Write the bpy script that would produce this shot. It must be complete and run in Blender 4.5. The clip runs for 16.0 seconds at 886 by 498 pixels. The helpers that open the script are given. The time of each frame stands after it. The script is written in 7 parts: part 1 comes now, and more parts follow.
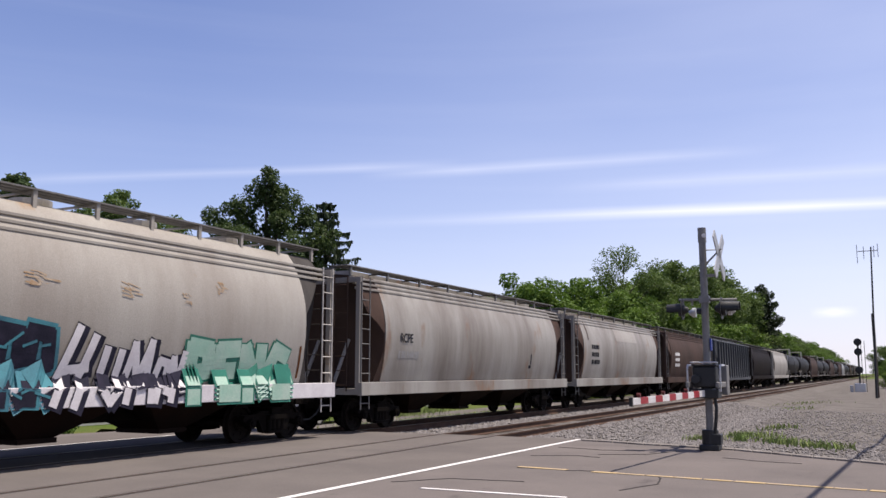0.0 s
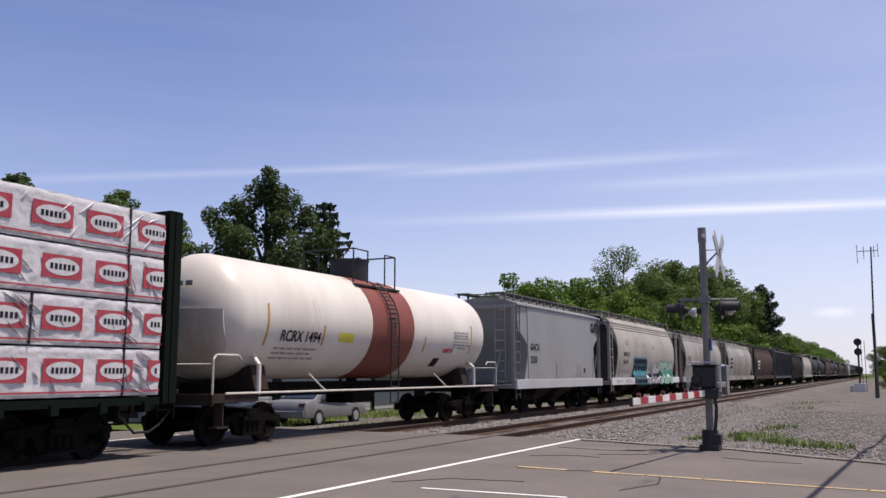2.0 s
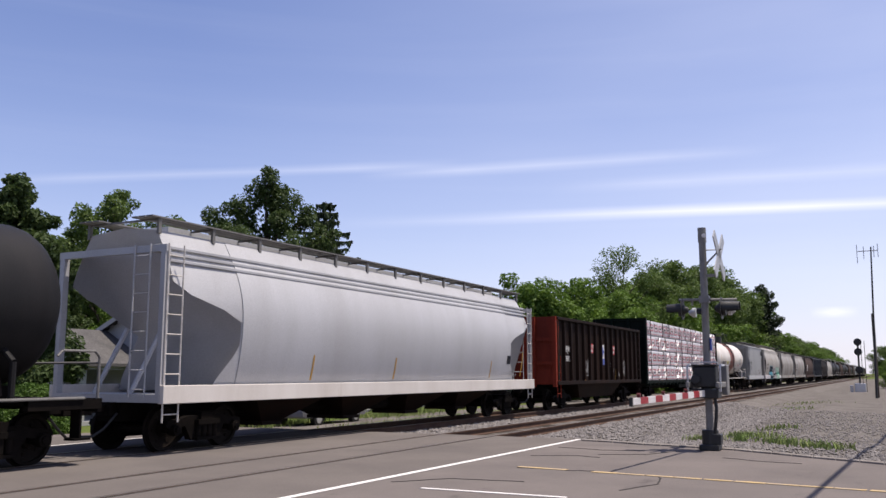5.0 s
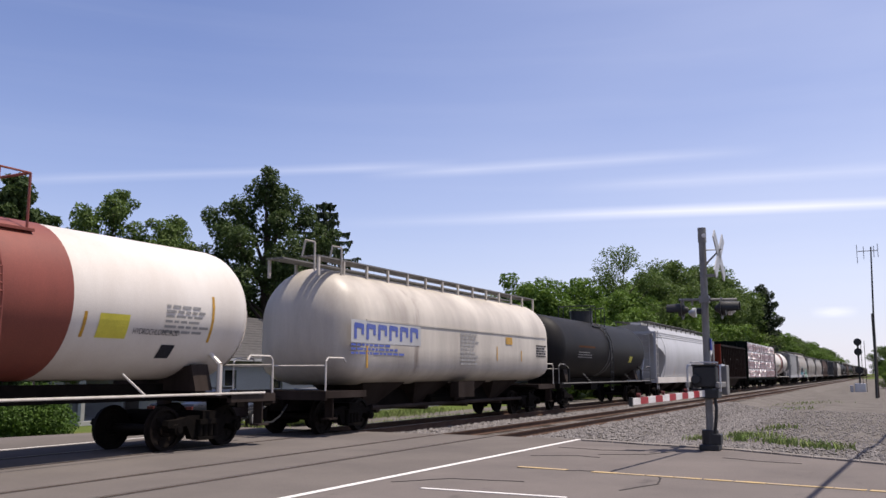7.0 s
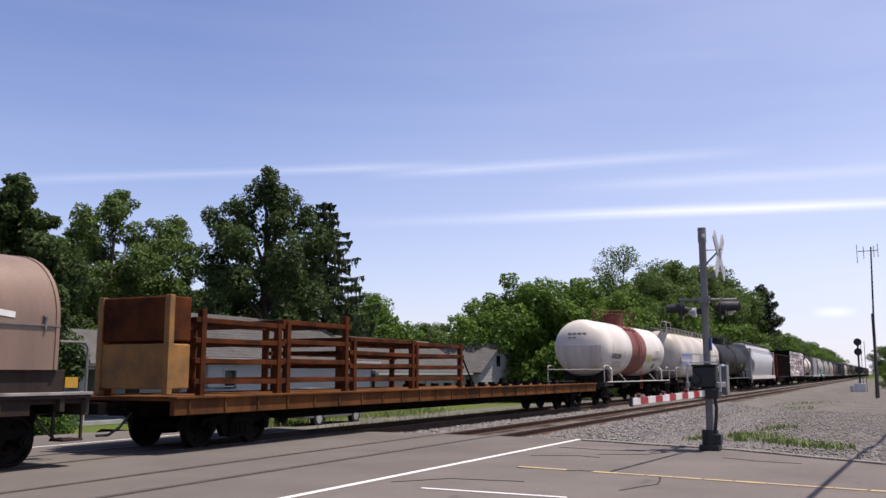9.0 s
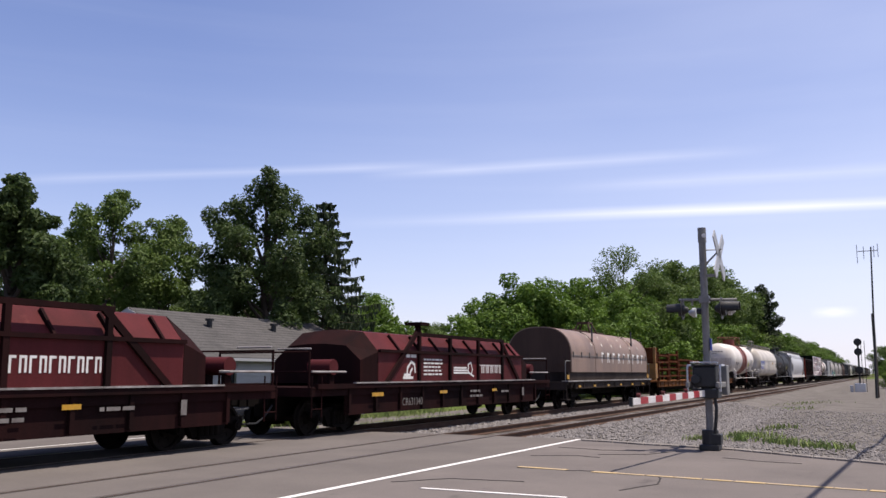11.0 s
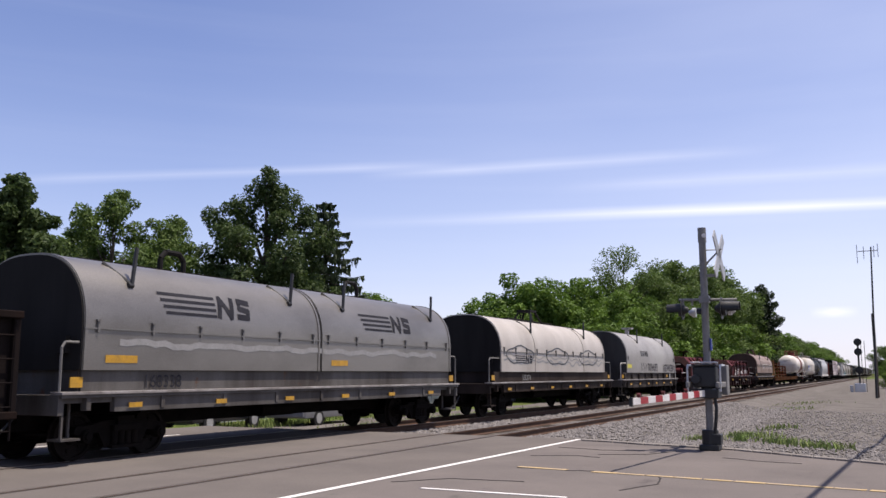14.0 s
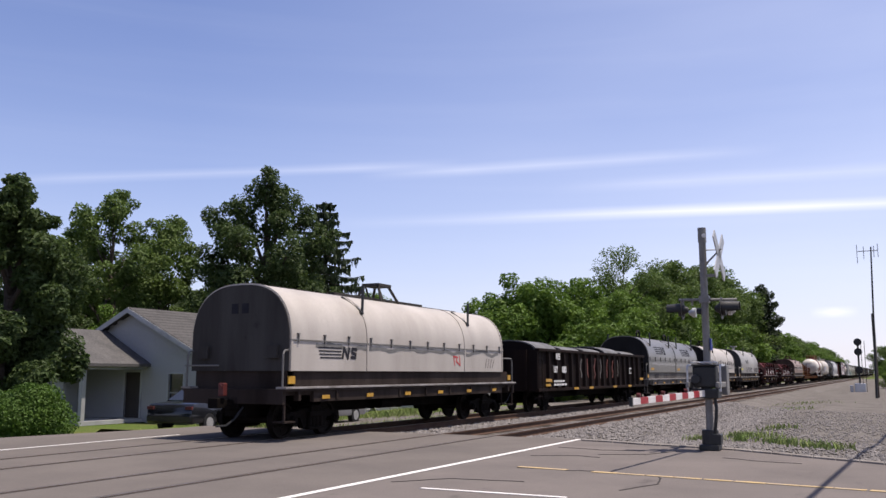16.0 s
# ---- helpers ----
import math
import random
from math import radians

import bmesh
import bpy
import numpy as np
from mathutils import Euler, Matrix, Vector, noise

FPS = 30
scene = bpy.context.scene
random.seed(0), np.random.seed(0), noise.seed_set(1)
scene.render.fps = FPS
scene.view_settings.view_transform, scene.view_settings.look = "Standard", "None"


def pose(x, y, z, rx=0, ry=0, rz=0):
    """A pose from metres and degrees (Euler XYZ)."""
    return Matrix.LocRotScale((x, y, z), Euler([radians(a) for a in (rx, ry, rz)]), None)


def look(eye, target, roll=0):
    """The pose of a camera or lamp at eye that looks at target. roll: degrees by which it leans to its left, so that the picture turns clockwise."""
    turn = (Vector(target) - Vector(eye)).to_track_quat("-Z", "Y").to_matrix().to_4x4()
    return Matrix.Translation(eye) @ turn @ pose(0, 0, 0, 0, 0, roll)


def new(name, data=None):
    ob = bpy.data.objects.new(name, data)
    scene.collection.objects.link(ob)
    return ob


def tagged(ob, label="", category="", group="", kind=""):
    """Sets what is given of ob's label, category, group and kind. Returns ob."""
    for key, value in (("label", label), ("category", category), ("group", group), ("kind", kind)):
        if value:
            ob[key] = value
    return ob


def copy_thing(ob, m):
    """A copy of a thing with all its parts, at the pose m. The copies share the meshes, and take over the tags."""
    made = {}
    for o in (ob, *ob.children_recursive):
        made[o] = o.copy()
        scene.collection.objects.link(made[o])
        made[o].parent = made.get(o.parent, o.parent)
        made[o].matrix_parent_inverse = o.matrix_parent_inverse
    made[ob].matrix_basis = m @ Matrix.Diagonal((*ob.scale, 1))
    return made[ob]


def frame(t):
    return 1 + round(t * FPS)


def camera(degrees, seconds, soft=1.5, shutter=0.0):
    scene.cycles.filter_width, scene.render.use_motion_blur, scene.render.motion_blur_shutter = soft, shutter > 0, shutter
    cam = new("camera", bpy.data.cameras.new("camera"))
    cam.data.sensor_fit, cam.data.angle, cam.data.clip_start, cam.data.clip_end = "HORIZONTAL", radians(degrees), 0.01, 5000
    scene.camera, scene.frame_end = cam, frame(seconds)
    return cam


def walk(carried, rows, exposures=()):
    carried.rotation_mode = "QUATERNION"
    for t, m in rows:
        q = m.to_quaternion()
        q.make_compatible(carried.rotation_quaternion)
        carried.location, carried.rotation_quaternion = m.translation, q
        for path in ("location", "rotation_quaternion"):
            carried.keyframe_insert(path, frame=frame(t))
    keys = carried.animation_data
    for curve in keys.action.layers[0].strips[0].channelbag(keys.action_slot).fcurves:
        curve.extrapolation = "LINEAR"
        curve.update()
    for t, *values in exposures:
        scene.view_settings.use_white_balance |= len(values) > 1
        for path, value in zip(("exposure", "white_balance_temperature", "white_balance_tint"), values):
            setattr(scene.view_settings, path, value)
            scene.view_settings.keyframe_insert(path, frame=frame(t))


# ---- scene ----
import collections
# ------------------------------------------------------------ camera
EYE = 1.575
cam = camera(53.66, 16.0, soft=1.5, shutter=0.015)
CAM_POSE = pose(0, 0, EYE, 98.08, 0, 26.87)
# the clip's camera closes a little while bright cars fill its view
EXPOSURE = [(0.0, 0.48), (0.5, 0.37), (1.0, 0.35), (1.5, 0.34), (2.0, 0.3), (2.5, 0.25), (3.0, 0.25), (3.5, 0.3), (4.0, 0.47), (5.2, 0.44), (6.5, 0.36), (7.0, 0.38), (7.5, 0.23), (8.0, 0.25), (8.5, 0.3), (9.0, 0.45), (11.5, 0.48), (16.0, 0.48)]
walk(cam, [(0.0, CAM_POSE), (16.0, CAM_POSE)], exposures=[(t, e, 6500, 10.5) for t, e in EXPOSURE])

# ------------------------------------------------------------ sky and sun
SUN_WAY = Vector((-0.29, -0.17, -1.0)).normalized()
sun_elev = math.asin(-SUN_WAY.z)
sun_azim = math.atan2(-SUN_WAY.x, -SUN_WAY.y)
world = bpy.data.worlds.new("sky")
scene.world = world
world.use_nodes = True
wn, wl = world.node_tree.nodes, world.node_tree.links
sky = wn.new("ShaderNodeTexSky")
sky.sky_type = "NISHITA"
sky.sun_disc = False
sky.sun_elevation, sky.sun_rotation = sun_elev, sun_azim
sky.altitude, sky.air_density, sky.dust_density, sky.ozone_density = 200, 1.0, 0.7, 2.5
SKY_STRENGTH = 0.09
bg = wn["Background"]
bg.inputs["Strength"].default_value = SKY_STRENGTH
# thin cirrus: long soft streaks and faint veils
co = wn.new("ShaderNodeTexCoord")


def wmath(op, a, b=None, clamp=False):
    n = wn.new("ShaderNodeMath")
    n.operation, n.use_clamp = op, clamp
    for k, val in enumerate((a, b)):
        if val is None:
            continue
        if isinstance(val, (int, float)):
            n.inputs[k].default_value = val
        else:
            wl.new(val, n.inputs[k])
    return n.outputs[0]


def wnoise(scale, turn, size, detail=5.0):
    m = wn.new("ShaderNodeMapping")
    m.inputs["Scale"].default_value = scale
    m.inputs["Rotation"].default_value = [radians(a) for a in turn]
    wl.new(co.outputs["Generated"], m.inputs["Vector"])
    n = wn.new("ShaderNodeTexNoise")
    n.inputs["Scale"].default_value = size
    n.inputs["Detail"].default_value = detail
    wl.new(m.outputs[0], n.inputs["Vector"])
    return n.outputs["Fac"]


sep = wn.new("ShaderNodeSeparateXYZ")
wl.new(co.outputs["Generated"], sep.inputs[0])
veil = wnoise((1.0, 1.0, 5.0), (0, 0, 0), 1.6)
streak = wnoise((0.35, 0.35, 9.0), (0, 0, 20), 2.2, 6.0)
# streaks run straight across the sky, each over a part of its width
cross = wmath("ADD", wmath("MULTIPLY", sep.outputs["X"], 0.893), wmath("MULTIPLY", sep.outputs["Y"], 0.45))


def band(normal, width, strength, start, end, soft=0.12):
    v = wn.new("ShaderNodeVectorMath")
    v.operation = "DOT_PRODUCT"
    wl.new(co.outputs["Generated"], v.inputs[0])
    v.inputs[1].default_value = normal
    h = wmath("ADD", v.outputs["Value"], wmath("MULTIPLY", wmath("SUBTRACT", streak, 0.5), 0.012))
    b = wmath("SUBTRACT", 1.0, wmath("MULTIPLY", wmath("ABSOLUTE", h), 1.0 / width), True)
    ragged = wmath("MULTIPLY", wmath("SUBTRACT", veil, 0.2, True), 1.9)
    inside = wmath("MULTIPLY", wmath("MULTIPLY", wmath("SUBTRACT", cross, start), 1.0 / soft, True), wmath("MULTIPLY", wmath("SUBTRACT", end, cross), 1.0 / soft, True))
    return wmath("MULTIPLY", wmath("MULTIPLY", wmath("POWER", b, 1.3), ragged), wmath("MULTIPLY", inside, strength))


cloud = band((0.0698, -0.2282, 0.9711), 0.008, 0.34, -0.50, 0.02)
cloud = wmath("ADD", cloud, band((0.0459, -0.2314, 0.9718), 0.009, 0.34, -0.10, 0.36))
cloud = wmath("ADD", cloud, band((0.0426, -0.1732, 0.984), 0.0085, 0.72, -0.12, 0.9, 0.35))
cloud = wmath("ADD", cloud, band((0.0404, -0.2064, 0.9776), 0.010, 0.22, 0.12, 0.9))
cloud = wmath("ADD", cloud, wmath("MULTIPLY", wmath("SUBTRACT", streak, 0.5, True), 0.22))
cloud = wmath("ADD", cloud, wmath("MULTIPLY", wmath("MULTIPLY", wmath("ADD", cross, 0.28), 0.55, True), veil))
low = wmath("POWER", wmath("SUBTRACT", 1.0, wmath("MULTIPLY", wmath("ABSOLUTE", sep.outputs["Z"]), 2.2), True), 2.2)
puff = wmath("MULTIPLY", wmath("SUBTRACT", 1.0, wmath("MULTIPLY", wmath("ABSOLUTE", wmath("SUBTRACT", cross, 0.405)), 45.0), True), wmath("SUBTRACT", 1.0, wmath("MULTIPLY", wmath("ABSOLUTE", wmath("SUBTRACT", sep.outputs["Z"], 0.063)), 150.0), True))
cloud = wmath("ADD", cloud, wmath("MULTIPLY", puff, 0.8))
# brighter haze towards the sun
near_sun = wn.new("ShaderNodeVectorMath")
near_sun.operation = "DOT_PRODUCT"
wl.new(co.outputs["Generated"], near_sun.inputs[0])
near_sun.inputs[1].default_value = tuple(-SUN_WAY)
glow = wmath("POWER", wmath("MAXIMUM", near_sun.outputs["Value"], 0.0), 14.0)
cloud = wmath("ADD", cloud, wmath("MULTIPLY", glow, 0.42))
cloud = wmath("ADD", cloud, wmath("MULTIPLY", low, 0.36), True)
mixc = wn.new("ShaderNodeMix")
mixc.data_type = "RGBA"
wl.new(cloud, mixc.inputs[0])
tone = wn.new("ShaderNodeMix")
tone.data_type, tone.blend_type = "RGBA", "MULTIPLY"
tone.inputs[0].default_value = 1.0
wl.new(sky.outputs[0], tone.inputs[6])
tone.inputs[7].default_value = (1.20, 1.05, 1.24, 1)
wl.new(tone.outputs[2], mixc.inputs[6])
mixc.inputs[7].default_value = (8.0, 8.2, 9.6, 1)
wl.new(mixc.outputs[2], bg.inputs["Color"])

sun = new("sun", bpy.data.lights.new("sun", "SUN"))
sun.data.energy, sun.data.angle, sun.data.color = 5.0, radians(0.53), (1.0, 0.905, 0.79)
sun.matrix_world = look((0, 0, 60), Vector((0, 0, 60)) + SUN_WAY)


# ------------------------------------------------------------ materials
def material(name, color, rough=0.6, metal=0.0, dirt=None, amount=0.5, size=2.0, stretch=(1, 1, 1), grain=0.12,
             grain_size=40.0, bump=0.15, spots=None, spot_level=0.62, spot_size=3.0, spot_stretch=(1, 1, 1), spec=0.4, vary=0.0):
    m = bpy.data.materials.new(name)
    m.use_nodes = True
    n, l = m.node_tree.nodes, m.node_tree.links
    b = n["Principled BSDF"]
    b.inputs["Roughness"].default_value, b.inputs["Metallic"].default_value = rough, metal
    b.inputs["Specular IOR Level"].default_value = spec
    tc = n.new("ShaderNodeTexCoord")

    def tex(sz, st=(1, 1, 1), detail=6.0):
        mp = n.new("ShaderNodeMapping")
        mp.inputs["Scale"].default_value = st
        l.new(tc.outputs["Object"], mp.inputs["Vector"])
        t = n.new("ShaderNodeTexNoise")
        t.inputs["Scale"].default_value, t.inputs["Detail"].default_value, t.inputs["Roughness"].default_value = sz, detail, 0.62
        l.new(mp.outputs[0], t.inputs["Vector"])
        return t.outputs["Fac"]

    def ramp(fac, lo, hi):
        r = n.new("ShaderNodeMapRange")
        r.inputs["From Min"].default_value, r.inputs["From Max"].default_value = lo, hi
        l.new(fac, r.inputs["Value"])
        return r.outputs[0]

    def mix(fac, a, c, kind="MIX"):
        x = n.new("ShaderNodeMix")
        x.data_type, x.blend_type = "RGBA", kind
        for sock, val in ((x.inputs[0], fac), (x.inputs[6], a), (x.inputs[7], c)):
            if isinstance(val, (int, float)):
                sock.default_value = val
            elif isinstance(val, tuple):
                sock.default_value = (*val[:3], 1)
            else:
                l.new(val, sock)
        return x.outputs[2]

    dirt = dirt or tuple(c * 0.55 for c in color)
    broad = ramp(tex(size, stretch), 0.38, 0.68)
    sc = n.new("ShaderNodeMath")
    sc.operation = "MULTIPLY"
    l.new(broad, sc.inputs[0])
    sc.inputs[1].default_value = amount
    out = mix(sc.outputs[0], color, dirt)
    if spots:
        out = mix(ramp(tex(spot_size, spot_stretch), spot_level, spot_level + 0.1), out, spots)
    fine = tex(grain_size, (1, 1, 1), 3.0)
    out = mix(1.0, out, mix(ramp(fine, 0.3, 0.7), (1 - grain,) * 3, (1 + grain,) * 3), "MULTIPLY")
    if vary:
        oi = n.new("ShaderNodeObjectInfo")
        out = mix(1.0, out, mix(oi.outputs["Random"], (1 - vary,) * 3, (1 + vary,) * 3), "MULTIPLY")
    l.new(out, b.inputs["Base Color"])
    if bump:
        bp = n.new("ShaderNodeBump")
        bp.inputs["Strength"].default_value, bp.inputs["Distance"].default_value = bump, 0.02
        l.new(fine, bp.inputs["Height"])
        l.new(bp.outputs[0], b.inputs["Normal"])
    return m


RUST = (0.22, 0.10, 0.045)
DOWN = (1.0, 1.0, 0.16)
M = {}
M["cream"] = material("cream_paint", (0.326, 0.303, 0.268), 0.5, dirt=(0.21, 0.18, 0.151), amount=0.7, size=0.9, stretch=DOWN, spots=(0.245, 0.14, 0.0582), spot_level=0.66, spot_size=0.8, spot_stretch=(1, 0.7, 1.6))
M["tan_grey"] = material("tan_grey_paint", (0.30, 0.283, 0.255), 0.5, dirt=(0.155, 0.13, 0.108), amount=0.95, size=0.8, stretch=DOWN, spots=(0.19, 0.10, 0.05), spot_level=0.60, spot_size=1.0, spot_stretch=(1, .8, .35))
M["light_grey"] = material("light_grey_paint", (0.234, 0.234, 0.238), 0.45, dirt=(0.167, 0.164, 0.159), amount=0.6, size=0.8, stretch=DOWN)
M["pale_grey"] = material("pale_grey_paint", (0.395, 0.395, 0.408), 0.42, dirt=(0.3, 0.293, 0.293), amount=0.6, size=0.7, stretch=DOWN)
M["tank_white"] = material("white_tank_paint", (0.61, 0.57, 0.525), 0.42, dirt=(0.46, 0.41, 0.36), amount=0.75, size=0.6, stretch=DOWN, grain=0.05, spots=(0.33, 0.25, 0.19), spot_level=0.68, spot_size=0.7, spot_stretch=DOWN)
M["head_dirt"] = material("grimy_white_head", (0.54, 0.495, 0.45), 0.6, dirt=(0.33, 0.28, 0.235), amount=0.9, size=1.1, stretch=DOWN, spots=(0.10, 0.08, 0.07), spot_level=0.66, spot_size=1.2, spec=0.15)
M["tank_band"] = material("red_band_paint", (0.188, 0.0469, 0.0313), 0.55, dirt=(0.125, 0.0313, 0.0219), amount=0.7, size=0.9, stretch=DOWN)
M["procor"] = material("ivory_tank_paint", (0.51, 0.465, 0.405), 0.45, dirt=(0.30, 0.265, 0.23), amount=0.95, size=0.55, stretch=DOWN, grain=0.06, spots=(0.21, 0.17, 0.145), spot_level=0.64, spot_size=0.7, spot_stretch=DOWN)
M["black_tank"] = material("black_tank_paint", (0.0116, 0.0116, 0.0125), 0.55, dirt=(0.022, 0.02, 0.02), amount=0.7, size=0.8, stretch=DOWN, spec=0.1)
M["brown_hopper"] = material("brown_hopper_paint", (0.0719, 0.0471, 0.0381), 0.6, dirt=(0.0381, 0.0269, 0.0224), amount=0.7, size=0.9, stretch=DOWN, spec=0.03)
M["slate"] = material("slate_paint", (0.0495, 0.0528, 0.0594), 0.55, dirt=(0.0297, 0.0317, 0.0343), amount=0.6, size=0.9, stretch=DOWN)
M["black_car"] = material("sooty_black_paint", (0.0099, 0.00792, 0.00792), 0.6, dirt=(0.0215, 0.0139, 0.0112), amount=0.8, size=1.2, stretch=DOWN, spec=0.03)
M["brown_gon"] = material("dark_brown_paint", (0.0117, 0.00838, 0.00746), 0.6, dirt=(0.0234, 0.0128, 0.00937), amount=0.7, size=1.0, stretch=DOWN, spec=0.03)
M["red_end"] = material("faded_red_paint", (0.215, 0.034, 0.019), 0.6, dirt=(0.10, 0.02, 0.013), amount=0.85, size=1.0, stretch=DOWN, spots=(0.06, 0.025, 0.016), spot_level=0.62, spot_size=1.5, spec=0.06)
M["dark_green"] = material("dark_green_paint", (0.00594, 0.0106, 0.00858), 0.55, dirt=(0.0116, 0.0116, 0.0099), amount=0.6, size=1.0, stretch=DOWN, spec=0.03)
M["maroon"] = material("oxide_red_paint", (0.085, 0.0175, 0.0195), 0.6, dirt=(0.046, 0.012, 0.0125), amount=0.8, size=1.0, stretch=DOWN, spots=(0.11, 0.03, 0.028), spot_level=0.66, spot_size=1.4, spec=0.06)
M["maroon_deck"] = material("dark_oxide_paint", (0.020, 0.0075, 0.0075), 0.8, dirt=(0.0085, 0.0055, 0.0055), amount=0.9, size=1.0, stretch=DOWN, spec=0.03)
M["coil_brown"] = material("faded_brown_hood", (0.22, 0.147, 0.11), 0.5, dirt=(0.122, 0.0827, 0.0674), amount=0.8, size=0.7, stretch=DOWN)
M["coil_grey"] = material("grey_hood_paint", (0.29, 0.275, 0.258), 0.45, dirt=(0.165, 0.152, 0.14), amount=0.95, size=0.7, stretch=(1, .4, .5), spots=(0.11, 0.10, 0.09), spot_level=0.64, spot_size=0.8, spot_stretch=(1, .35, .6))
M["cover_grey"] = material("dull_cover_steel", (0.15, 0.145, 0.14), 0.5, dirt=(0.06, 0.055, 0.05), amount=0.9, size=1.2, stretch=DOWN, spec=0.2)
M["coil_steel"] = material("dull_galvanised_hood", (0.225, 0.208, 0.188), 0.36, metal=0.6, dirt=(0.13, 0.118, 0.105), amount=0.95, size=0.8, stretch=(1, .3, .6), spots=(0.10, 0.09, 0.078), spot_level=0.64, spot_size=0.9, spot_stretch=(1, .3, .6), bump=0.06)
M["deck_grey"] = material("worn_grey_deck", (0.105, 0.098, 0.093), 0.6, dirt=(0.045, 0.038, 0.034), amount=0.95, size=1.0, stretch=DOWN, spots=(0.10, 0.045, 0.02), spot_level=0.64, spot_size=1.3, spec=0.1)
M["coil_white"] = material("off_white_hood", (0.414, 0.377, 0.34), 0.45, dirt=(0.285, 0.253, 0.221), amount=0.8, size=0.7, stretch=DOWN, spots=(0.202, 0.147, 0.11), spot_level=0.72, spot_size=0.9, spot_stretch=DOWN)
# hood ends face away from the sun: their shade is put into this colour
M["coil_end_shaded"] = material("shaded_hood_end", (0.0248, 0.0231, 0.0224), 0.6, dirt=(0.0116, 0.0106, 0.0106), amount=0.8, size=0.9, stretch=DOWN, spec=0.03)
# grey hood end: soot blotches over a base darkened for its shade
M["pale_end_shaded"] = material("sooty_shaded_hood_end", (0.0621, 0.0587, 0.0557), 0.6, dirt=(0.0248, 0.0219, 0.0209), amount=0.9, size=0.8, stretch=DOWN, spots=(0.0099, 0.009, 0.009), spot_level=0.62, spot_size=0.7, spec=0.03)
# hopper end: shade between the cars put into the colour along with soot
M["shaded_sooty_end"] = material("shaded_sooty_car_end", (0.0683, 0.0624, 0.0593), 0.65, dirt=(0.0281, 0.024, 0.0224), amount=0.9, size=0.9, stretch=DOWN, spec=0.03)
M["grey_deck"] = material("dirty_grey_deck", (0.066, 0.057, 0.052), 0.7, dirt=(0.028, 0.023, 0.02), amount=0.95, size=1.0, stretch=DOWN, spots=(0.06, 0.028, 0.015), spot_level=0.66, spot_size=1.4, spec=0.03)
M["marker_red"] = material("dirty_marker_red", (0.101, 0.0147, 0.0129), 0.55, dirt=(0.0368, 0.011, 0.0092), amount=0.8, size=5.0)
M["coil_deck"] = material("grey_brown_deck", (0.0406, 0.0315, 0.0277), 0.65, dirt=(0.0181, 0.0133, 0.0114), amount=0.9, size=1.1, stretch=DOWN, spots=(0.0623, 0.0286, 0.0143), spot_level=0.66, spot_size=1.6, spec=0.03)
M["flat_orange"] = material("weathered_orange", (0.138, 0.057, 0.0202), 0.75, dirt=(0.046, 0.0221, 0.0129), amount=0.9, size=1.1, stretch=DOWN, spots=(0.0276, 0.0184, 0.0147), spot_level=0.64, spot_size=1.2, spec=0.03)
M["rack_orange"] = material("rusty_orange_rack", (0.0992, 0.0309, 0.0118), 0.8, dirt=(0.0258, 0.0133, 0.0088), amount=0.95, size=1.6, spec=0.03)
M["crate_yellow"] = material("faded_yellow_steel", (0.304, 0.144, 0.0296), 0.65, dirt=(0.11, 0.0591, 0.0254), amount=0.8, size=1.5)
# grimy underparts and wheels, darkened further: shade beneath the cars put into the colour
M["under"] = material("grimy_shaded_steel", (0.00581, 0.00502, 0.00475), 0.75, dirt=(0.0119, 0.00924, 0.00792), amount=0.7, size=3.0, spec=0.03)
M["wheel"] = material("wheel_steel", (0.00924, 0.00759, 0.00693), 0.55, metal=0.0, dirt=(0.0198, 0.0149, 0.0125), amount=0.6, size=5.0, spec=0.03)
M["tread"] = material("worn_tread", (0.276, 0.267, 0.258), 0.3, metal=0.9, bump=0.05)
M["rail"] = material("rusty_rail", (0.092, 0.057, 0.0414), 0.6, dirt=(0.0506, 0.0331, 0.0276), amount=0.7, size=3.0, spec=0.03)
M["rail_top"] = material("worn_rail_head", (0.221, 0.193, 0.175), 0.35, metal=0.6, bump=0.05)
M["steel_rail"] = material("grab_iron_paint", (0.506, 0.478, 0.442), 0.5, dirt=(0.313, 0.276, 0.239), amount=0.6, size=4.0)
M["steel_edge"] = material("worn_steel_edge", (0.30, 0.28, 0.27), 0.45, dirt=(0.10, 0.085, 0.075), amount=0.9, size=2.0, spec=0.3)
M["walk"] = material("galvanised_walkway", (0.147, 0.143, 0.138), 0.6, dirt=(0.092, 0.0828, 0.0736), amount=0.6, size=4.0)
M["yellow"] = material("reflector_yellow", (0.46, 0.248, 0.0184), 0.45, dirt=(0.258, 0.147, 0.0276), amount=0.7, size=6.0)
M["white_mark"] = material("white_lettering", (0.662, 0.653, 0.635), 0.5, dirt=(0.46, 0.442, 0.423), amount=0.5, size=3.0)
M["dark_mark"] = material("black_lettering", (0.022, 0.022, 0.028), 0.8, dirt=(0.045, 0.045, 0.05), amount=0.5, size=3.0, spec=0.03)
M["grey_mark"] = material("faint_stencil", (0.221, 0.216, 0.212), 0.5, dirt=(0.304, 0.294, 0.285), amount=0.7, size=5.0)
M["faded_mark"] = material("faded_white_stencil", (0.19, 0.175, 0.165), 0.6, dirt=(0.09, 0.075, 0.07), amount=0.8, size=5.0, spec=0.1)
M["blue_mark"] = material("blue_lettering", (0.0506, 0.0782, 0.304), 0.5, dirt=(0.11, 0.138, 0.331), amount=0.6, size=3.0)
M["red_mark"] = material("red_sign_paint", (0.46, 0.0276, 0.0322), 0.5, dirt=(0.304, 0.0184, 0.023), amount=0.5, size=3.0)
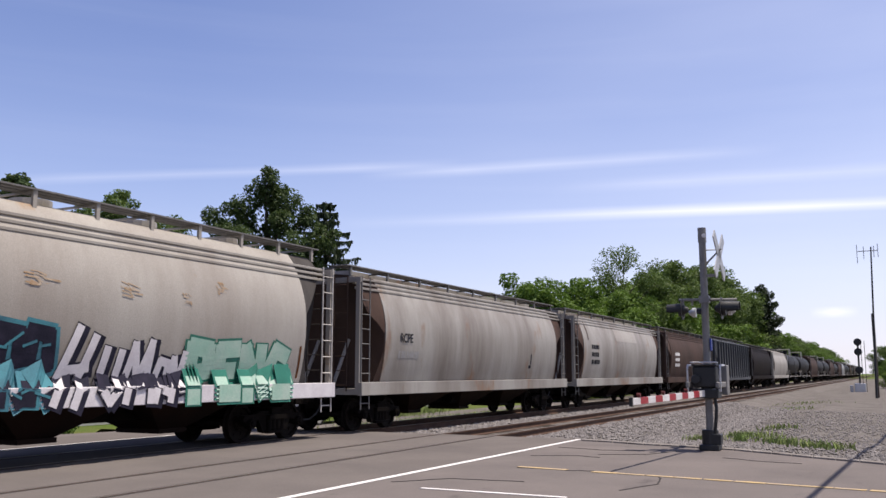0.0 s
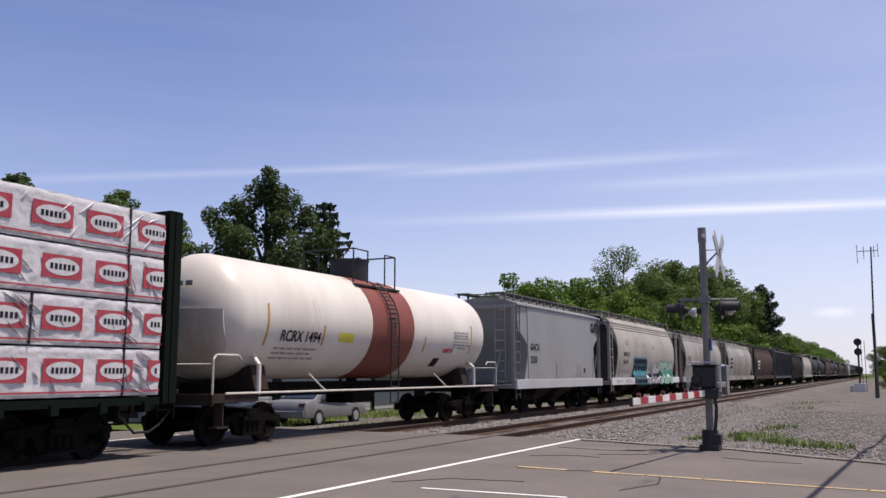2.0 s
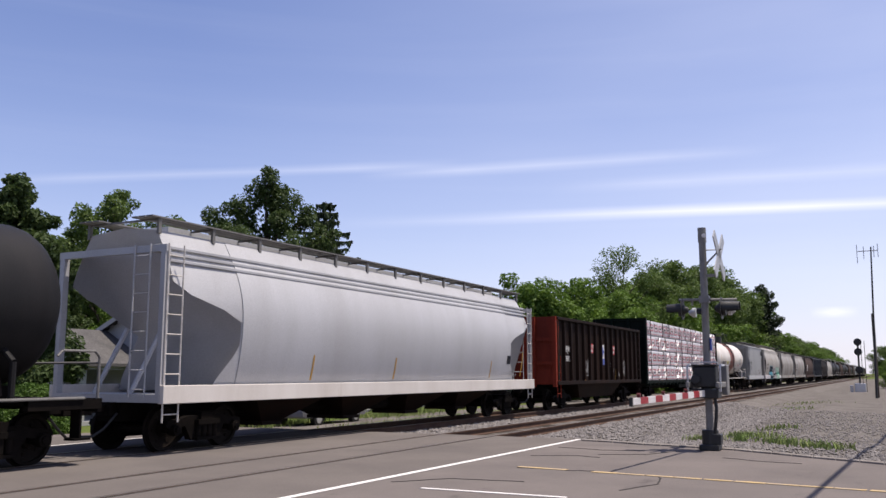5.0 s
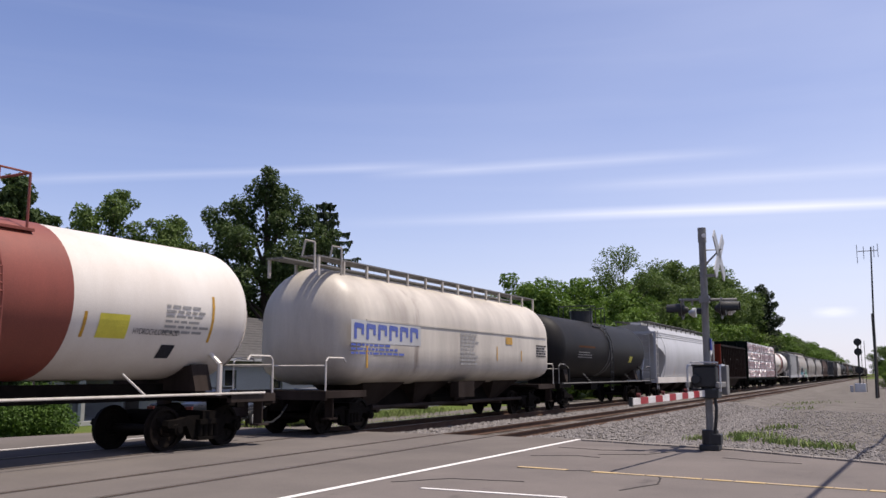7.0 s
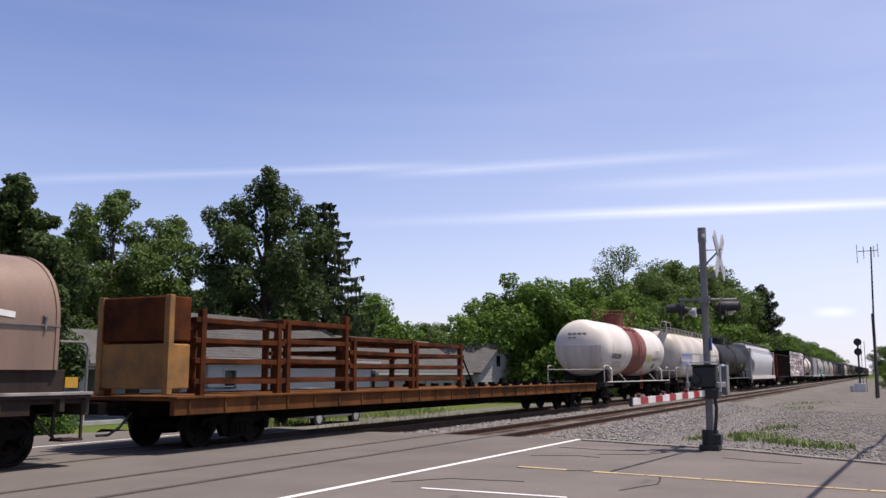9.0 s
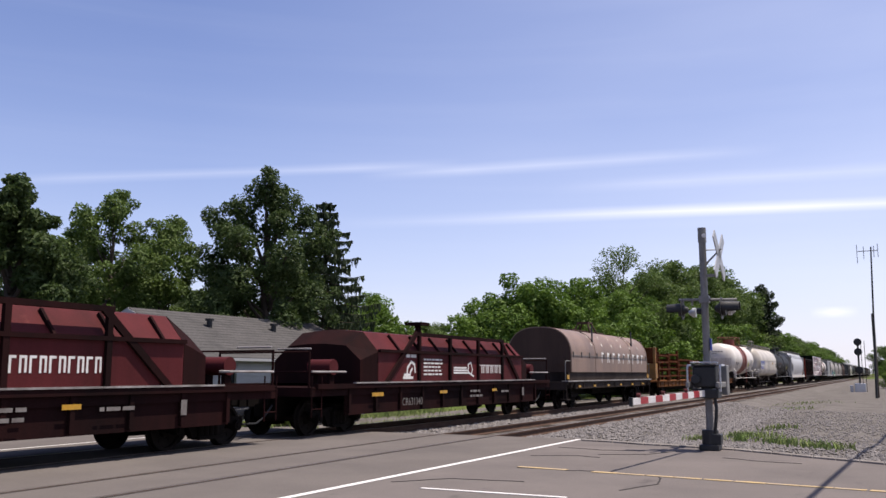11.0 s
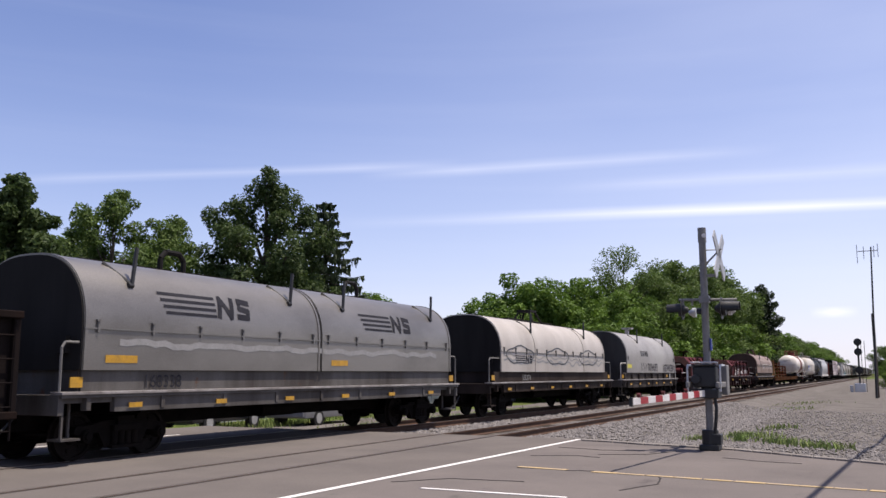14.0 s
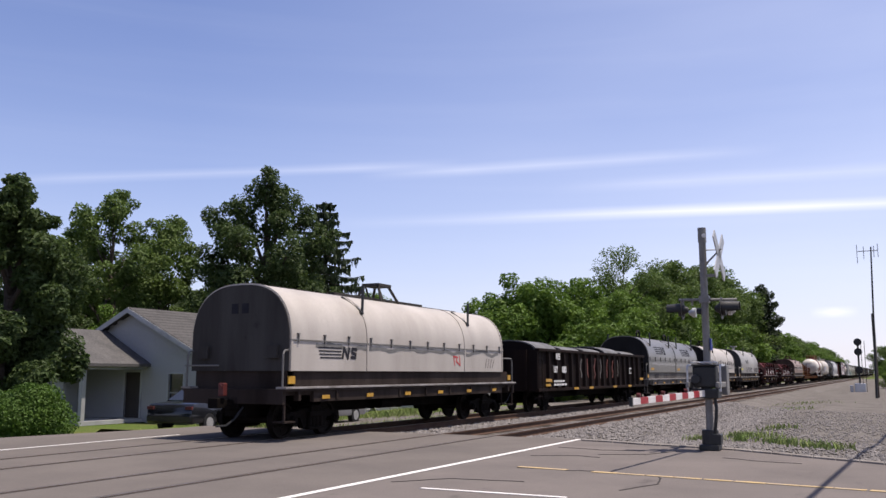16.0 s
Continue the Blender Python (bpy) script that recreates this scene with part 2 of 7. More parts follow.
M["plate_yellow"] = material("yellow_placard", (0.57, 0.506, 0.0552), 0.5)
M["graf_teal"] = material("teal_spray", (0.046, 0.202, 0.239), 0.55, dirt=(0.0276, 0.0828, 0.12), amount=0.9, size=1.8)
M["graf_mint"] = material("mint_spray", (0.258, 0.423, 0.331), 0.55, dirt=(0.386, 0.478, 0.405), amount=0.9, size=1.8)
M["graf_green"] = material("green_spray_outline", (0.0184, 0.147, 0.101), 0.55)
M["graf_black"] = material("black_spray", (0.018, 0.018, 0.028), 0.8, dirt=(0.04, 0.035, 0.055), amount=0.6, size=3.0, spec=0.03)
M["graf_white"] = material("white_spray", (0.607, 0.58, 0.589), 0.55, dirt=(0.46, 0.423, 0.442), amount=0.7, size=2.0)
M["wrap"] = material("white_bundle_wrap", (0.538, 0.517, 0.531), 0.35, dirt=(0.417, 0.39, 0.409), amount=0.6, size=1.6, grain=0.06, grain_size=5.0, bump=1.0, spec=0.6)
M["wrap_red"] = material("red_wrap_print", (0.317, 0.0311, 0.0483), 0.4, dirt=(0.386, 0.0828, 0.103), amount=0.5, size=2.0, grain_size=7.0, bump=0.5)
M["rust_wash"] = material("rust_wash", (0.276, 0.175, 0.092), 0.7, dirt=(0.35, 0.285, 0.221), amount=1.0, size=5.0)
M["strap"] = material("black_strap", (0.0276, 0.0276, 0.0276), 0.5)
M["lumber"] = material("sawn_lumber_ends", (0.414, 0.276, 0.147), 0.8, size=8.0)
M["asphalt"] = material("worn_asphalt", (0.14, 0.123, 0.117), 0.92, dirt=(0.11, 0.0981, 0.0945), amount=0.9, size=0.45, grain=0.16, grain_size=55.0, bump=0.3, spots=(0.0909, 0.0816, 0.0794), spot_level=0.62, spot_size=1.3, spot_stretch=(1, 0.5, 1), spec=0.03)
M["crossing"] = material("pale_crossing_surface", (0.124, 0.11, 0.103), 0.9, dirt=(0.0983, 0.0879, 0.084), amount=0.9, size=0.5, grain=0.13, grain_size=55.0, bump=0.25, spec=0.03)
M["kerb"] = material("worn_concrete", (0.22, 0.20, 0.185), 0.9, dirt=(0.13, 0.115, 0.105), amount=0.9, size=2.5, grain=0.2, grain_size=30.0, bump=0.4, spec=0.03)
M["crack"] = material("tar_joint", (0.0552, 0.0506, 0.0506), 0.9, spec=0.03)
M["gravel"] = material("gravel_ground", (0.133, 0.121, 0.113), 0.95, dirt=(0.0869, 0.0778, 0.0709), amount=0.9, size=0.6, grain=0.45, grain_size=16.0, bump=0.9, spec=0.03, spots=(0.0737, 0.0654, 0.0557), spot_level=0.66, spot_size=0.35)
M["stone"] = material("ballast_stone", (0.237, 0.219, 0.21), 0.9, dirt=(0.13, 0.118, 0.113), amount=0.9, size=7.0, grain=0.25, grain_size=25.0, bump=0.3, spec=0.03)
M["grass"] = material("mown_grass", (0.0665, 0.0975, 0.0235), 0.9, dirt=(0.102, 0.102, 0.0391), amount=0.8, size=0.5, grain=0.4, grain_size=20.0, bump=0.8, spec=0.03)
M["blade"] = material("weed_blades", (0.147, 0.221, 0.046), 0.7, dirt=(0.258, 0.258, 0.092), amount=0.8, size=2.0, bump=0)
M["road_white"] = material("white_road_paint", (0.644, 0.626, 0.607), 0.7, dirt=(0.46, 0.432, 0.414), amount=0.6, size=3.0)
M["road_yellow"] = material("worn_yellow_paint", (0.405, 0.285, 0.12), 0.8, dirt=(0.285, 0.23, 0.166), amount=1.0, size=2.0)
M["tie"] = material("creosoted_timber", (0.0405, 0.0316, 0.0265), 0.85, dirt=(0.0883, 0.0736, 0.0626), amount=0.7, size=3.0, vary=0.25, spec=0.03)
M["mast"] = material("dull_aluminium_mast", (0.202, 0.193, 0.184), 0.55, metal=0.2, dirt=(0.12, 0.115, 0.11), amount=0.6, size=4.0)
M["box_grey"] = material("dark_gate_mechanism", (0.0149, 0.0149, 0.0158), 0.5, dirt=(0.0257, 0.0257, 0.0257), amount=0.6, size=5.0)
M["silver"] = material("silver_paint", (0.506, 0.506, 0.515), 0.35, metal=0.5)
M["black"] = material("matt_black", (0.0132, 0.0132, 0.0145), 0.5)
M["sign_back"] = material("aluminium_sign_back", (0.386, 0.386, 0.396), 0.45, metal=0.4)
M["gate_white"] = material("gate_white", (0.69, 0.662, 0.644), 0.45)
M["gate_red"] = material("gate_red", (0.30, 0.014, 0.022), 0.45)
M["siding"] = material("white_vinyl_siding", (0.318, 0.318, 0.326), 0.6, dirt=(0.265, 0.263, 0.263), amount=0.5, size=0.6)
M["trim_grey"] = material("grey_trim", (0.368, 0.368, 0.377), 0.6)
M["shingle"] = material("grey_shingles", (0.0882, 0.084, 0.0828), 0.9, dirt=(0.0618, 0.0596, 0.0596), amount=0.8, size=1.3, grain=0.25, grain_size=14.0, bump=0.6, spec=0.03, vary=0.12)
M["pane"] = material("dark_window_glass", (0.0184, 0.0202, 0.023), 0.08, bump=0, spec=0.6)
M["door_dark"] = material("dark_door", (0.0322, 0.023, 0.0202), 0.5)
M["bark"] = material("tree_bark", (0.069, 0.0534, 0.0414), 0.9, dirt=(0.0368, 0.0294, 0.0239), amount=0.8, size=4.0, bump=0.8)


def leaf_material(name, a, b):
    m = bpy.data.materials.new(name)
    m.use_nodes = True
    n, l = m.node_tree.nodes, m.node_tree.links
    p = n["Principled BSDF"]
    p.inputs["Roughness"].default_value, p.inputs["Specular IOR Level"].default_value = 0.6, 0.25
    g = n.new("ShaderNodeNewGeometry")
    tc = n.new("ShaderNodeTexCoord")
    t = n.new("ShaderNodeTexNoise")
    t.inputs["Scale"].default_value = 0.9
    l.new(tc.outputs["Object"], t.inputs["Vector"])
    s = n.new("ShaderNodeMath")
    s.operation = "MULTIPLY_ADD"
    l.new(g.outputs["Random Per Island"], s.inputs[0])
    s.inputs[1].default_value = 0.45
    l.new(t.outputs["Fac"], s.inputs[2])
    r = n.new("ShaderNodeMapRange")
    r.inputs["From Min"].default_value, r.inputs["From Max"].default_value = 0.35, 1.1
    l.new(s.outputs[0], r.inputs["Value"])
    x = n.new("ShaderNodeMix")
    x.data_type = "RGBA"
    x.inputs[6].default_value, x.inputs[7].default_value = (*a, 1), (*b, 1)
    l.new(r.outputs[0], x.inputs[0])
    l.new(x.outputs[2], p.inputs["Base Color"])
    tr = n.new("ShaderNodeBsdfTranslucent")
    l.new(x.outputs[2], tr.inputs["Color"])
    ms = n.new("ShaderNodeMixShader")
    ms.inputs[0].default_value = 0.32
    l.new(p.outputs[0], ms.inputs[1])
    l.new(tr.outputs[0], ms.inputs[2])
    l.new(ms.outputs[0], n["Material Output"].inputs["Surface"])
    return m


M["leaf_mid"] = leaf_material("mid_green_leaves", (0.0528, 0.0924, 0.0194), (0.123, 0.176, 0.044))
M["leaf_bright"] = leaf_material("bright_green_leaves", (0.06, 0.116, 0.0144), (0.136, 0.216, 0.036))
M["leaf_bush"] = leaf_material("clipped_bush_leaves", (0.04, 0.085, 0.012), (0.09, 0.16, 0.025))
M["leaf_dark"] = leaf_material("dark_green_leaves", (0.028, 0.052, 0.015), (0.075, 0.11, 0.032))
M["needle"] = leaf_material("dark_needles", (0.022, 0.036, 0.018), (0.05, 0.07, 0.03))


# ------------------------------------------------------------ mesh helpers
class Solid:
    def __init__(self):
        self.v, self.f = [], []

    def add(self, verts, faces):
        k = len(self.v)
        self.v += [tuple(p) for p in verts]
        self.f += [tuple(i + k for i in f) for f in faces]
        return self

    def box(self, x0, x1, y0, y1, z0, z1, m=None):
        vs = [Vector((x, y, z)) for z in (z0, z1) for y in (y0, y1) for x in (x0, x1)]
        if m is not None:
            vs = [m @ p for p in vs]
        return self.add(vs, [(0, 2, 3, 1), (4, 5, 7, 6), (0, 1, 5, 4), (2, 6, 7, 3), (0, 4, 6, 2), (1, 3, 7, 5)])

    def cyl(self, p, q, r, n=10, r2=None):
        p, q = Vector(p), Vector(q)
        w = (q - p).normalized()
        a = w.orthogonal().normalized()
        b = w.cross(a)
        r2 = r if r2 is None else r2
        vs = [p + (a * math.cos(t) + b * math.sin(t)) * r for t in [i * math.tau / n for i in range(n)]]
        vs += [q + (a * math.cos(t) + b * math.sin(t)) * r2 for t in [i * math.tau / n for i in range(n)]]
        fs = [(i, (i + 1) % n, n + (i + 1) % n, n + i) for i in range(n)]
        return self.add(vs, fs + [tuple(range(n))[::-1], tuple(range(n, 2 * n))])

    def tube(self, pts, r, n=6):
        for a, b in zip(pts, pts[1:]):
            self.cyl(a, b, r, n)
        return self

    def rings(self, rings, close=True):
        n = len(rings[0])
        vs = [p for ring in rings for p in ring]
        fs = []
        for k in range(len(rings) - 1):
            for i in range(n):
                j = (i + 1) % n
                fs.append((k * n + i, k * n + j, (k + 1) * n + j, (k + 1) * n + i))
        if close:
            fs += [tuple(range(n))[::-1], tuple(range((len(rings) - 1) * n, len(rings) * n))]
        return self.add(vs, fs)

    def along(self, prof, y0, y1):
        """A closed outline in x, z drawn out along y."""
        return self.rings([[(x, y0, z) for x, z in prof], [(x, y1, z) for x, z in prof]])

    def across(self, prof, x0, x1):
        """A closed outline in y, z drawn out along x."""
        return self.rings([[(x0, y, z) for y, z in prof], [(x1, y, z) for y, z in prof]])


def mesh_of(name, s, mat, smooth=False, bevel=0.0):
    me = bpy.data.meshes.new(name)
    me.from_pydata(s.v, [], s.f)
    bm = bmesh.new()
    bm.from_mesh(me)
    bmesh.ops.recalc_face_normals(bm, faces=bm.faces)
    if bevel:
        bmesh.ops.bevel(bm, geom=[e for e in bm.edges if len(e.link_faces) == 2 and e.calc_face_angle() > 0.6], offset=bevel, segments=2, affect="EDGES", profile=0.5)
    bm.to_mesh(me)
    bm.free()
    me.materials.append(mat)
    if smooth:
        me.shade_smooth()
        me.set_sharp_from_angle(angle=radians(38))
    return me


def part_one(name, s, mat, parent, label="", smooth=False, bevel=0.0, at=None):
    ob = new(name, s if isinstance(s, bpy.types.Mesh) else mesh_of(name, s, mat, smooth, bevel))
    ob.parent = parent
    if at is not None:
        ob.matrix_basis = at
    if label:
        ob["label"] = label
    return ob


SPLIT = {"top_chord", "roof_walkway", "roof_hatch", "side_sill", "stencil", "body", "end_wall", "walkway_bracket", "clamp", "sign_bracket", "counterweight", "discharge_bay", "roof_handhold", "rib", "bulkhead", "cover_end", "hood_stay", "spray_tag"}


def islands(s):
    """The separate pieces of a solid, each as a solid of its own."""
    root = list(range(len(s.v)))

    def find(i):
        while root[i] != i:
            root[i] = root[root[i]]
            i = root[i]
        return i

    for f in s.f:
        for i in f[1:]:
            root[find(i)] = find(f[0])
    groups = collections.OrderedDict()
    for f in s.f:
        groups.setdefault(find(f[0]), []).append(f)
    pieces = []
    for fs in groups.values():
        ids = sorted({i for f in fs for i in f})
        at = {i: k for k, i in enumerate(ids)}
        piece = Solid()
        piece.add([s.v[i] for i in ids], [tuple(at[i] for i in f) for f in fs])
        pieces.append(piece)
    return pieces


def part(name, s, mat, parent, label="", smooth=False, bevel=0.0, at=None):
    """One part; where its shapes stand apart, one object for each of them."""
    if name in SPLIT and isinstance(s, Solid):
        for piece in islands(s):
            ob = part_one(name, piece, mat, parent, label, smooth, bevel, at)
        return ob
    return part_one(name, s, mat, parent, label, smooth, bevel, at)


def thing(name, label, category, group="", kind="", at=None):
    ob = new(name)
    if at is not None:
        ob.matrix_basis = at
    return tagged(ob, label, category, group, kind)


def letters(text, size, y, z, side_x, mat, parent, name="lettering", bold=0.0, wide=1.0, lean=0.0):
    """Writing on the near side of a car: reads along +y; side_x(z) gives the surface."""
    cu = bpy.data.curves.new("writing", "FONT")
    cu.body, cu.size, cu.offset = text, size, bold
    cu.shear = lean
    ob = bpy.data.objects.new("writing", cu)
    scene.collection.objects.link(ob)
    me = bpy.data.meshes.new_from_object(ob.evaluated_get(bpy.context.evaluated_depsgraph_get()))
    bpy.data.objects.remove(ob)
    for v in me.vertices:
        yy, zz = y + v.co.x * wide, z + v.co.y
        v.co = (side_x(zz) + 0.016, yy, zz)
    me.materials.clear()
    me.materials.append(mat)
    o = new(name, me)
    o.parent = parent
    return o


def patch(name, y0, y1, z0, z1, side_x, mat, parent, out=0.006, n=4, label=""):
    """A thin painted plate that follows the side."""
    s = Solid()
    r0 = [(side_x(z0 + (z1 - z0) * k / n) + out, y0, z0 + (z1 - z0) * k / n) for k in range(n + 1)]
    r1 = [(x, y1, z) for x, _, z in r0]
    s.add(r0 + r1, [(k, n + 1 + k, n + 2 + k, k + 1) for k in range(n)])
    return part(name, s, mat, parent, label)


def strokes(name, lines, width, side_x, mat, parent, out=0.007):
    """Sprayed strokes: polylines in y, z on the near side."""
    s = Solid()
    for ln in lines:
        dense = [ln[0]]
        for (ya, za), (yb, zb) in zip(ln, ln[1:]):
            n = max(1, int(abs(zb - za) / .09))
            dense += [(ya + (yb - ya) * (q + 1) / n, za + (zb - za) * (q + 1) / n) for q in range(n)]
        for (ya, za), (yb, zb) in zip(dense, dense[1:]):
            d = math.hypot(yb - ya, zb - za) or 1
            ny, nz = -(zb - za) / d * width / 2, (yb - ya) / d * width / 2
            ey, ez = (yb - ya) / d * width * 0.3, (zb - za) / d * width * 0.3
            q = [(ya + ny - ey, za + nz - ez), (ya - ny - ey, za - nz - ez), (yb - ny + ey, zb - nz + ez), (yb + ny + ey, zb + nz + ez)]
            s.add([(side_x(z) + out, y, z) for y, z in q], [(0, 1, 2, 3)])
    return part(name, s, mat, parent)


# ------------------------------------------------------------ trucks, couplers, ladders
WHEEL_R = 0.44


def lathe(profile, n=28):
    """Outline in x (across), r (radius) turned about the x axis."""
    rings = [[(x, r * math.cos(i * math.tau / n), r * math.sin(i * math.tau / n)) for i in range(n)] for x, r in profile]
    return Solid().rings(rings)


def wheel_mesh():
    s = Solid()
    for sgn in (-1, 1):
        pr = [(0.66, 0.02), (0.66, 0.15), (0.70, 0.17), (0.70, 0.36), (0.675, 0.37), (0.675, 0.47), (0.705, 0.47), (0.72, WHEEL_R), (0.81, WHEEL_R - 0.006), (0.81, 0.37), (0.755, 0.36), (0.735, 0.16), (0.80, 0.14), (0.80, 0.02)]
        w = lathe([(sgn * x, r) for x, r in pr])
        s.add(w.v, w.f)
        for k in range(6):
            a = k * math.tau / 6
            s.cyl((sgn * 0.74, 0.26 * math.cos(a), 0.26 * math.sin(a)), (sgn * 0.765, 0.26 * math.cos(a), 0.26 * math.sin(a)), 0.045, 8)
    s.cyl((-1.0, 0, 0), (1.0, 0, 0), 0.085, 12)
    return mesh_of("wheelset", s, M["wheel"], True)


def truck_mesh():
    s = Solid()
    half = 0.89
    for sgn in (-1, 1):
        x0, x1 = sgn * 0.93, sgn * 1.08
        top = [(-half - 0.24, 0.52), (-half - 0.2, 0.62), (-half + 0.14, 0.64), (-0.5, 0.70), (0.5, 0.70), (half - 0.14, 0.64), (half + 0.2, 0.62), (half + 0.24, 0.52)]
        low = [(half + 0.18, 0.47), (half - 0.16, 0.48), (half - 0.3, 0.5), (0.42, 0.22), (-0.42, 0.22), (-half + 0.3, 0.5), (-half + 0.16, 0.48), (-half - 0.18, 0.47)]
        s.across(top + low, x0, x1)
        for k in (-0.24, -0.08, 0.08, 0.24):
            s.cyl((sgn * 1.10, k, 0.27), (sgn * 1.10, k, 0.52), 0.07, 10)
        s.box(sgn * 0.98, sgn * 1.2, -0.32, 0.32, 0.52, 0.62)
        s.box(sgn * 0.98, sgn * 1.2, -0.36, 0.36, 0.2, 0.26)
        for e in (-half, half):
            s.cyl((sgn * 0.98, e, WHEEL_R), (sgn * 1.17, e, WHEEL_R), 0.115, 12)
            s.cyl((sgn * 1.17, e, WHEEL_R), (sgn * 1.20, e, WHEEL_R), 0.07, 8)
    s.box(-1.15, 1.15, -0.2, 0.2, 0.5, 0.78)
    s.cyl((0, 0, 0.78), (0, 0, 0.9), 0.25, 16)
    for e in (-0.42, 0.42):
        s.box(-0.95, 0.95, e - 0.05, e + 0.05, 0.38, 0.5)
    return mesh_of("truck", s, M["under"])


WHEEL_MESH, TRUCK_MESH = wheel_mesh(), truck_mesh()
AXLES = []
TRAIN = []


def running_gear(car, ends, inset):
    for sgn in (-1, 1):
        tr = part("truck", TRUCK_MESH, None, car, at=pose(0, sgn * (ends - inset), 0))
        for e in (-0.89, 0.89):
            w = part("wheelset", WHEEL_MESH, None, tr, at=pose(0, e, WHEEL_R))
            AXLES.append((w, car, e))
        s = Solid()
        y0 = sgn * (ends - 0.35)
        s.box(-0.2, 0.2, min(y0, sgn * ends), max(y0, sgn * ends), 0.72, 1.02)
        s.box(-0.07, 0.07, min(sgn * ends, sgn * (ends + 0.5)), max(sgn * ends, sgn * (ends + 0.5)), 0.80, 0.95)
        s.box(-0.17, 0.12, min(sgn * (ends + 0.36), sgn * (ends + 0.62)), max(sgn * (ends + 0.36), sgn * (ends + 0.62)), 0.76, 0.99)
        part("coupler", s, M["under"], car, bevel=0.015)
        h = Solid()
        pts = [(0.28, sgn * (ends - 0.1), 0.78), (0.26, sgn * (ends + 0.18), 0.5), (0.2, sgn * (ends + 0.4), 0.36), (0.1, sgn * (ends + 0.62), 0.36)]
        h.tube(pts, 0.025, 6)
        part("air_hose", h, M["black"], car)


def centre_sill(car, a, z0=0.62, z1=1.05, half=0.32):
    s = Solid().box(-half, half, -a + 0.15, a - 0.15, z0, z1)
    s.box(-0.5, -0.25, -0.6, 0.5, 0.55, 0.8)
    s.cyl((0.55, -1.2, 0.72), (0.55, 0.1, 0.72), 0.17, 12)
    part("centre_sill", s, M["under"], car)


def ladder(car, x, y, z0, z1, width, mat, rungs=None, along="y", name="ladder"):
    s = Solid()
    n = rungs or max(2, int((z1 - z0) / 0.36))
    d = (0, width / 2, 0) if along == "y" else (width / 2, 0, 0)
    for sg in (-1, 1):
        s.cyl((x + sg * d[0], y + sg * d[1], z0), (x + sg * d[0], y + sg * d[1], z1), 0.018, 6)
    for k in range(n):
        z = z0 + (z1 - z0) * (k + 0.4) / n
        s.cyl((x - d[0], y - d[1], z), (x + d[0], y + d[1], z), 0.013, 6)
    return part(name, s, mat, car)


def car_root(name, label, category, u0, u1):
    r = thing(name, label, category, "freight train")
    TRAIN.append((r, (u0 + u1) / 2, (u1 - u0) / 2))
    return r, (u1 - u0) / 2


# ------------------------------------------------------------ ground, road, tracks
NEAR_X, FAR_X = -9.85, -14.0
ROAD_Y = 20.8


def sheet(name, x0, x1, y0, y1, nx, ny, height, mat, label, category):
    s = Solid()
    for j in range(ny + 1):
        for i in range(nx + 1):
            x, y = x0 + (x1 - x0) * i / nx, y0 + (y1 - y0) * j / ny
            s.v.append((x, y, height(x, y)))
    s.f = [(j * (nx + 1) + i, j * (nx + 1) + i + 1, (j + 1) * (nx + 1) + i + 1, (j + 1) * (nx + 1) + i) for j in range(ny) for i in range(nx)]
    ob = new(name, mesh_of(name, s, mat, True))
    return tagged(ob, label, category, kind="structure")


def edge_line(x):
    """Far edge of the pavement."""
    if x < -7:
        return ROAD_Y + 0.25
    return ROAD_Y - 0.3 - (x + 7) * 0.30 + (0.0 if x < -3 else -(x + 3) * 0.35)


def ballast_height(x, y):
    d = min(abs(x - NEAR_X), abs(x - FAR_X))
    inside = FAR_X <= x <= NEAR_X
    z = -0.17 if inside or d < 1.5 else -0.17 - min(0.30, (d - 1.5) * 0.22)
    return z + 0.03 * noise.noise((x * 0.8, y * 0.8, 3))


def land_height(x, y):
    z = -0.50
    if x > -7:
        z = -0.46 + min(0.26, (x + 7) * 0.065)
        z += 0.05 * noise.noise((x * 0.3, y * 0.25, 0))
    elif x > -18.5:
        z = -0.52
    else:
        z = -0.35 - min(0.12, (-18.5 - x) * 0.03) + 0.04 * noise.noise((x * 0.3, y * 0.3, 7))
    if y < 24 and x > -8:
        k = max(0.0, min(1.0, (24 - y) / 3.5))
        z = z * (1 - k) + (-0.05) * k
    if y < 22 and x <= -15:
        k = max(0.0, min(1.0, (22 - y) / 3.0))
        z = z * (1 - k) + (-0.05 if x > -21 else -0.3) * k
    return z


ground = Solid()
ground.add([(-4200, -4200, -0.62), (4200, -4200, -0.62), (4200, 4200, -0.62), (-4200, 4200, -0.62)], [(0, 1, 2, 3)])
tagged(new("ground", mesh_of("ground", ground, M["grass"])), "dry grassy plain reaching the horizon", "ground", kind="structure")
sheet("ground_gravel", -8.6, 30, 15.0, 330, 60, 150, land_height, M["gravel"], "pale grey gravel lot beside the tracks", "gravel")
sheet("ground_yard", -60, -15.2, -30, 21.5, 50, 50, lambda x, y: -0.3 + 0.03 * noise.noise((x * .4, y * .4, 2)) if x < -20.5 else -0.06, M["grass"], "mown green lawn in front of the house", "lawn")
sheet("ground_lane", -21.5, -15.2, 19, 330, 12, 150, land_height, M["gravel"], "gravel lane along the far side of the tracks", "gravel")
sheet("ground_grass", -80, -21.3, 21, 330, 40, 80, lambda x, y: -0.47 + 0.04 * noise.noise((x * .3, y * .3, 9)), M["grass"], "green grass around the houses", "lawn")
sheet("ground_ballast", -17.2, -6.9, 20.0, 330, 40, 420, ballast_height, M["gravel"], "grey crushed stone ballast under two tracks", "ballast")


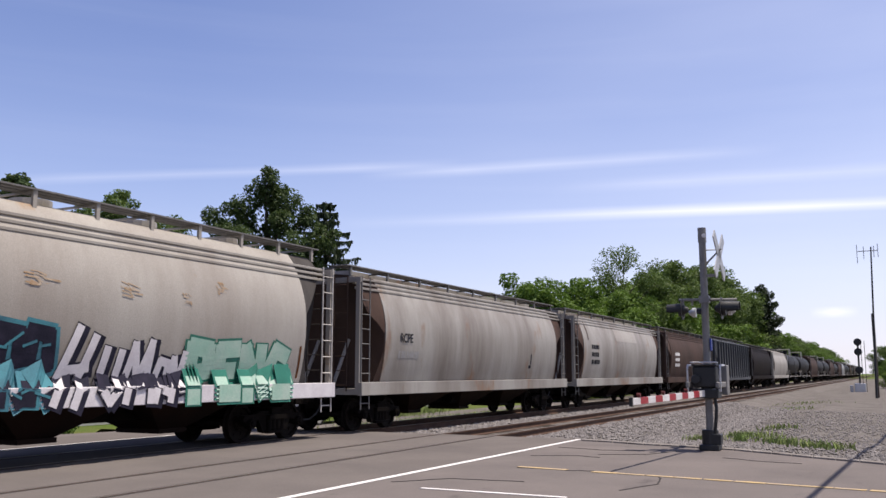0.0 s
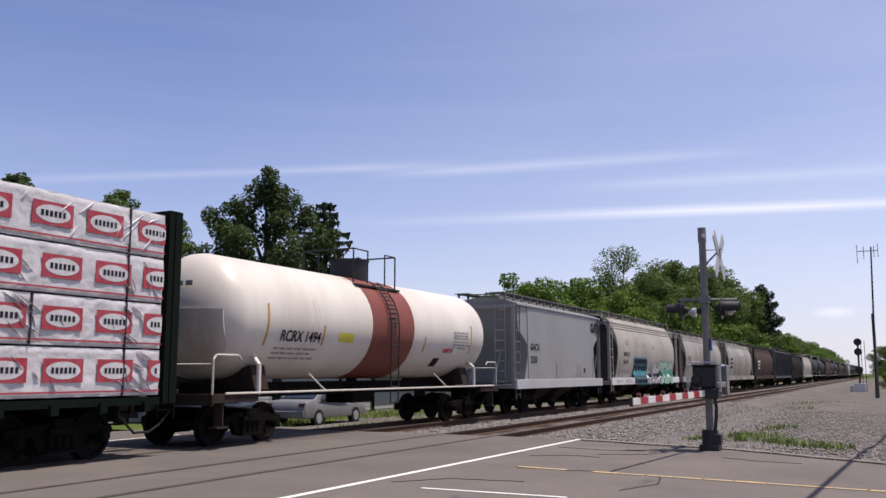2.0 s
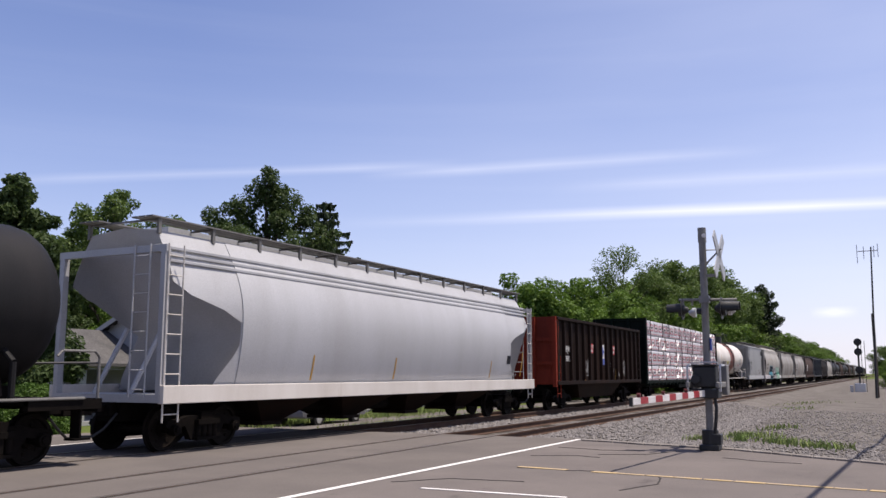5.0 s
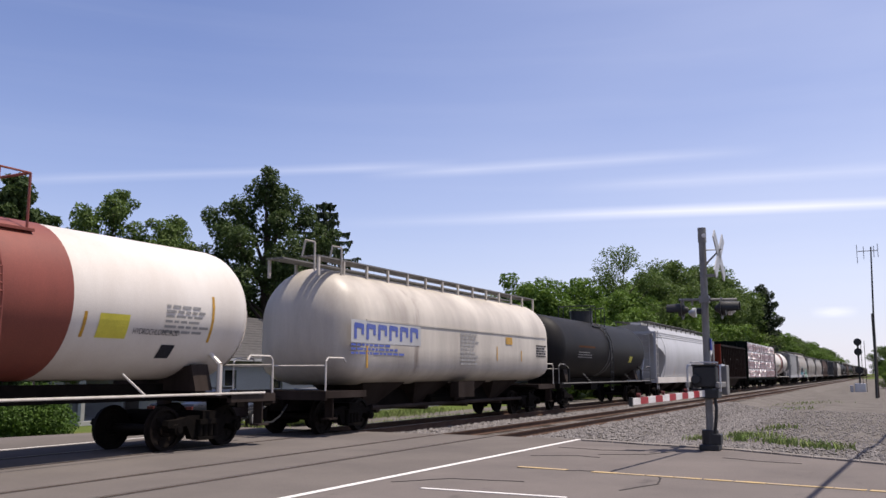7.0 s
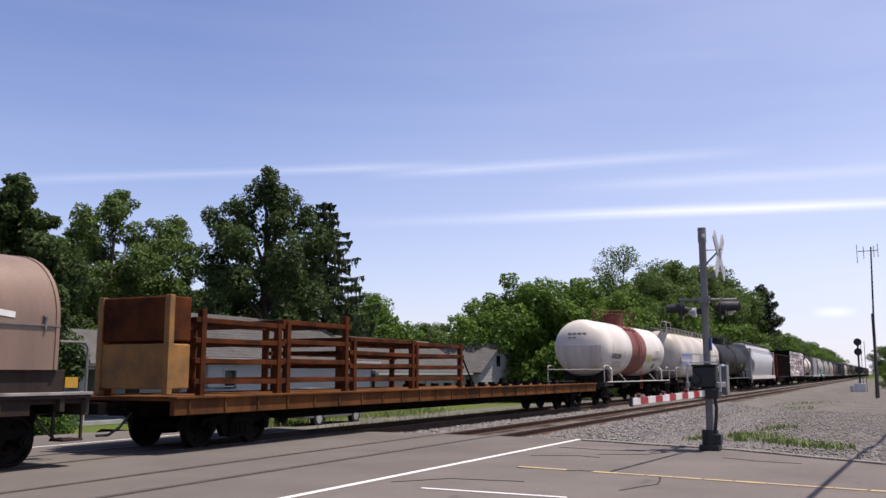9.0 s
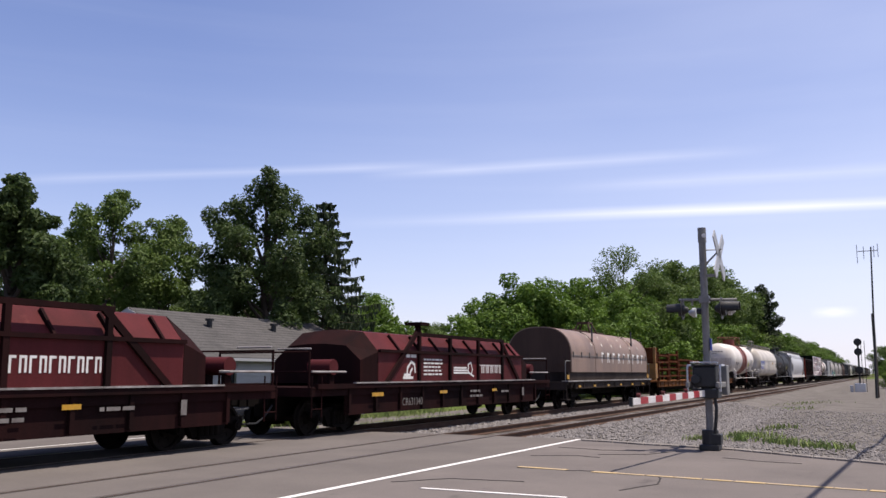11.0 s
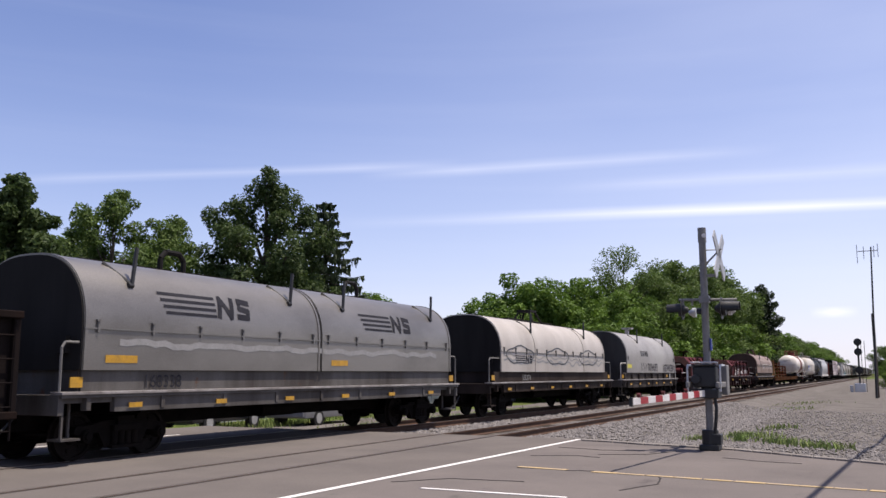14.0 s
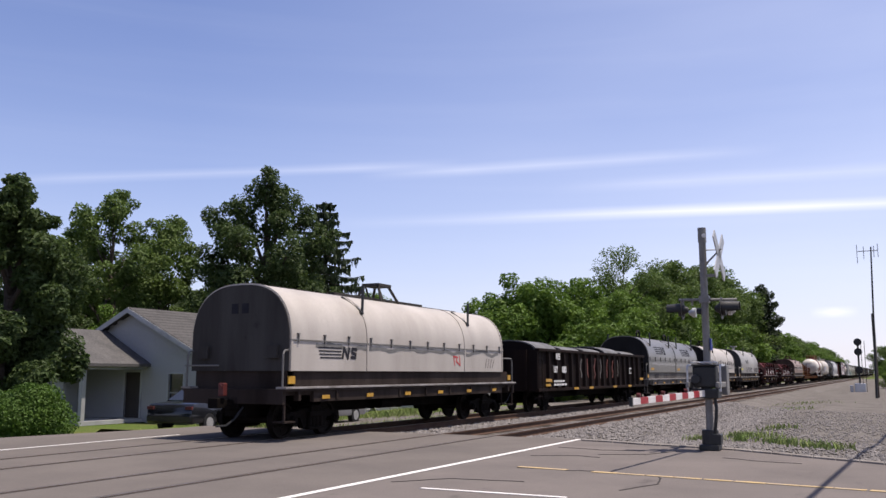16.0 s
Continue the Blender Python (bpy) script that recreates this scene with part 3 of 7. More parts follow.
def road_slab(name, xs, y_far, y_near, z, mat, label):
    top = [(x, y_far(x), z) for x in xs] + [(x, y_near, z) for x in reversed(xs)]
    s = Solid().rings([[(x, y, z - 0.35) for x, y, z in top], top])
    return tagged(new(name, mesh_of(name, s, mat)), label, "road", kind="structure")


road_slab("road", [-6.9 + 0.5 * k for k in range(60)], lambda x: edge_line(x) + 0.12 * noise.noise((x * 1.1, 4, 1)), -25, 0.0, M["asphalt"], "worn grey asphalt road with cracks and patches")
road_slab("road_crossing", [-18.6 + 0.39 * k for k in range(31)], lambda x: ROAD_Y + 0.12 * noise.noise((x * 1.3, 9, 1)), -25, 0.004, M["crossing"], "pale pinkish crossing surface around the embedded rails")
road_slab("road_far", [-60 + 2 * k for k in range(21)] + [-18.62], lambda x: 13.6 + (6.5 if x > -19.5 else 0), -25, -0.002, M["asphalt"], "grey asphalt road beyond the tracks")


def marking(name, pts, width, mat, label, z=0.009):
    s = Solid()
    for (xa, ya), (xb, yb) in zip(pts, pts[1:]):
        d = math.hypot(xb - xa, yb - ya)
        nx, ny = -(yb - ya) / d * width / 2, (xb - xa) / d * width / 2
        s.rings([[(xa + nx, ya + ny, zz), (xa - nx, ya - ny, zz), (xb - nx, yb - ny, zz), (xb + nx, yb + ny, zz)] for zz in (z - 0.006, z)])
    return tagged(new(name, mesh_of(name, s, mat)), label, "road marking", kind="structure")


marking("trim_stop_line", [(-7.02, 6.0), (-6.98, 9.5), (-6.79, 20.62)], 0.12, M["road_white"], "crisp white stop line across the road")
marking("trim_edge_line", [(-5.9, 10.97), (-3.8, 10.99)], 0.09, M["road_white"], "thin worn white edge line")
marking("trim_far_stop_line", [(-16.45, 6.0), (-16.5, 17.5)], 0.08, M["road_white"], "white stop line beyond the tracks", z=0.012)
kx = [-6.6 + .4 * k for k in range(32)]
kerb = Solid()
for xa, xb in zip(kx, kx[1:]):
    ya, yb = [edge_line(x) + .12 * noise.noise((x * 1.1, 4, 1)) for x in (xa, xb)]
    kerb.rings([[(xa, ya - .16, -.12), (xa, ya + .10, -.12), (xa, ya + .07, .035), (xa, ya - .13, .035)], [(xb - .012, yb - .16, -.12), (xb - .012, yb + .10, -.12), (xb - .012, yb + .07, .035), (xb - .012, yb - .13, .035)]])
tagged(new("trim_kerb", mesh_of("trim_kerb", kerb, M["kerb"], bevel=.012)), "low pale worn kerb along the pavement edge", "kerb", kind="structure")
random.seed(5)
for k in range(46):
    x = -5.75 + k * 0.45
    if x < -3.6 and random.random() < 0.18:
        continue
    y = 14.2 - (x + 5.75) * 0.13
    w = random.uniform(0.11, 0.15)
    marking("trim_centre_line", [(x, y), (x + random.uniform(0.40, 0.45), y - 0.058)], w, M["road_yellow"], "faded broken yellow centre line")
crack_lines = [[(-5.7, 14.05), (-5.2, 14.1), (-4.8, 14.02), (-4.4, 14.12)], [(-5.2, 17.0), (-4.4, 17.4), (-4.0, 18.4)], [(-3.4, 12.0), (-3.1, 12.9), (-3.25, 13.7)],
               [(-6.3, 16.2), (-5.5, 16.6), (-5.0, 16.4)], [(-6.6, 11.4), (-6.0, 12.2), (-4.9, 12.3)], [(-2.9, 17.4), (-2.2, 17.0), (-1.5, 16.9)], [(-6.5, 18.3), (-5.4, 18.0), (-4.6, 18.2)]]
for c in crack_lines:
    fine = []
    for (xa, ya), (xb, yb) in zip(c, c[1:]):
        for j in range(6):
            t = j / 6
            fine.append((xa + (xb - xa) * t + random.uniform(-.03, .03), ya + (yb - ya) * t + random.uniform(-.03, .03)))
    marking("trim_crack", fine + [c[-1]], 0.025, M["crack"], "dark crack in the asphalt", z=0.008)

RAIL_PROFILE = [(-0.075, -0.175), (0.075, -0.175), (0.075, -0.16), (0.012, -0.14), (0.012, -0.045), (0.036, -0.035), (0.036, 0.0), (-0.036, 0.0), (-0.036, -0.035), (-0.012, -0.045), (-0.012, -0.14), (-0.075, -0.16)]
for cx, nm in ((NEAR_X, "near"), (FAR_X, "far")):
    trk = thing("track", "steel railway track with rusty rails, empty" if nm == "near" else "steel railway track under the passing train", "railway track", kind="structure")
    for sg in (-1, 1):
        rx = cx + sg * 0.7525
        part("rail", Solid().along([(rx + x, z + 0.012) for x, z in RAIL_PROFILE], -30, 900), M["rail"], trk)
        part("rail_head", Solid().box(rx - 0.026, rx + 0.026, -30, 900, 0.006, 0.0145), M["rail_top"], trk, "worn shiny rail head")
        for side in (-1, 1):
            g0 = rx + side * 0.040
            part("flangeway", Solid().box(min(g0, g0 + side * 0.05), max(g0, g0 + side * 0.05), -25, ROAD_Y - 0.1, -0.02, 0.0075), M["crack"], trk, "dark rubber flangeway strip")
    tie = mesh_of("tie", Solid().box(-1.3, 1.3, -0.115, 0.115, -0.33, -0.165), M["tie"], bevel=0.015)
    for k in range(150):
        part("tie", tie, None, trk, at=pose(cx + random.uniform(-.04, .04), ROAD_Y + 0.5 + k * 0.52, random.uniform(-.015, .01), 0, 0, random.uniform(-1, 1)))


def stones(name, count, area, size, height, mat, label):
    s = Solid()
    oct_f = [(0, 1, 4), (1, 2, 4), (2, 3, 4), (3, 0, 4), (1, 0, 5), (2, 1, 5), (3, 2, 5), (0, 3, 5)]
    for _ in range(count):
        x, y = area()
        r = size * random.uniform(0.5, 1.3)
        z = height(x, y) + r * 0.3
        a = random.uniform(0, 6.28)
        c, d = math.cos(a), math.sin(a)
        base = [(1, 0, 0.2), (0, .8, -.1), (-1, .1, .15), (.1, -.8, 0), (.1, .1, .75), (0, 0, -.6)]
        s.add([(x + r * (c * p - d * q), y + r * (d * p + c * q), z + r * w) for p, q, w in [(p * random.uniform(.7, 1.2), q * random.uniform(.7, 1.2), w) for p, q, w in base]], oct_f)
    me = bpy.data.meshes.new(name)
    me.from_pydata(s.v, [], s.f)
    me.materials.append(mat)
    return tagged(new(name, me), label, "stones", kind="stuff")


random.seed(11)
stones("ballast_stones", 17000, lambda: (random.uniform(-8.9, -4.6) if random.random() < .72 else random.uniform(-12.9, -10.7), 21.0 + 34 * random.random() ** 1.5), 0.06, lambda x, y: ballast_height(x, y) if x < -6.9 else max(land_height(x, y), ballast_height(x, y)), M["stone"], "loose grey crushed stone ballast")
stones("gravel_stones", 9500, lambda: (lambda x: (x, edge_line(x) + 0.1 + 26 * random.random() ** 1.8))(random.uniform(-5.2, 4)), 0.045, land_height, M["stone"], "scattered gravel on the lot")


def weeds(name, count, spots, mat, label, hmax=0.4):
    s = Solid()
    for _ in range(count):
        cx, cy, sp = random.choice(spots)
        x, y = random.gauss(cx, sp), random.gauss(cy, sp * 1.3)
        z = max(land_height(x, y), -0.5) if x > -8 else -0.45
        h = hmax * random.uniform(0.35, 1)
        a, b = random.uniform(0, 6.28), random.uniform(0.01, 0.022)
        lx, ly = random.uniform(-.5, .5) * h, random.uniform(-.5, .5) * h
        c, d = math.cos(a) * b, math.sin(a) * b
        s.add([(x - c, y - d, z), (x + c, y + d, z), (x + c * .7 + lx * .4, y + d * .7 + ly * .4, z + h * .6), (x - c * .7 + lx * .4, y - d * .7 + ly * .4, z + h * .6), (x + lx, y + ly, z + h)], [(0, 1, 2, 3), (3, 2, 4)])
    me = bpy.data.meshes.new(name)
    me.from_pydata(s.v, [], s.f)
    me.materials.append(mat)
    return tagged(new(name, me), label, "weeds", kind="stuff")


random.seed(21)
weeds("weeds", 1500, [(-3.48, 26.45, 0.30), (-3.75, 25.14, 0.20), (-2.82, 24.53, 0.30), (-4.23, 27.35, 0.20), (-5.02, 25.67, 0.16), (-2.13, 22.96, 0.25), (-1.71, 22.32, 0.22), (-3.79, 27.04, 0.28), (-2.46, 23.71, 0.25), (-4.82, 50.05, 0.80), (-4.79, 60.31, 0.90), (-3.34, 30.75, 0.35), (-1.30, 21.28, 0.25)], M["blade"], "ragged green weeds at the road edge", 0.22)
weeds("verge_grass", 7000, [(-20.6 - .4 * k % 3, 22 + 1.6 * k, .8) for k in range(14)] + [(-17.3, 27.5 + 2.2 * k, .5) for k in range(9)], M["blade"], "rough grass verge beyond the tracks", 0.3)

# ------------------------------------------------------------ freight cars


def body_loft(prof_fn, stations):
    s = Solid()
    s.rings([[(x, y, z) for x, z in prof_fn(y)] for y in stations])
    return s


def hopper(name, label, u0, u1, mat, eave=4.2, top=4.62, curved=True, sill_mat=None, trough="round", bays=3, posts=13, end_mat=None, slope=1.25, cut=(2.75, .5)):
    """A covered hopper: curved or flat sides, sloped ends, roof walkway, bays under the sill."""
    car, a = car_root(name, label, "railway car", u0, u1)
    end_mat = end_mat or mat
    W, sill = 1.56, 1.2

    def side_x(z):
        t = (z - sill) / (eave - sill)
        if curved:
            return W - 0.46 * abs(2 * t - 1.04) ** 2.0 * (1 if t > .52 else 0.45)
        return W - 0.05 * max(0.0, t)

    n = 12
    right = [(side_x(sill + (eave - sill) * k / n), sill + (eave - sill) * k / n) for k in range(n + 1)]
    roof = [(right[-1][0] - 0.02, eave + 0.05), (0.95, top - 0.22), (0.0, top - 0.12)]
    full = right + roof + [(-x, z) for x, z in reversed(right + roof[:-1])]
    s = Solid()
    s.along(full, -a + slope, a - slope)
    part("body", s, mat, car, smooth=True)
    # sloped end sheets and end framing
    for sg in (-1, 1):
        e = Solid()
        yi, yo = sg * (a - slope), sg * (a - 0.3)
        z_low = 2.55
        prof_in = [(x * 0.985, z) for x, z in full]
        e.rings([[(x, yi, z) for x, z in prof_in], [(x * 0.985, yi + sg * 0.02 + (yo - yi - sg * .02) * (max(0.0, min(1.0, (z - cut[0]) / cut[1])) if z > 2.1 else .35 * max(0.0, min(1.0, (2.1 - z) / .8))), z) for x, z in prof_in]])
        part("end_sheet", e, end_mat, car, smooth=True)
        f = Solid()
        for x in (-1.42, 1.42):
            f.box(x - 0.06, x + 0.06, min(sg * (a - 0.14), sg * a), max(sg * (a - 0.14), sg * a), 1.1, eave - 0.05)
        f.box(-1.5, 1.5, min(sg * (a - 0.1), sg * a), max(sg * (a - 0.1), sg * a), eave - 0.16, eave - 0.02)
        f.box(-1.5, 1.5, min(sg * (a - 0.95), sg * a), max(sg * (a - 0.95), sg * a), 1.0, 1.16)
        for x in (-0.5, 0.5):
            f.cyl((x, sg * (a - 0.2), 1.15), (x, sg * (a - 1.0), 2.5), 0.05, 6)
        part("end_frame", f, mat, car)
        ladder(car, 1.5, sg * (a - 0.28), 0.62, eave, 0.42, M["walk"] if mat not in (M["pale_grey"], M["cream"]) else M["steel_rail"])
        ladder(car, 0.9, sg * (a + 0.03), 1.1, eave, 0.42, end_mat, along="x")
    # side sill and roof walkway
    sl = Solid()
    for sg in (-1, 1):
        sl.box(sg * (W - 0.12) if sg > 0 else -W - 0.02, W + 0.02 if sg > 0 else -W + 0.12, -a, a, sill - 0.22, sill + 0.13)
    part("side_sill", sl, sill_mat or mat, car, bevel=0.012)
    for x in (-0.75, 0.75):
        for k in range(3):
            xx = x + (k - 1) * 0.2
            part("roof_walkway", Solid().box(xx - 0.085, xx + 0.085, -a + 0.05, a - 0.05, top + 0.02, top + 0.05), M["walk"], car)
    bk = Solid()
    for x in (-0.98, 0.98):
        bk.box(x - 0.03, x + 0.03, -0.04, 0.04, top - 0.3, top + 0.03)
    bk.box(-1.02, 1.02, -0.025, 0.025, top - 0.02, top + 0.018)
    bk = mesh_of("walkway_bracket", bk, M["walk"] if trough != "round" else mat)
    for k in range(posts):
        part("walkway_bracket", bk, None, car, at=pose(0, -a + 0.3 + (2 * a - 0.6) * k / (posts - 1), 0))
    hc = Solid()
    if trough == "round":
        for k in range(5):
            y = -a + slope + (2 * a - 2 * slope) * (k + .5) / 5
            hc.cyl((0, y, top - 0.16), (0, y, top + 0.04), 0.38, 14)
    else:
        hc.box(-0.34, 0.34, -a + 1.2, a - 1.2, top - 0.16, top + 0.03)
    part("roof_hatch", hc, mat, car)
    rib = Solid()
    for z, d in ((eave - 0.02, .05), (eave - 0.16, .035), (eave - 0.3, .03)):
        if not curved and z < eave - .1:
            continue
        rib.box(side_x(z) - 0.06, side_x(z) + d, -a + 0.1, a - 0.1, z - 0.03, z + 0.03)
    part("top_chord", rib, mat, car, bevel=0.008)
    # discharge bays
    inner = a - 2.9
    for k in range(bays):
        y = -inner + 2 * inner * (k + 0.5) / bays
        wv = inner / bays * 0.92
        b = Solid().rings([[(sx * 1.35, y + sy * wv, sill - 0.1) for sx, sy in ((-1, -1), (1, -1), (1, 1), (-1, 1))], [(sx * 0.55, y + sy * 0.35, 0.42) for sx, sy in ((-1, -1), (1, -1), (1, 1), (-1, 1))]])
        b.box(-0.6, 0.6, y - 0.4, y + 0.4, 0.34, 0.43)
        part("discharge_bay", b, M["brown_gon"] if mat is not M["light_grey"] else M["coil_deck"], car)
    centre_sill(car, a)
    running_gear(car, a, 1.75)
    return car, a, side_x


def round_side(cz, r):
    def f(z):
        return math.sqrt(max(0.02, r * r - min(r * r * .98, (z - cz) ** 2)))
    return f


def tank_shell(r, cz, y0, y1, head=0.75, n=48, x_scale=1.0):
    rings = []
    def ring(y, q):
        return [(q * math.cos(i * math.tau / n) * x_scale, y, cz + q * math.sin(i * math.tau / n)) for i in range(n)]
    for k in range(8):
        t = k / 8 * math.pi / 2
        rings.append(ring(y0 + head * (1 - math.sin(t)), max(0.03, r * (math.cos(t) if 0 else math.sin(math.pi / 2 - (math.pi / 2 - t))))) if 0 else ring(y0 + head * (1 - math.cos(t)), max(0.03, r * math.sin(t))))
    rings.append(ring(y0 + head, r))
    rings.append(ring(y1 - head, r))
    for k in range(7, -1, -1):
        t = k / 8 * math.pi / 2
        rings.append(ring(y1 - head * (1 - math.cos(t)), max(0.03, r * math.sin(t))))
    return Solid().rings(rings)


def end_platform(car, a, sg, mat, rail_mat, depth=1.5):
    p = Solid()
    y0, y1 = sorted((sg * (a - depth), sg * a))
    p.box(-1.5, 1.5, y0, y1, 1.04, 1.12)
    p.box(-1.5, 1.5, *sorted((sg * (a - 0.08), sg * a)), 0.9, 1.13)
    for x in (-1.45, 1.45):
        p.box(x - 0.06, x + 0.06, y0, y1, 0.95, 1.12)
        p.box(x - 0.22, x + 0.02 if x > 0 else x + 0.22, sorted((sg * (a - 0.42), sg * (a - .38)))[0], sorted((sg * (a - .42), sg * (a - .38)))[1], 0.45, 1.05)
        p.box(x - 0.2, x + 0.05, *sorted((sg * (a - 0.55), sg * (a - 0.2))), 0.42, 0.46)
    part("end_platform", p, mat, car)
    for x in (-1.46, 1.46):
        h = Solid()
        h.tube([(x, sg * (a - 0.06), 1.1), (x, sg * (a - 0.06), 1.85), (x, sg * (a - 0.16), 1.95), (x, sg * (a - 0.85), 1.95), (x, sg * (a - 0.95), 1.85)], 0.024, 6)
        part("handrail", h, rail_mat, car)
    part("handrail", Solid().tube([(-1.46, sg * (a - 0.06), 1.75), (1.46, sg * (a - 0.06), 1.75)], 0.022, 6), rail_mat, car)


def tank_car(name, label, u0, u1, mat, r=1.44, cz=2.86, band=None, dome_mat=None, rail_mat=None, head=0.85, fittings=True):
    car, a = car_root(name, label, "railway car", u0, u1)
    y0, y1 = -a + 0.35, a - 0.35
    rail_mat = rail_mat or M["steel_rail"]
    part("tank", tank_shell(r, cz, y0, y1, head), mat, car, smooth=True)
    if band:
        n = 48
        bs = Solid().rings([[((r + 0.006) * math.cos(i * math.tau / n), y, cz + (r + 0.006) * math.sin(i * math.tau / n)) for i in range(n)] for y in band[:2]])
        part("band", bs, M["tank_band"], car, "faded red painted band round the tank", smooth=True)
    mid = (band[0] + band[1]) / 2 if band else 0.0
    dm = dome_mat or mat
    top = cz + r
    d = Solid()
    d.cyl((0, mid - 0.2, top - 0.1), (0, mid - 0.2, top + 0.5), 0.56, 24)
    d.cyl((0, mid - 0.2, top + 0.5), (0, mid - 0.2, top + 0.54), 0.59, 24)
    part("dome", d, dm, car, smooth=True)
    rl_mat = dm if dome_mat else rail_mat
    for y in (mid - 1.3, mid + 1.0):
        rl = Solid()
        rl.tube([(-0.85, y, top - 0.25), (-0.85, y, top + 0.72), (0.85, y, top + 0.72), (0.85, y, top - 0.25)], 0.024, 6)
        part("dome_railing", rl, rl_mat, car)
    for x in (-0.85, 0.85):
        part("top_rail", Solid().tube([(x, mid - 1.3, top + 0.72), (x, mid - 0.55, top + 0.72), (x, mid - 0.55, top - 0.2)], 0.022, 6), rl_mat, car)
        part("top_rail", Solid().tube([(x, mid + 1.0, top + 0.72), (x, mid + 0.4, top + 0.72), (x, mid + 0.4, top - 0.2)], 0.022, 6), rl_mat, car)
        part("dome_platform", Solid().box(*sorted((x * .74, x * 1.17)), mid - 1.35, mid + 1.05, top - 0.32, top - 0.27), rl_mat, car)
    # side ladder bent over the shell
    ld = Solid()
    pts = [(1.5, 0.75)] + [(1.52, 2.1)] + [((r + 0.09) * math.cos(t), cz + (r + 0.09) * math.sin(t)) for t in [radians(k) for k in (0, 15, 30, 45, 60)]]
    for dy in (-0.22, 0.22):
        ld.tube([(x, mid - 0.1 + dy, z) for x, z in pts], 0.022, 6)
    acc = [(x, z) for (xa, za), (xb, zb) in zip(pts, pts[1:]) for x, z in [(xa + (xb - xa) * t, za + (zb - za) * t) for t in (0.0, .33, .66)]]
    for x, z in acc:
        ld.cyl((x, mid - 0.32, z), (x, mid + 0.12, z), 0.016, 6)
    part("side_ladder", ld, dm if dome_mat else M["walk"], car)
    # cradle saddles, side rail, underbelly
    for sg in (-1, 1):
        y = sg * (a - 2.0)
        rim = [(1.2, 1.2), (-1.2, 1.2), (-1.05, 1.75), (0, 1.5), (1.05, 1.75)]
        part("saddle", Solid().rings([[(x, y - .25, z) for x, z in rim], [(x, y + .25, z) for x, z in rim]]), M["coil_deck"], car)
    sr = Solid()
    for x in (-1.52, 1.52):
        sr.cyl((x, -a + 0.4, 1.14), (x, a - 0.4, 1.14), 0.026, 6)
        for y in (-a * .45, a * .45):
            sr.cyl((x, y, 1.14), (x * .8, y - .3, 1.55), 0.022, 6)
    part("side_handrail", sr, rail_mat, car)
    for sg in (-1, 1):
        end_platform(car, a, sg, M["coil_deck"] if band else M["under"], rail_mat)
        br = Solid()
        br.cyl((1.34, sg * (a - 1.7), 1.1), (1.34, sg * (a - 1.7), 1.75), 0.055, 8)
        br.cyl((1.34, sg * (a - 1.7), 1.75), (1.1, sg * (a - 1.75), 1.98), 0.055, 8)
        part("bracket", br, mat, car)
    un = Solid().box(-0.3, 0.3, y0 + .6, y1 - .6, 1.0, 1.35)
    un.box(-0.35, 0.55, -0.6, 0.5, 0.75, 1.2)
    un.cyl((0, mid, 0.85), (0, mid, 1.5), 0.16, 12)
    part("underframe", un, M["under"], car)
    running_gear(car, a, 1.75)
    return car, a, round_side(cz, r)


def placards(car, sx, items):
    for y, z, w, h, mt in items:
        patch("placard", y, y + w, z, z + h, sx, M[mt], car, 0.008)


def stencil(car, sx, y, z, w, lines, mat="grey_mark", gap=0.11, h=0.045):
    """Small writing that cannot be read: rows of short bars."""
    s = Solid()
    for k in range(lines):
        yy = y
        while yy < y + w * random.uniform(.75, 1):
            d = random.uniform(0.1, 0.32)
            zz = z - k * gap
            s.add([(sx(zz) + .008, yy, zz), (sx(zz) + .008, yy + d, zz), (sx(zz + h) + .008, yy + d, zz + h), (sx(zz + h) + .008, yy, zz + h)], [(0, 1, 2, 3)])
            yy += d + 0.05
    part("stencil", s, M[mat], car)


# --- leading cars, far up the line
random.seed(31)
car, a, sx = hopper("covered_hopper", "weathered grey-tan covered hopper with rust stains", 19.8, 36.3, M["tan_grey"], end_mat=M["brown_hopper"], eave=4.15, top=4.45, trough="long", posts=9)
letters("RCPE", 0.36, -a + 2.05, 2.45, sx, M["dark_mark"], car, bold=0.008, wide=.9)
stencil(car, sx, -a + 2.0, 2.0, 1.3, 1, "grey_mark", h=.2, gap=.3)
placards(car, sx, [(a - 4.3, 1.75, .25, .12, "dark_mark"), (a - 4.15, 1.9, .1, .4, "dark_mark")])
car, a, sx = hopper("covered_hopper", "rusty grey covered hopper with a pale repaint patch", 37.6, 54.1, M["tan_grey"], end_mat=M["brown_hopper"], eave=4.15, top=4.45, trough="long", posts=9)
patch("repaint_patch", -1.5, 2.6, 3.2, 3.9, sx, M["cream"], car)
placards(car, sx, [(-a + 1.9, 3.1, .12, .9, "brown_hopper")])
stencil(car, sx, -a + 2.4, 2.7, 1.3, 3, "dark_mark", h=.2, gap=.35)
car, a, sx = hopper("covered_hopper", "dull brown covered hopper", 55.6, 71.6, M["brown_hopper"], eave=4.15, top=4.45, trough="long", posts=9)
stencil(car, sx, -a + 2.4, 2.7, 1.3, 3, "white_mark", h=.2, gap=.35)
car, a, sx = hopper("covered_hopper", "slate grey ribbed covered hopper", 73.0, 91.8, M["slate"], eave=4.2, top=4.6, curved=False, trough="long", posts=10)
rb = mesh_of("side_post", Solid().box(1.5, 1.66, -.06, .06, 1.2, 4.15), M["slate"])
for k in range(14):
    part("side_post", rb, None, car, at=pose(0, -a + 1.2 + k * (2 * a - 2.4) / 13, 0))
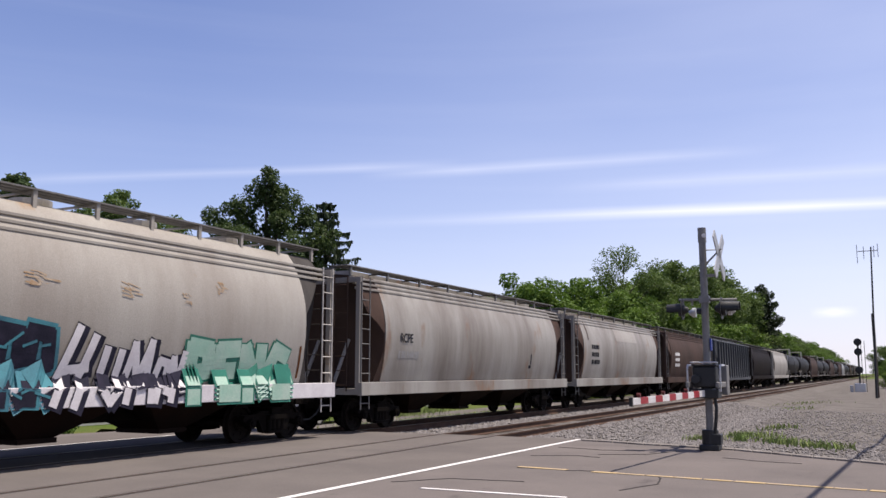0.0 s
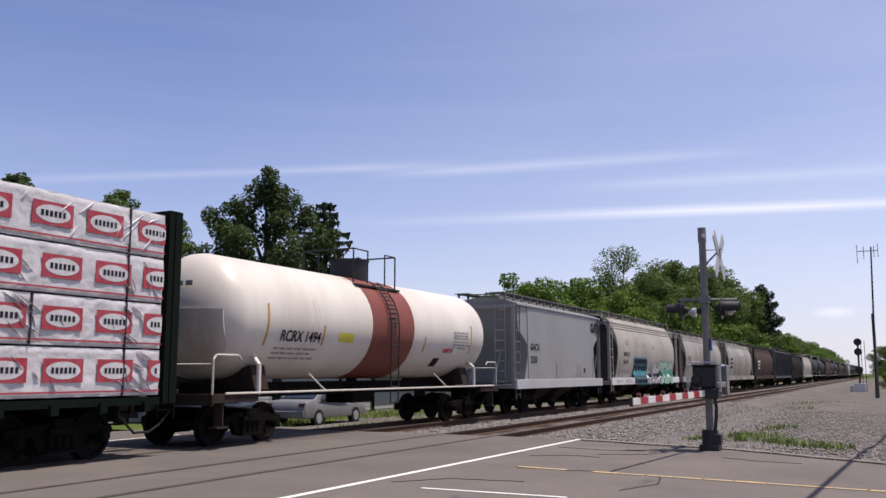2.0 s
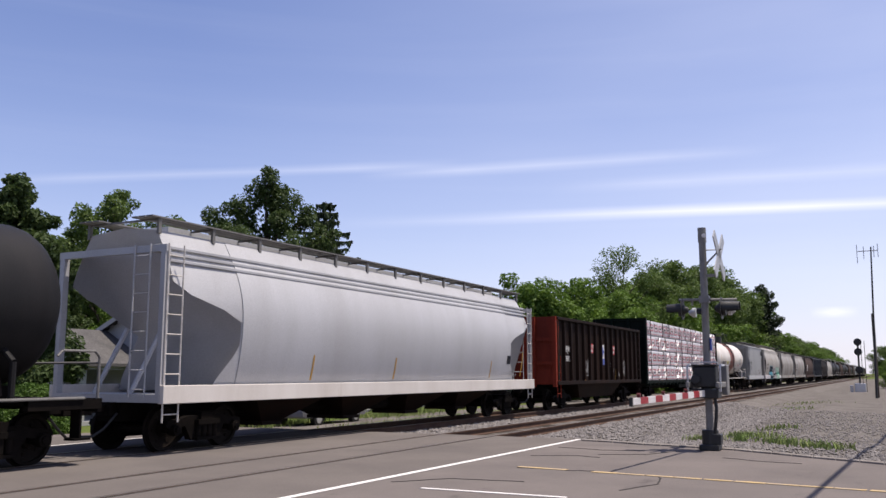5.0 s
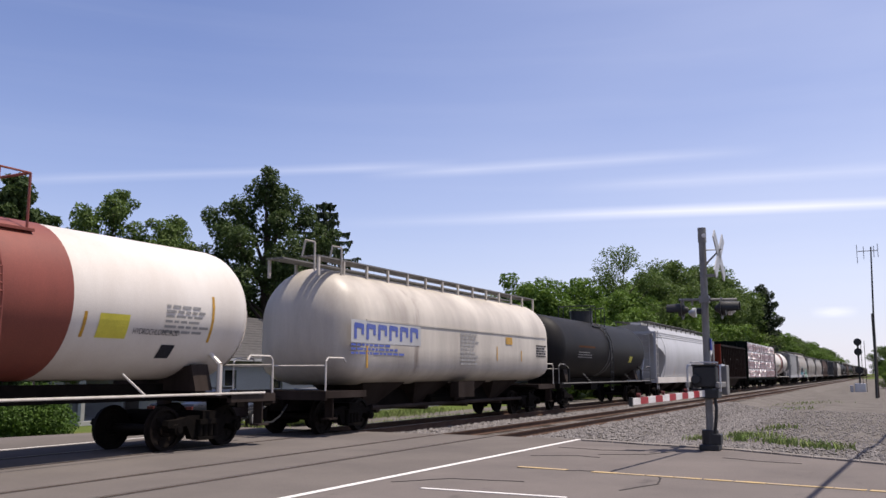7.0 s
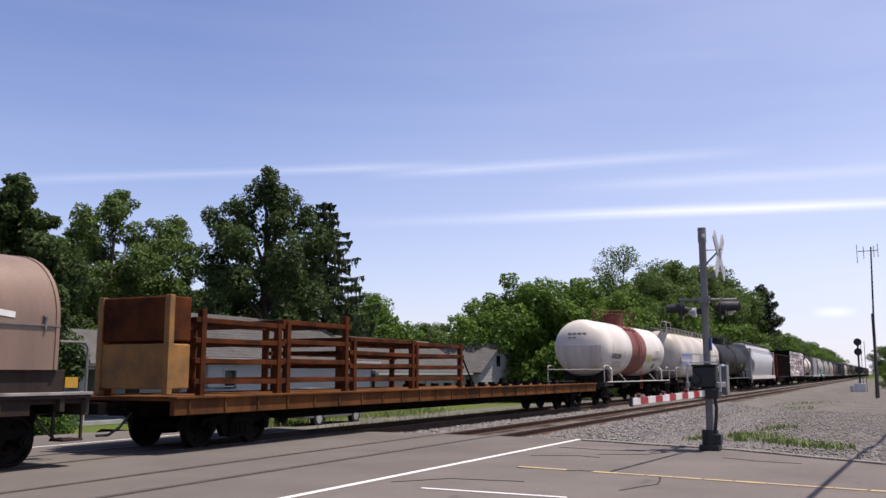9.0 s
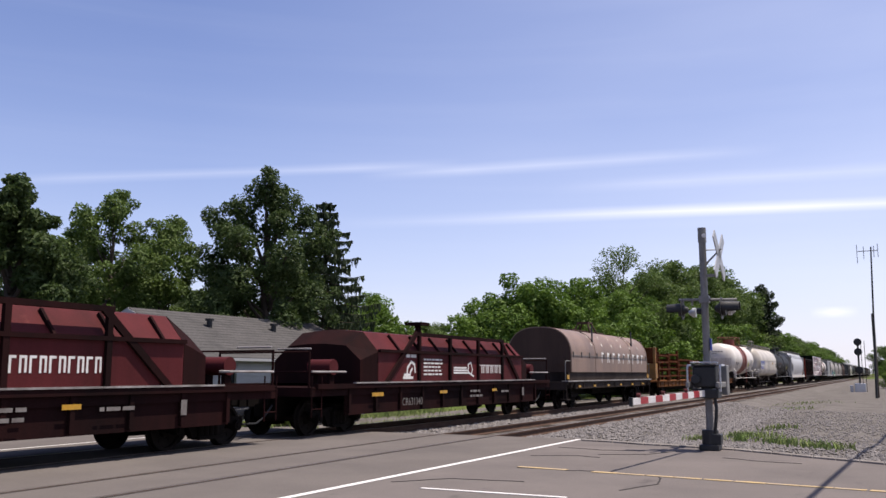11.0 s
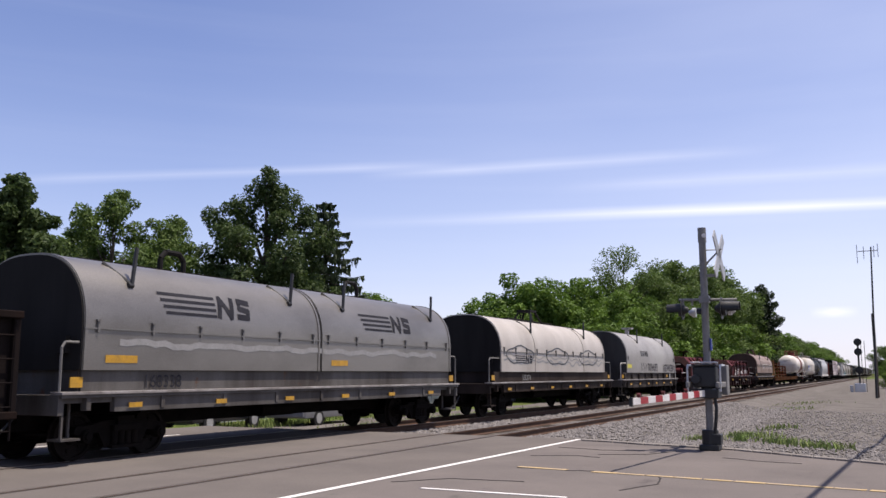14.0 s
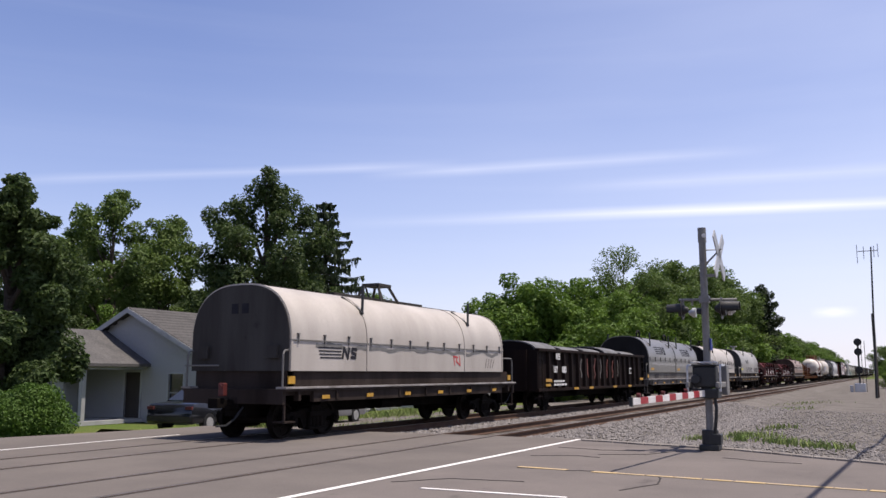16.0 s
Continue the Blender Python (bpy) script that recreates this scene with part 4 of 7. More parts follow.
hopper("covered_hopper", "dark grey sooty covered hopper", 93.6, 110.2, M["black_car"], eave=4.15, top=4.5, trough="long", posts=9)
hopper("covered_hopper", "cream covered hopper with dark ends", 111.7, 128.4, M["cream"], eave=4.15, top=4.5, trough="long", posts=9, end_mat=M["black_car"])
u = 130.0
for k in range(17):
    kind = "ttgttgtghttgtgttg"[k]
    if kind == "t":
        tank_car("tank_car", "black tank car far up the line", u, u + 17.2, M["black_tank"], r=1.45)
        u += 18.5
    elif kind == "h":
        hopper("covered_hopper", "pale grey covered hopper far up the line", u, u + 16.5, M["light_grey"], posts=7, trough="long")
        u += 18
    else:
        hopper("covered_hopper", "dark covered hopper far up the line", u, u + 16.5, M["brown_hopper"], posts=7, trough="long")
        u += 18

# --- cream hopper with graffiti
car, a, sx = hopper("covered_hopper", "cream covered hopper with rust stains and bright graffiti", 2.95, 18.55, M["cream"], eave=4.2, top=4.68, posts=12, sill_mat=M["graf_white"], end_mat=M["shaded_sooty_end"], cut=(2.9, 1.15))
letters("MWCX", 0.33, -5.42, 2.46, sx, M["dark_mark"], car, bold=0.004, wide=1.1)
letters("461741", 0.33, -5.5, 2.05, sx, M["dark_mark"], car, bold=0.004)
stencil(car, sx, -5.6, 1.72, 1.5, 2)
placards(car, sx, [(-a + 1.6, 1.45, .07, .8, "flat_orange"), (a - 1.45, 1.45, .07, .75, "flat_orange")])
random.seed(61)
for y0, z0, w in ((-5.1, 3.35, 1.1), (-2.9, 3.3, .8), (-1.2, 3.27, .8), (.75, 3.24, .7), (2.4, 3.2, .35), (-2.6, 3.62, .5), (3.4, 3.5, .4)):
    for k in range(16):
        zz = z0 - .015 * k - random.uniform(0, .05)
        ys = y0 + random.uniform(0, .6) * w
        strokes("rust_stain", [[(ys, zz), (ys + w * random.uniform(.05, .4), zz - random.uniform(0, .06))]], random.uniform(.006, .03), sx, M["rust_wash"], car, .006 + .0006 * k)


def on_side(z):
    """The outside of the car from the side sill up to the side sheet."""
    return 1.585 if z < 1.335 else sx(z)


def spray(name, lines, width, mat, out):
    """Sprayed strokes, cut into short runs so that they follow the side and step over the sill."""
    fine = []
    for ln in lines:
        for (ya, za), (yb, zb) in zip(ln, ln[1:]):
            n = max(1, int(math.hypot(yb - ya, zb - za) / .09))
            for q in range(n):
                pa, pb = q / n, (q + 1) / n
                fine.append([(ya + (yb - ya) * pa, za + (zb - za) * pa), (ya + (yb - ya) * pb, za + (zb - za) * pb)])
    return strokes(name, fine, width, on_side, M[mat], car, out)


# dark piece with a teal edge
piece = []
for k in range(5):
    y = -3.25 + k * .56
    piece += [[(y, 1.1), (y + .05, 2.25)], [(y, 2.25), (y + .36, 2.2), (y + .4, 1.7), (y + .05, 1.6)], [(y + .15, 1.6), (y + .42, 1.1)]]
spray("spray_edge", piece, .42, "graf_teal", .010)
spray("spray_letters", piece, .27, "graf_black", .016)
spray("spray_lines", [[(y + random.uniform(-.1, .1), z), (y + .25, z + random.uniform(-.1, .25))] for y in [-3.3 + .27 * k for k in range(10)] for z in (1.25, 1.6, 2.0)], .045, "graf_teal", .02)
# white tag with a black edge, leaning
tag = []
for y, pts in ((-.55, [[(0, 1.05), (.5, 2.35)], [(.42, 1.0), (.86, 2.2)], [(.2, 1.6), (.75, 1.66)]]),
               (.42, [[(.18, 2.0), (.04, 1.3), (.22, 1.05), (.4, 1.25), (.52, 1.95)]]),
               (1.0, [[(0, 1.05), (.25, 2.1), (.38, 1.4), (.66, 2.15), (.6, 1.05)]]),
               (1.72, [[(0, 1.05), (.2, 1.8), (.42, 1.75), (.36, 1.2), (.05, 1.3)]]),
               (2.12, [[(0, 1.05), (.16, 1.85), (.3, 1.25), (.44, 1.95)]])):
    tag += [[(y + p, z) for p, z in ln] for ln in pts]
spray("spray_shadow", [[(y + .05, z - .03) for y, z in ln] for ln in tag], .30, "graf_black", .022)
spray("spray_letters", tag, .165, "graf_white", .028)
# mint block piece
block = []
for y, pts in ((2.75, [[(0, 1.05), (0, 2.1), (.48, 2.05), (.5, 1.62), (.05, 1.55)]]), (3.6, [[(.45, 1.15), (0, 1.15), (0, 2.05), (.5, 2.08)], [(0, 1.6), (.42, 1.62)]]),
               (4.4, [[(0, 1.05), (0, 2.08), (.52, 1.15), (.52, 2.1)]]), (5.2, [[(.62, 1.95), (.25, 2.08), (0, 1.6), (.15, 1.15), (.6, 1.15), (.62, 1.55), (.35, 1.55)]])):
    block += [[(y + p, z) for p, z in ln] for ln in pts]
spray("spray_shadow", block, .46, "graf_green", .022)
spray("spray_letters", block, .36, "graf_mint", .028)
spray("spray_small", [[(-7.0 + .22 * k, 1.08), (-6.9 + .22 * k, 1.24)] for k in range(5)] + [[(-5.3 + .2 * k, 1.06), (-5.25 + .2 * k, 1.26)] for k in range(7)], .04, "graf_black", .01)

# --- light grey hopper
car, a, sx = hopper("covered_hopper", "clean light grey covered hopper with black markings", -9.6, 1.3, M["light_grey"], eave=4.18, top=4.6, curved=False, posts=13, bays=2, trough="long", sill_mat=M["pale_grey"])
letters("GACX", 0.36, -3.99, 2.47, sx, M["dark_mark"], car, bold=0.006)
letters("2320", 0.36, -3.99, 1.98, sx, M["dark_mark"], car, bold=0.006)
stencil(car, sx, -3.95, 1.7, 1.2, 2)
stencil(car, sx, a - 4.4, 1.55, 2.4, 2)
strokes("logo_mark", [[(4.2, 3.82), (3.95, 3.82), (3.95, 3.52), (4.22, 3.52), (4.22, 3.66)], [(4.32, 3.5), (4.52, 3.84), (4.7, 3.5)], [(4.62, 3.84), (5.05, 3.84)], [(4.85, 3.84), (4.85, 3.5)], [(5.05, 3.5), (5.38, 3.84)], [(5.05, 3.84), (5.38, 3.5)]], .14, sx, M["dark_mark"], car, .012)
placards(car, sx, [(-2.3, 2.15, .28, .34, "grey_mark"), (2.6, 1.58, .24, .22, "dark_mark"), (-a + 4.4, 1.4, .05, .6, "flat_orange"), (-a + 7.1, 1.4, .05, .6, "flat_orange"), (a - 1.5, 1.4, .05, .9, "flat_orange"), (a - 3.4, 1.4, .05, .6, "flat_orange")])

# --- white tank cars with a red band
def banded_tank(u0, u1, number, label, dome_mat):
    car, a, sx = tank_car("tank_car", label, u0, u1, M["tank_white"], band=(-1.0, 1.35) if dome_mat is M["black"] else (-1.6, 1.54), dome_mat=dome_mat)
    letters(number, 0.36, -a + (2.4 if dome_mat is M["black"] else 1.8), 2.32, sx, M["dark_mark"], car, bold=0.006, wide=.92)
    stencil(car, sx, -a + 2.3, 2.12, 1.9, 3)
    placards(car, sx, [(-a + 1.85, 2.2, .07, .95, "yellow"), (-a + 4.1, 2.25, .07, .5, "yellow"), (a - 2.1, 2.2, .07, .95, "yellow"), (a - 5.35, 2.2, .07, .45, "yellow")])
    stencil(car, sx, a - 3.4, 2.85, 1.1, 6, h=.05, gap=.1)
    # grimy half shield over the lower part of each head
    r, cz, head = 1.44, 2.86, .85
    for sg in (-1, 1):
        yc = sg * (a - .35 - head)
        n, m = 16, 10
        rows = []
        for out in (.015, .05):
            for j in range(m + 1):
                z = -1.12 + 1.22 * j / m
                half = min(1.16, math.sqrt(max(.05, (r * .98) ** 2 - z * z)) * .93)
                for i in range(n + 1):
                    x = half * (2 * i / n - 1)
                    q = max(0.0, 1 - (x * x + z * z) / (r * r))
                    rows.append((x, yc + sg * (head * math.sqrt(q) + out), cz + z))
        k = (n + 1) * (m + 1)
        g = lambda i, j, b: b * k + j * (n + 1) + i
        fs = [(g(i, j, b), g(i + 1, j, b), g(i + 1, j + 1, b), g(i, j + 1, b)) for b in (0, 1) for j in range(m) for i in range(n)]
        fs += [(g(i, j, 0), g(i + 1, j, 0), g(i + 1, j, 1), g(i, j, 1)) for j in (0, m) for i in range(n)]
        fs += [(g(i, j, 0), g(i, j + 1, 0), g(i, j + 1, 1), g(i, j, 1)) for i in (0, n) for j in range(m)]
        part("head_shield", Solid().add(rows, fs), M["head_dirt"], car, "grimy half shield over the tank head", smooth=True)
        bars = Solid()
        for j, w in ((0, .42), (1, .3)):
            for i in range(2 + 2 * (j == 0)):
                x = -.5 + i * .26
                z = .62 - .17 * j
                q = max(0.0, 1 - (x * x + z * z) / (r * r))
                yy = yc + sg * (head * math.sqrt(q) + .03)
                bars.box(x, x + .2, *sorted((yy, yy + sg * .012)), cz + z, cz + z + .11 - .04 * j)
        part("stencil", bars, M["grey_mark"], car)
    return car, a, sx


car, a, sx = banded_tank(-26.1, -11.25, "RCRX 1494", "white tank car with a red band and black dome", M["black"])
patch("sign", 3.3, 4.4, 2.18, 2.38, sx, M["white_mark"], car, 0.012)
letters("REMOVE", 0.19, 3.4, 2.215, lambda z: sx(z) + .008, M["red_mark"], car, bold=0.006)
placards(car, sx, [(-2.58, 2.36, .68, .24, "plate_yellow"), (3.05, 1.78, .42, .26, "dark_mark")])
car, a, sx = banded_tank(-138.9, -124.6, "RCRX 2604", "white tank car with a wide red band and red dome", M["tank_band"])
letters("HYDROCHLORIC ACID", 0.155, 2.98, 2.3, sx, M["dark_mark"], car, wide=.75)
placards(car, sx, [(2.15, 2.2, .7, .44, "plate_yellow"), (3.85, 1.86, .36, .26, "dark_mark")])

# --- lumber on a centre-beam flat
car, a = car_root("centerbeam_flatcar", "dark green centre-beam flat car with tall bulkheads", "railway car", -50.1, -27.3)
dk = Solid().box(-1.5, 1.5, -a, a, 0.98, 1.12)
for k in range(22):
    y = -a + .6 + k * (2 * a - 1.2) / 21
    dk.box(1.3, 1.56, y - .08, y + .08, 0.86, 1.04)
    dk.box(-1.56, -1.3, y - .08, y + .08, 0.86, 1.04)
part("deck", dk, M["dark_green"], car)
for sg in (-1, 1):
    b = Solid()
    b.box(-1.55, 1.55, *sorted((sg * (a - .22), sg * (a - .06))), 1.0, 4.74)
    for x in (-1.5, -.5, .5, 1.5):
        b.box(x - .07, x + .07, *sorted((sg * (a - .08), sg * (a + .1))), 1.0, 4.74)
    for z in (1.7, 2.7, 3.7, 4.68):
        b.box(-1.55, 1.55, *sorted((sg * (a - .08), sg * (a + .06))), z - .06, z + .06)
    part("bulkhead", b, M["dark_green"], car)
    ladder(car, 1.3, sg * (a + .12), 0.7, 4.5, .42, M["dark_green"], along="x")
cb = Solid()
for k in range(12):
    y = -a + 1 + k * (2 * a - 2) / 11
    cb.box(-.08, .08, y - .07, y + .07, 1.1, 4.55)
cb.box(-.1, .1, -a + .2, a - .2, 4.5, 4.66)
cb.box(-.3, .3, -a + .2, a - .2, 1.12, 1.2)
part("centre_beam", cb, M["dark_green"], car)
bx = Solid()
bx.box(.9, 1.2, -1.5, 1.2, .62, .95)
bx.box(.9, 1.25, 3.4, 4.6, .66, .95)
part("equipment_box", bx, M["dark_green"], car)
centre_sill(car, a)
running_gear(car, a, 2.1)
random.seed(44)
LOAD = []


def bundle(y0, y1, z0, z1, near):
    """A wrapped lumber bundle with printed patches; slightly slack film."""
    s = Solid()
    x_in, x_out = (0.12, 1.5) if near else (-0.12, -1.5)
    ny, nz = (64, 16) if near else (14, 5)
    slant = random.choice((-1.0, 1.0))
    grid = []
    for j in range(nz + 1):
        for i in range(ny + 1):
            y, z = y0 + (y1 - y0) * i / ny, z0 + (z1 - z0) * j / nz
            edge = 0.0 if 0 < i < ny and 0 < j < nz else -0.02
            w = 0.016 * noise.noise((y * 2.3, z * 3.1, z0 * 5)) + 0.012 * noise.noise((y * 6, z * 7, 3))
            u, v = y * .75 + slant * z * .9, z * .8 - slant * y * .5
            sag = max(0.0, noise.noise((y * .9, z * 1.1, z0 * 3 + 7)) + .35)
            w += .034 * sag * noise.noise((u * 5.5, v * 1.0, z0 * 2)) + .014 * sag * noise.noise((u * 12, v * 2.0, 5))
            grid.append((x_out + (edge + min(w, .02)) * (1 if near else -1), y, z))
    s.add(grid, [(j * (ny + 1) + i, j * (ny + 1) + i + 1, (j + 1) * (ny + 1) + i + 1, (j + 1) * (ny + 1) + i) for j in range(nz) for i in range(ny)])
    e = x_out - (0.02 if near else -.02)
    s.box(min(x_in, e), max(x_in, e), y0, y1, z0, z1)
    root = thing("lumber_bundle", "white plastic-wrapped lumber bundle with red prints", "lumber", "lumber stacked on the flat car")
    part("wrapping", s, M["wrap"], root, smooth=True)
    lt = Solid().box(min(x_in, e) + .05, max(x_in, e) - .03, y0 + .2, y0 + .35, z0 - .035, z0 + .01)
    lt.box(min(x_in, e) + .05, max(x_in, e) - .03, y1 - .4, y1 - .25, z0 - .035, z0 + .01)
    part("spacer", lt, M["lumber"], root)
    if near:
        fx = lambda z: x_out
        red, white, ink = Solid(), Solid(), Solid()
        o = 0.021
        red.add([(x_out + o, y0, z0 + .07), (x_out + o, y1, z0 + .07), (x_out + o, y1, z0 + .10), (x_out + o, y0, z0 + .10)], [(0, 1, 2, 3)])
        y = y0 + random.uniform(-0.5, 0.3)
        while y < y1:
            ya, yb = max(y0 + .01, y), min(y1 - .01, y + 0.82)
            if yb - ya > 0.12:
                za, zb = z0 + .25, z0 + .65
                red.add([(x_out + o, ya, za), (x_out + o, yb, za), (x_out + o, yb, zb), (x_out + o, ya, zb)], [(0, 1, 2, 3)])
                c, r1, r2 = y + .41, .35, .15
                ring = [(x_out + o + .004, min(yb, max(ya, c + r1 * math.cos(t))), z0 + .45 + r2 * math.sin(t)) for t in [k * math.tau / 20 for k in range(20)]]
                white.add(ring, [tuple(range(20))])
                for k in range(6):
                    q = c - .25 + k * .088
                    if ya < q < yb - .06:
                        ink.add([(x_out + o + .008, q, z0 + .40), (x_out + o + .008, q + .058, z0 + .40), (x_out + o + .008, q + .058, z0 + .50), (x_out + o + .008, q, z0 + .50)], [(0, 1, 2, 3)])
                        ink.add([(x_out + o + .008, q + .02, z0 + .425), (x_out + o + .008, q + .04, z0 + .425), (x_out + o + .008, q + .04, z0 + .475), (x_out + o + .008, q + .02, z0 + .475)], [(0, 1, 2, 3)])
            y += random.choice((1.12, 1.12, 1.2))
        part("print", red, M["wrap_red"], root)
        part("print_oval", white, M["wrap"], root)
        if ink.v:
            part("print_bars", ink, M["dark_mark"], root)
        st = Solid()
        for yy in (y0 + .9, y1 - .9):
            st.box(x_out - .01, x_out + .034, yy - .012, yy + .012, z0, z1)
        part("strap", st, M["strap"], root)
        fold = Solid()
        for k in range(int(5 * (y1 - y0))):
            ym, zm = random.choice((y0 + random.uniform(.1, 1.0), y1 - random.uniform(.1, 1.0), random.uniform(y0, y1))), random.uniform(z0 + .08, z1 - .08)
            dy, dz = random.uniform(.05, .32), slant * random.uniform(.08, .3)
            ya, yb = max(y0 + .01, ym - dy), min(y1 - .01, ym + dy)
            za, zb = sorted((max(z0, zm - dz), min(z1, zm - dz)))[0], min(z1 - .01, max(z0 + .01, zm + dz))
            za = min(z1 - .01, max(z0 + .01, za))
            h, q = random.uniform(.012, .03), random.uniform(.012, .03)
            xs = x_out + .008
            fold.add([(xs, ya, za), (xs, yb, zb), (xs, (ya + yb) / 2, (za + zb) / 2 + q), (xs, (ya + yb) / 2, (za + zb) / 2 - q), (xs + .016 + h, (ya + yb) / 2, (za + zb) / 2)],
                     [(0, 4, 2), (4, 1, 2), (0, 3, 4), (4, 3, 1)])
        part("wrap_fold", fold, M["wrap"], root)
    LOAD.append((root, LUMBER_U))
    return root


LUMBER_U = (-50.1 - 27.3) / 2
for row in range(4):
    z0 = 1.16 + row * 0.875
    cuts = [-a + .28]
    lens = [[3.7, 4.9, 4.9, 3.6, 5.0], [4.9, 3.7, 4.9, 4.9, 4], [3.7, 4.9, 3.6, 4.9, 5], [4.9, 4.9, 3.7, 3.7, 5]][row]
    for q in lens[:-1]:
        cuts.append(cuts[-1] + q)
    cuts.append(a - .28)
    for y0, y1 in zip(cuts, cuts[1:]):
        bundle(y0 + .015, y1 - .015, z0, z0 + .84, True)
        bundle(y0 + .015, y1 - .015, z0, z0 + .84, False)
# hold-down straps with winches are on the deck edge

# --- dark brown high-side gondola with a red end
car, a = car_root("gondola_car", "dark brown high-sided gondola with a faded red end", "railway car", -65.4, -51.7)
s = Solid()
s.box(1.38, 1.44, -a + .1, a - .1, 1.15, 3.9)
s.box(-1.44, -1.38, -a + .1, a - .1, 1.15, 3.9)
s.box(-1.44, 1.44, -a + .1, a - .1, 1.1, 1.2)
s.rings([[(1.35, -a + 3.2, 1.15), (1.35, a - 3.2, 1.15), (-1.35, a - 3.2, 1.15), (-1.35, -a + 3.2, 1.15)], [(1.1, -a + 4.2, .45), (1.1, a - 4.2, .45), (-1.1, a - 4.2, .45), (-1.1, -a + 4.2, .45)]])
part("body", s, M["brown_gon"], car)
p = mesh_of("side_post", Solid().rings([[(1.44, -.09, 1.2), (1.44, .09, 1.2), (1.57, .05, 1.3), (1.57, -.05, 1.3)], [(1.44, -.09, 3.85), (1.44, .09, 3.85), (1.55, .05, 3.75), (1.55, -.05, 3.75)]]), M["brown_gon"])
for k in range(15):
    part("side_post", p, None, car, at=pose(0, -a + .12 + k * .905, 0))
t = Solid()
for x in (-1.48, 1.48):
    t.box(x - .1, x + .1, -a, a, 3.82, 3.95)
    t.box(x - .1, x + .1, -a, a, 1.08, 1.24)
part("top_chord", t, M["brown_gon"], car, bevel=.015)
for sg, mt in ((-1, M["red_end"]), (1, M["brown_gon"])):
    e = Solid().box(-1.5, 1.5, *sorted((sg * (a - .12), sg * (a - .02))), 1.1, 3.95)
    for x in (-1.45, -.5, .5, 1.45):
        e.box(x - .08, x + .08, *sorted((sg * (a - .05), sg * (a + .12))), 1.0, 3.95)
    for z in (2.0, 3.0):
        e.box(-1.5, 1.5, *sorted((sg * (a - .05), sg * (a + .07))), z - .08, z + .08)
    if sg < 0:
        e.box(1.445, 1.50, -a - .02, -a + .35, 1.1, 3.95)
    part("end_wall", e, mt, car)
    ladder(car, 1.52, sg * (a - .25) , .55, 2.3 if sg < 0 else 3.8, .42, mt)
sx = lambda z: 1.445
for y in (-2.22, 1.39):
    patch("sign", y, y + .66, 2.5, 2.94, sx, M["red_mark"], car, .012)
    letters("DO NOT", .19, y + .04, 2.75, lambda z: 1.46, M["white_mark"], car, bold=.004, wide=.85)
    letters("TAMP", .19, y + .11, 2.55, lambda z: 1.46, M["white_mark"], car, bold=.004, wide=.9)
patch("sign", -.4, .26, 1.98, 2.94, sx, M["white_mark"], car, .012)
patch("sign_base", -.4, .26, 1.98, 2.27, sx, M["blue_mark"], car, .02)
dm = Solid().add([(1.47, -.07, 2.9), (1.47, .22, 2.6), (1.47, -.07, 2.3), (1.47, -.36, 2.6)], [(0, 1, 2, 3)])
part("sign_mark", dm, M["blue_mark"], car)
letters("HPJX", .34, -a + 1.2, 2.5, sx, M["white_mark"], car, bold=.004, wide=.9)
letters("19012", .34, -a + 1.15, 2.08, sx, M["white_mark"], car, bold=.004, wide=.9)
placards(car, sx, [(-2.9, 1.25, .14, .5, "yellow"), (-.45, 1.25, .14, .5, "yellow"), (2.2, 1.25, .14, .5, "yellow"), (a - 1.6, 1.5, .22, .2, "white_mark")])
random.seed(9)
for y0 in (-a + 4.1, a - 4.6, a - 3.5, a - 5.6):
    strokes("spray_tag", [[(y0 + random.uniform(0, .8), 1.35 + random.uniform(0, .9)) for _ in range(7)] for _ in range(2)], .035, sx, M["grey_mark"], car)
centre_sill(car, a)
running_gear(car, a, 1.8)

# --- pale grey long hopper
car, a, sx = hopper("covered_hopper", "pale grey long covered hopper with smooth curved sides", -87.9, -68.2, M["pale_grey"], eave=4.1, top=4.66, posts=13, trough="long", sill_mat=M["tank_white"], bays=4, slope=2.3)
placards(car, sx, [(a - 2.6, 1.9, .32, .3, "dark_mark"), (a - 4.0, 1.4, .06, .6, "yellow"), (a - 1.15, 1.45, .06, .9, "yellow"), (-a + 5, 1.4, .06, .6, "yellow"), (-a + 9, 1.4, .06, .6, "yellow")])
stencil(car, sx, a - 2.2, 1.6, .8, 2)

# --- black tank car
car, a, sx = tank_car("tank_car", "glossy black tank car with yellow placard", -105.3, -89.3, M["black_tank"], r=1.42, cz=2.76, rail_mat=M["walk"], dome_mat=M["black"])
placards(car, sx, [(a - 4.2, 2.15, .55, .32, "plate_yellow")])
stencil(car, sx, -a + 3.0, 2.75, 2.5, 1, "flat_orange", h=.07)
stencil(car, sx, -a + 3.0, 2.5, 2.0, 3, "grey_mark")
n = 40
bs = Solid()
for y in (-.15, .35):
    bs.rings([[(1.44 * math.cos(i * math.tau / n), y + d, 2.76 + 1.44 * math.sin(i * math.tau / n)) for i in range(n)] for d in (0, .09)])
part("hoop", bs, M["walk"], car, smooth=True)

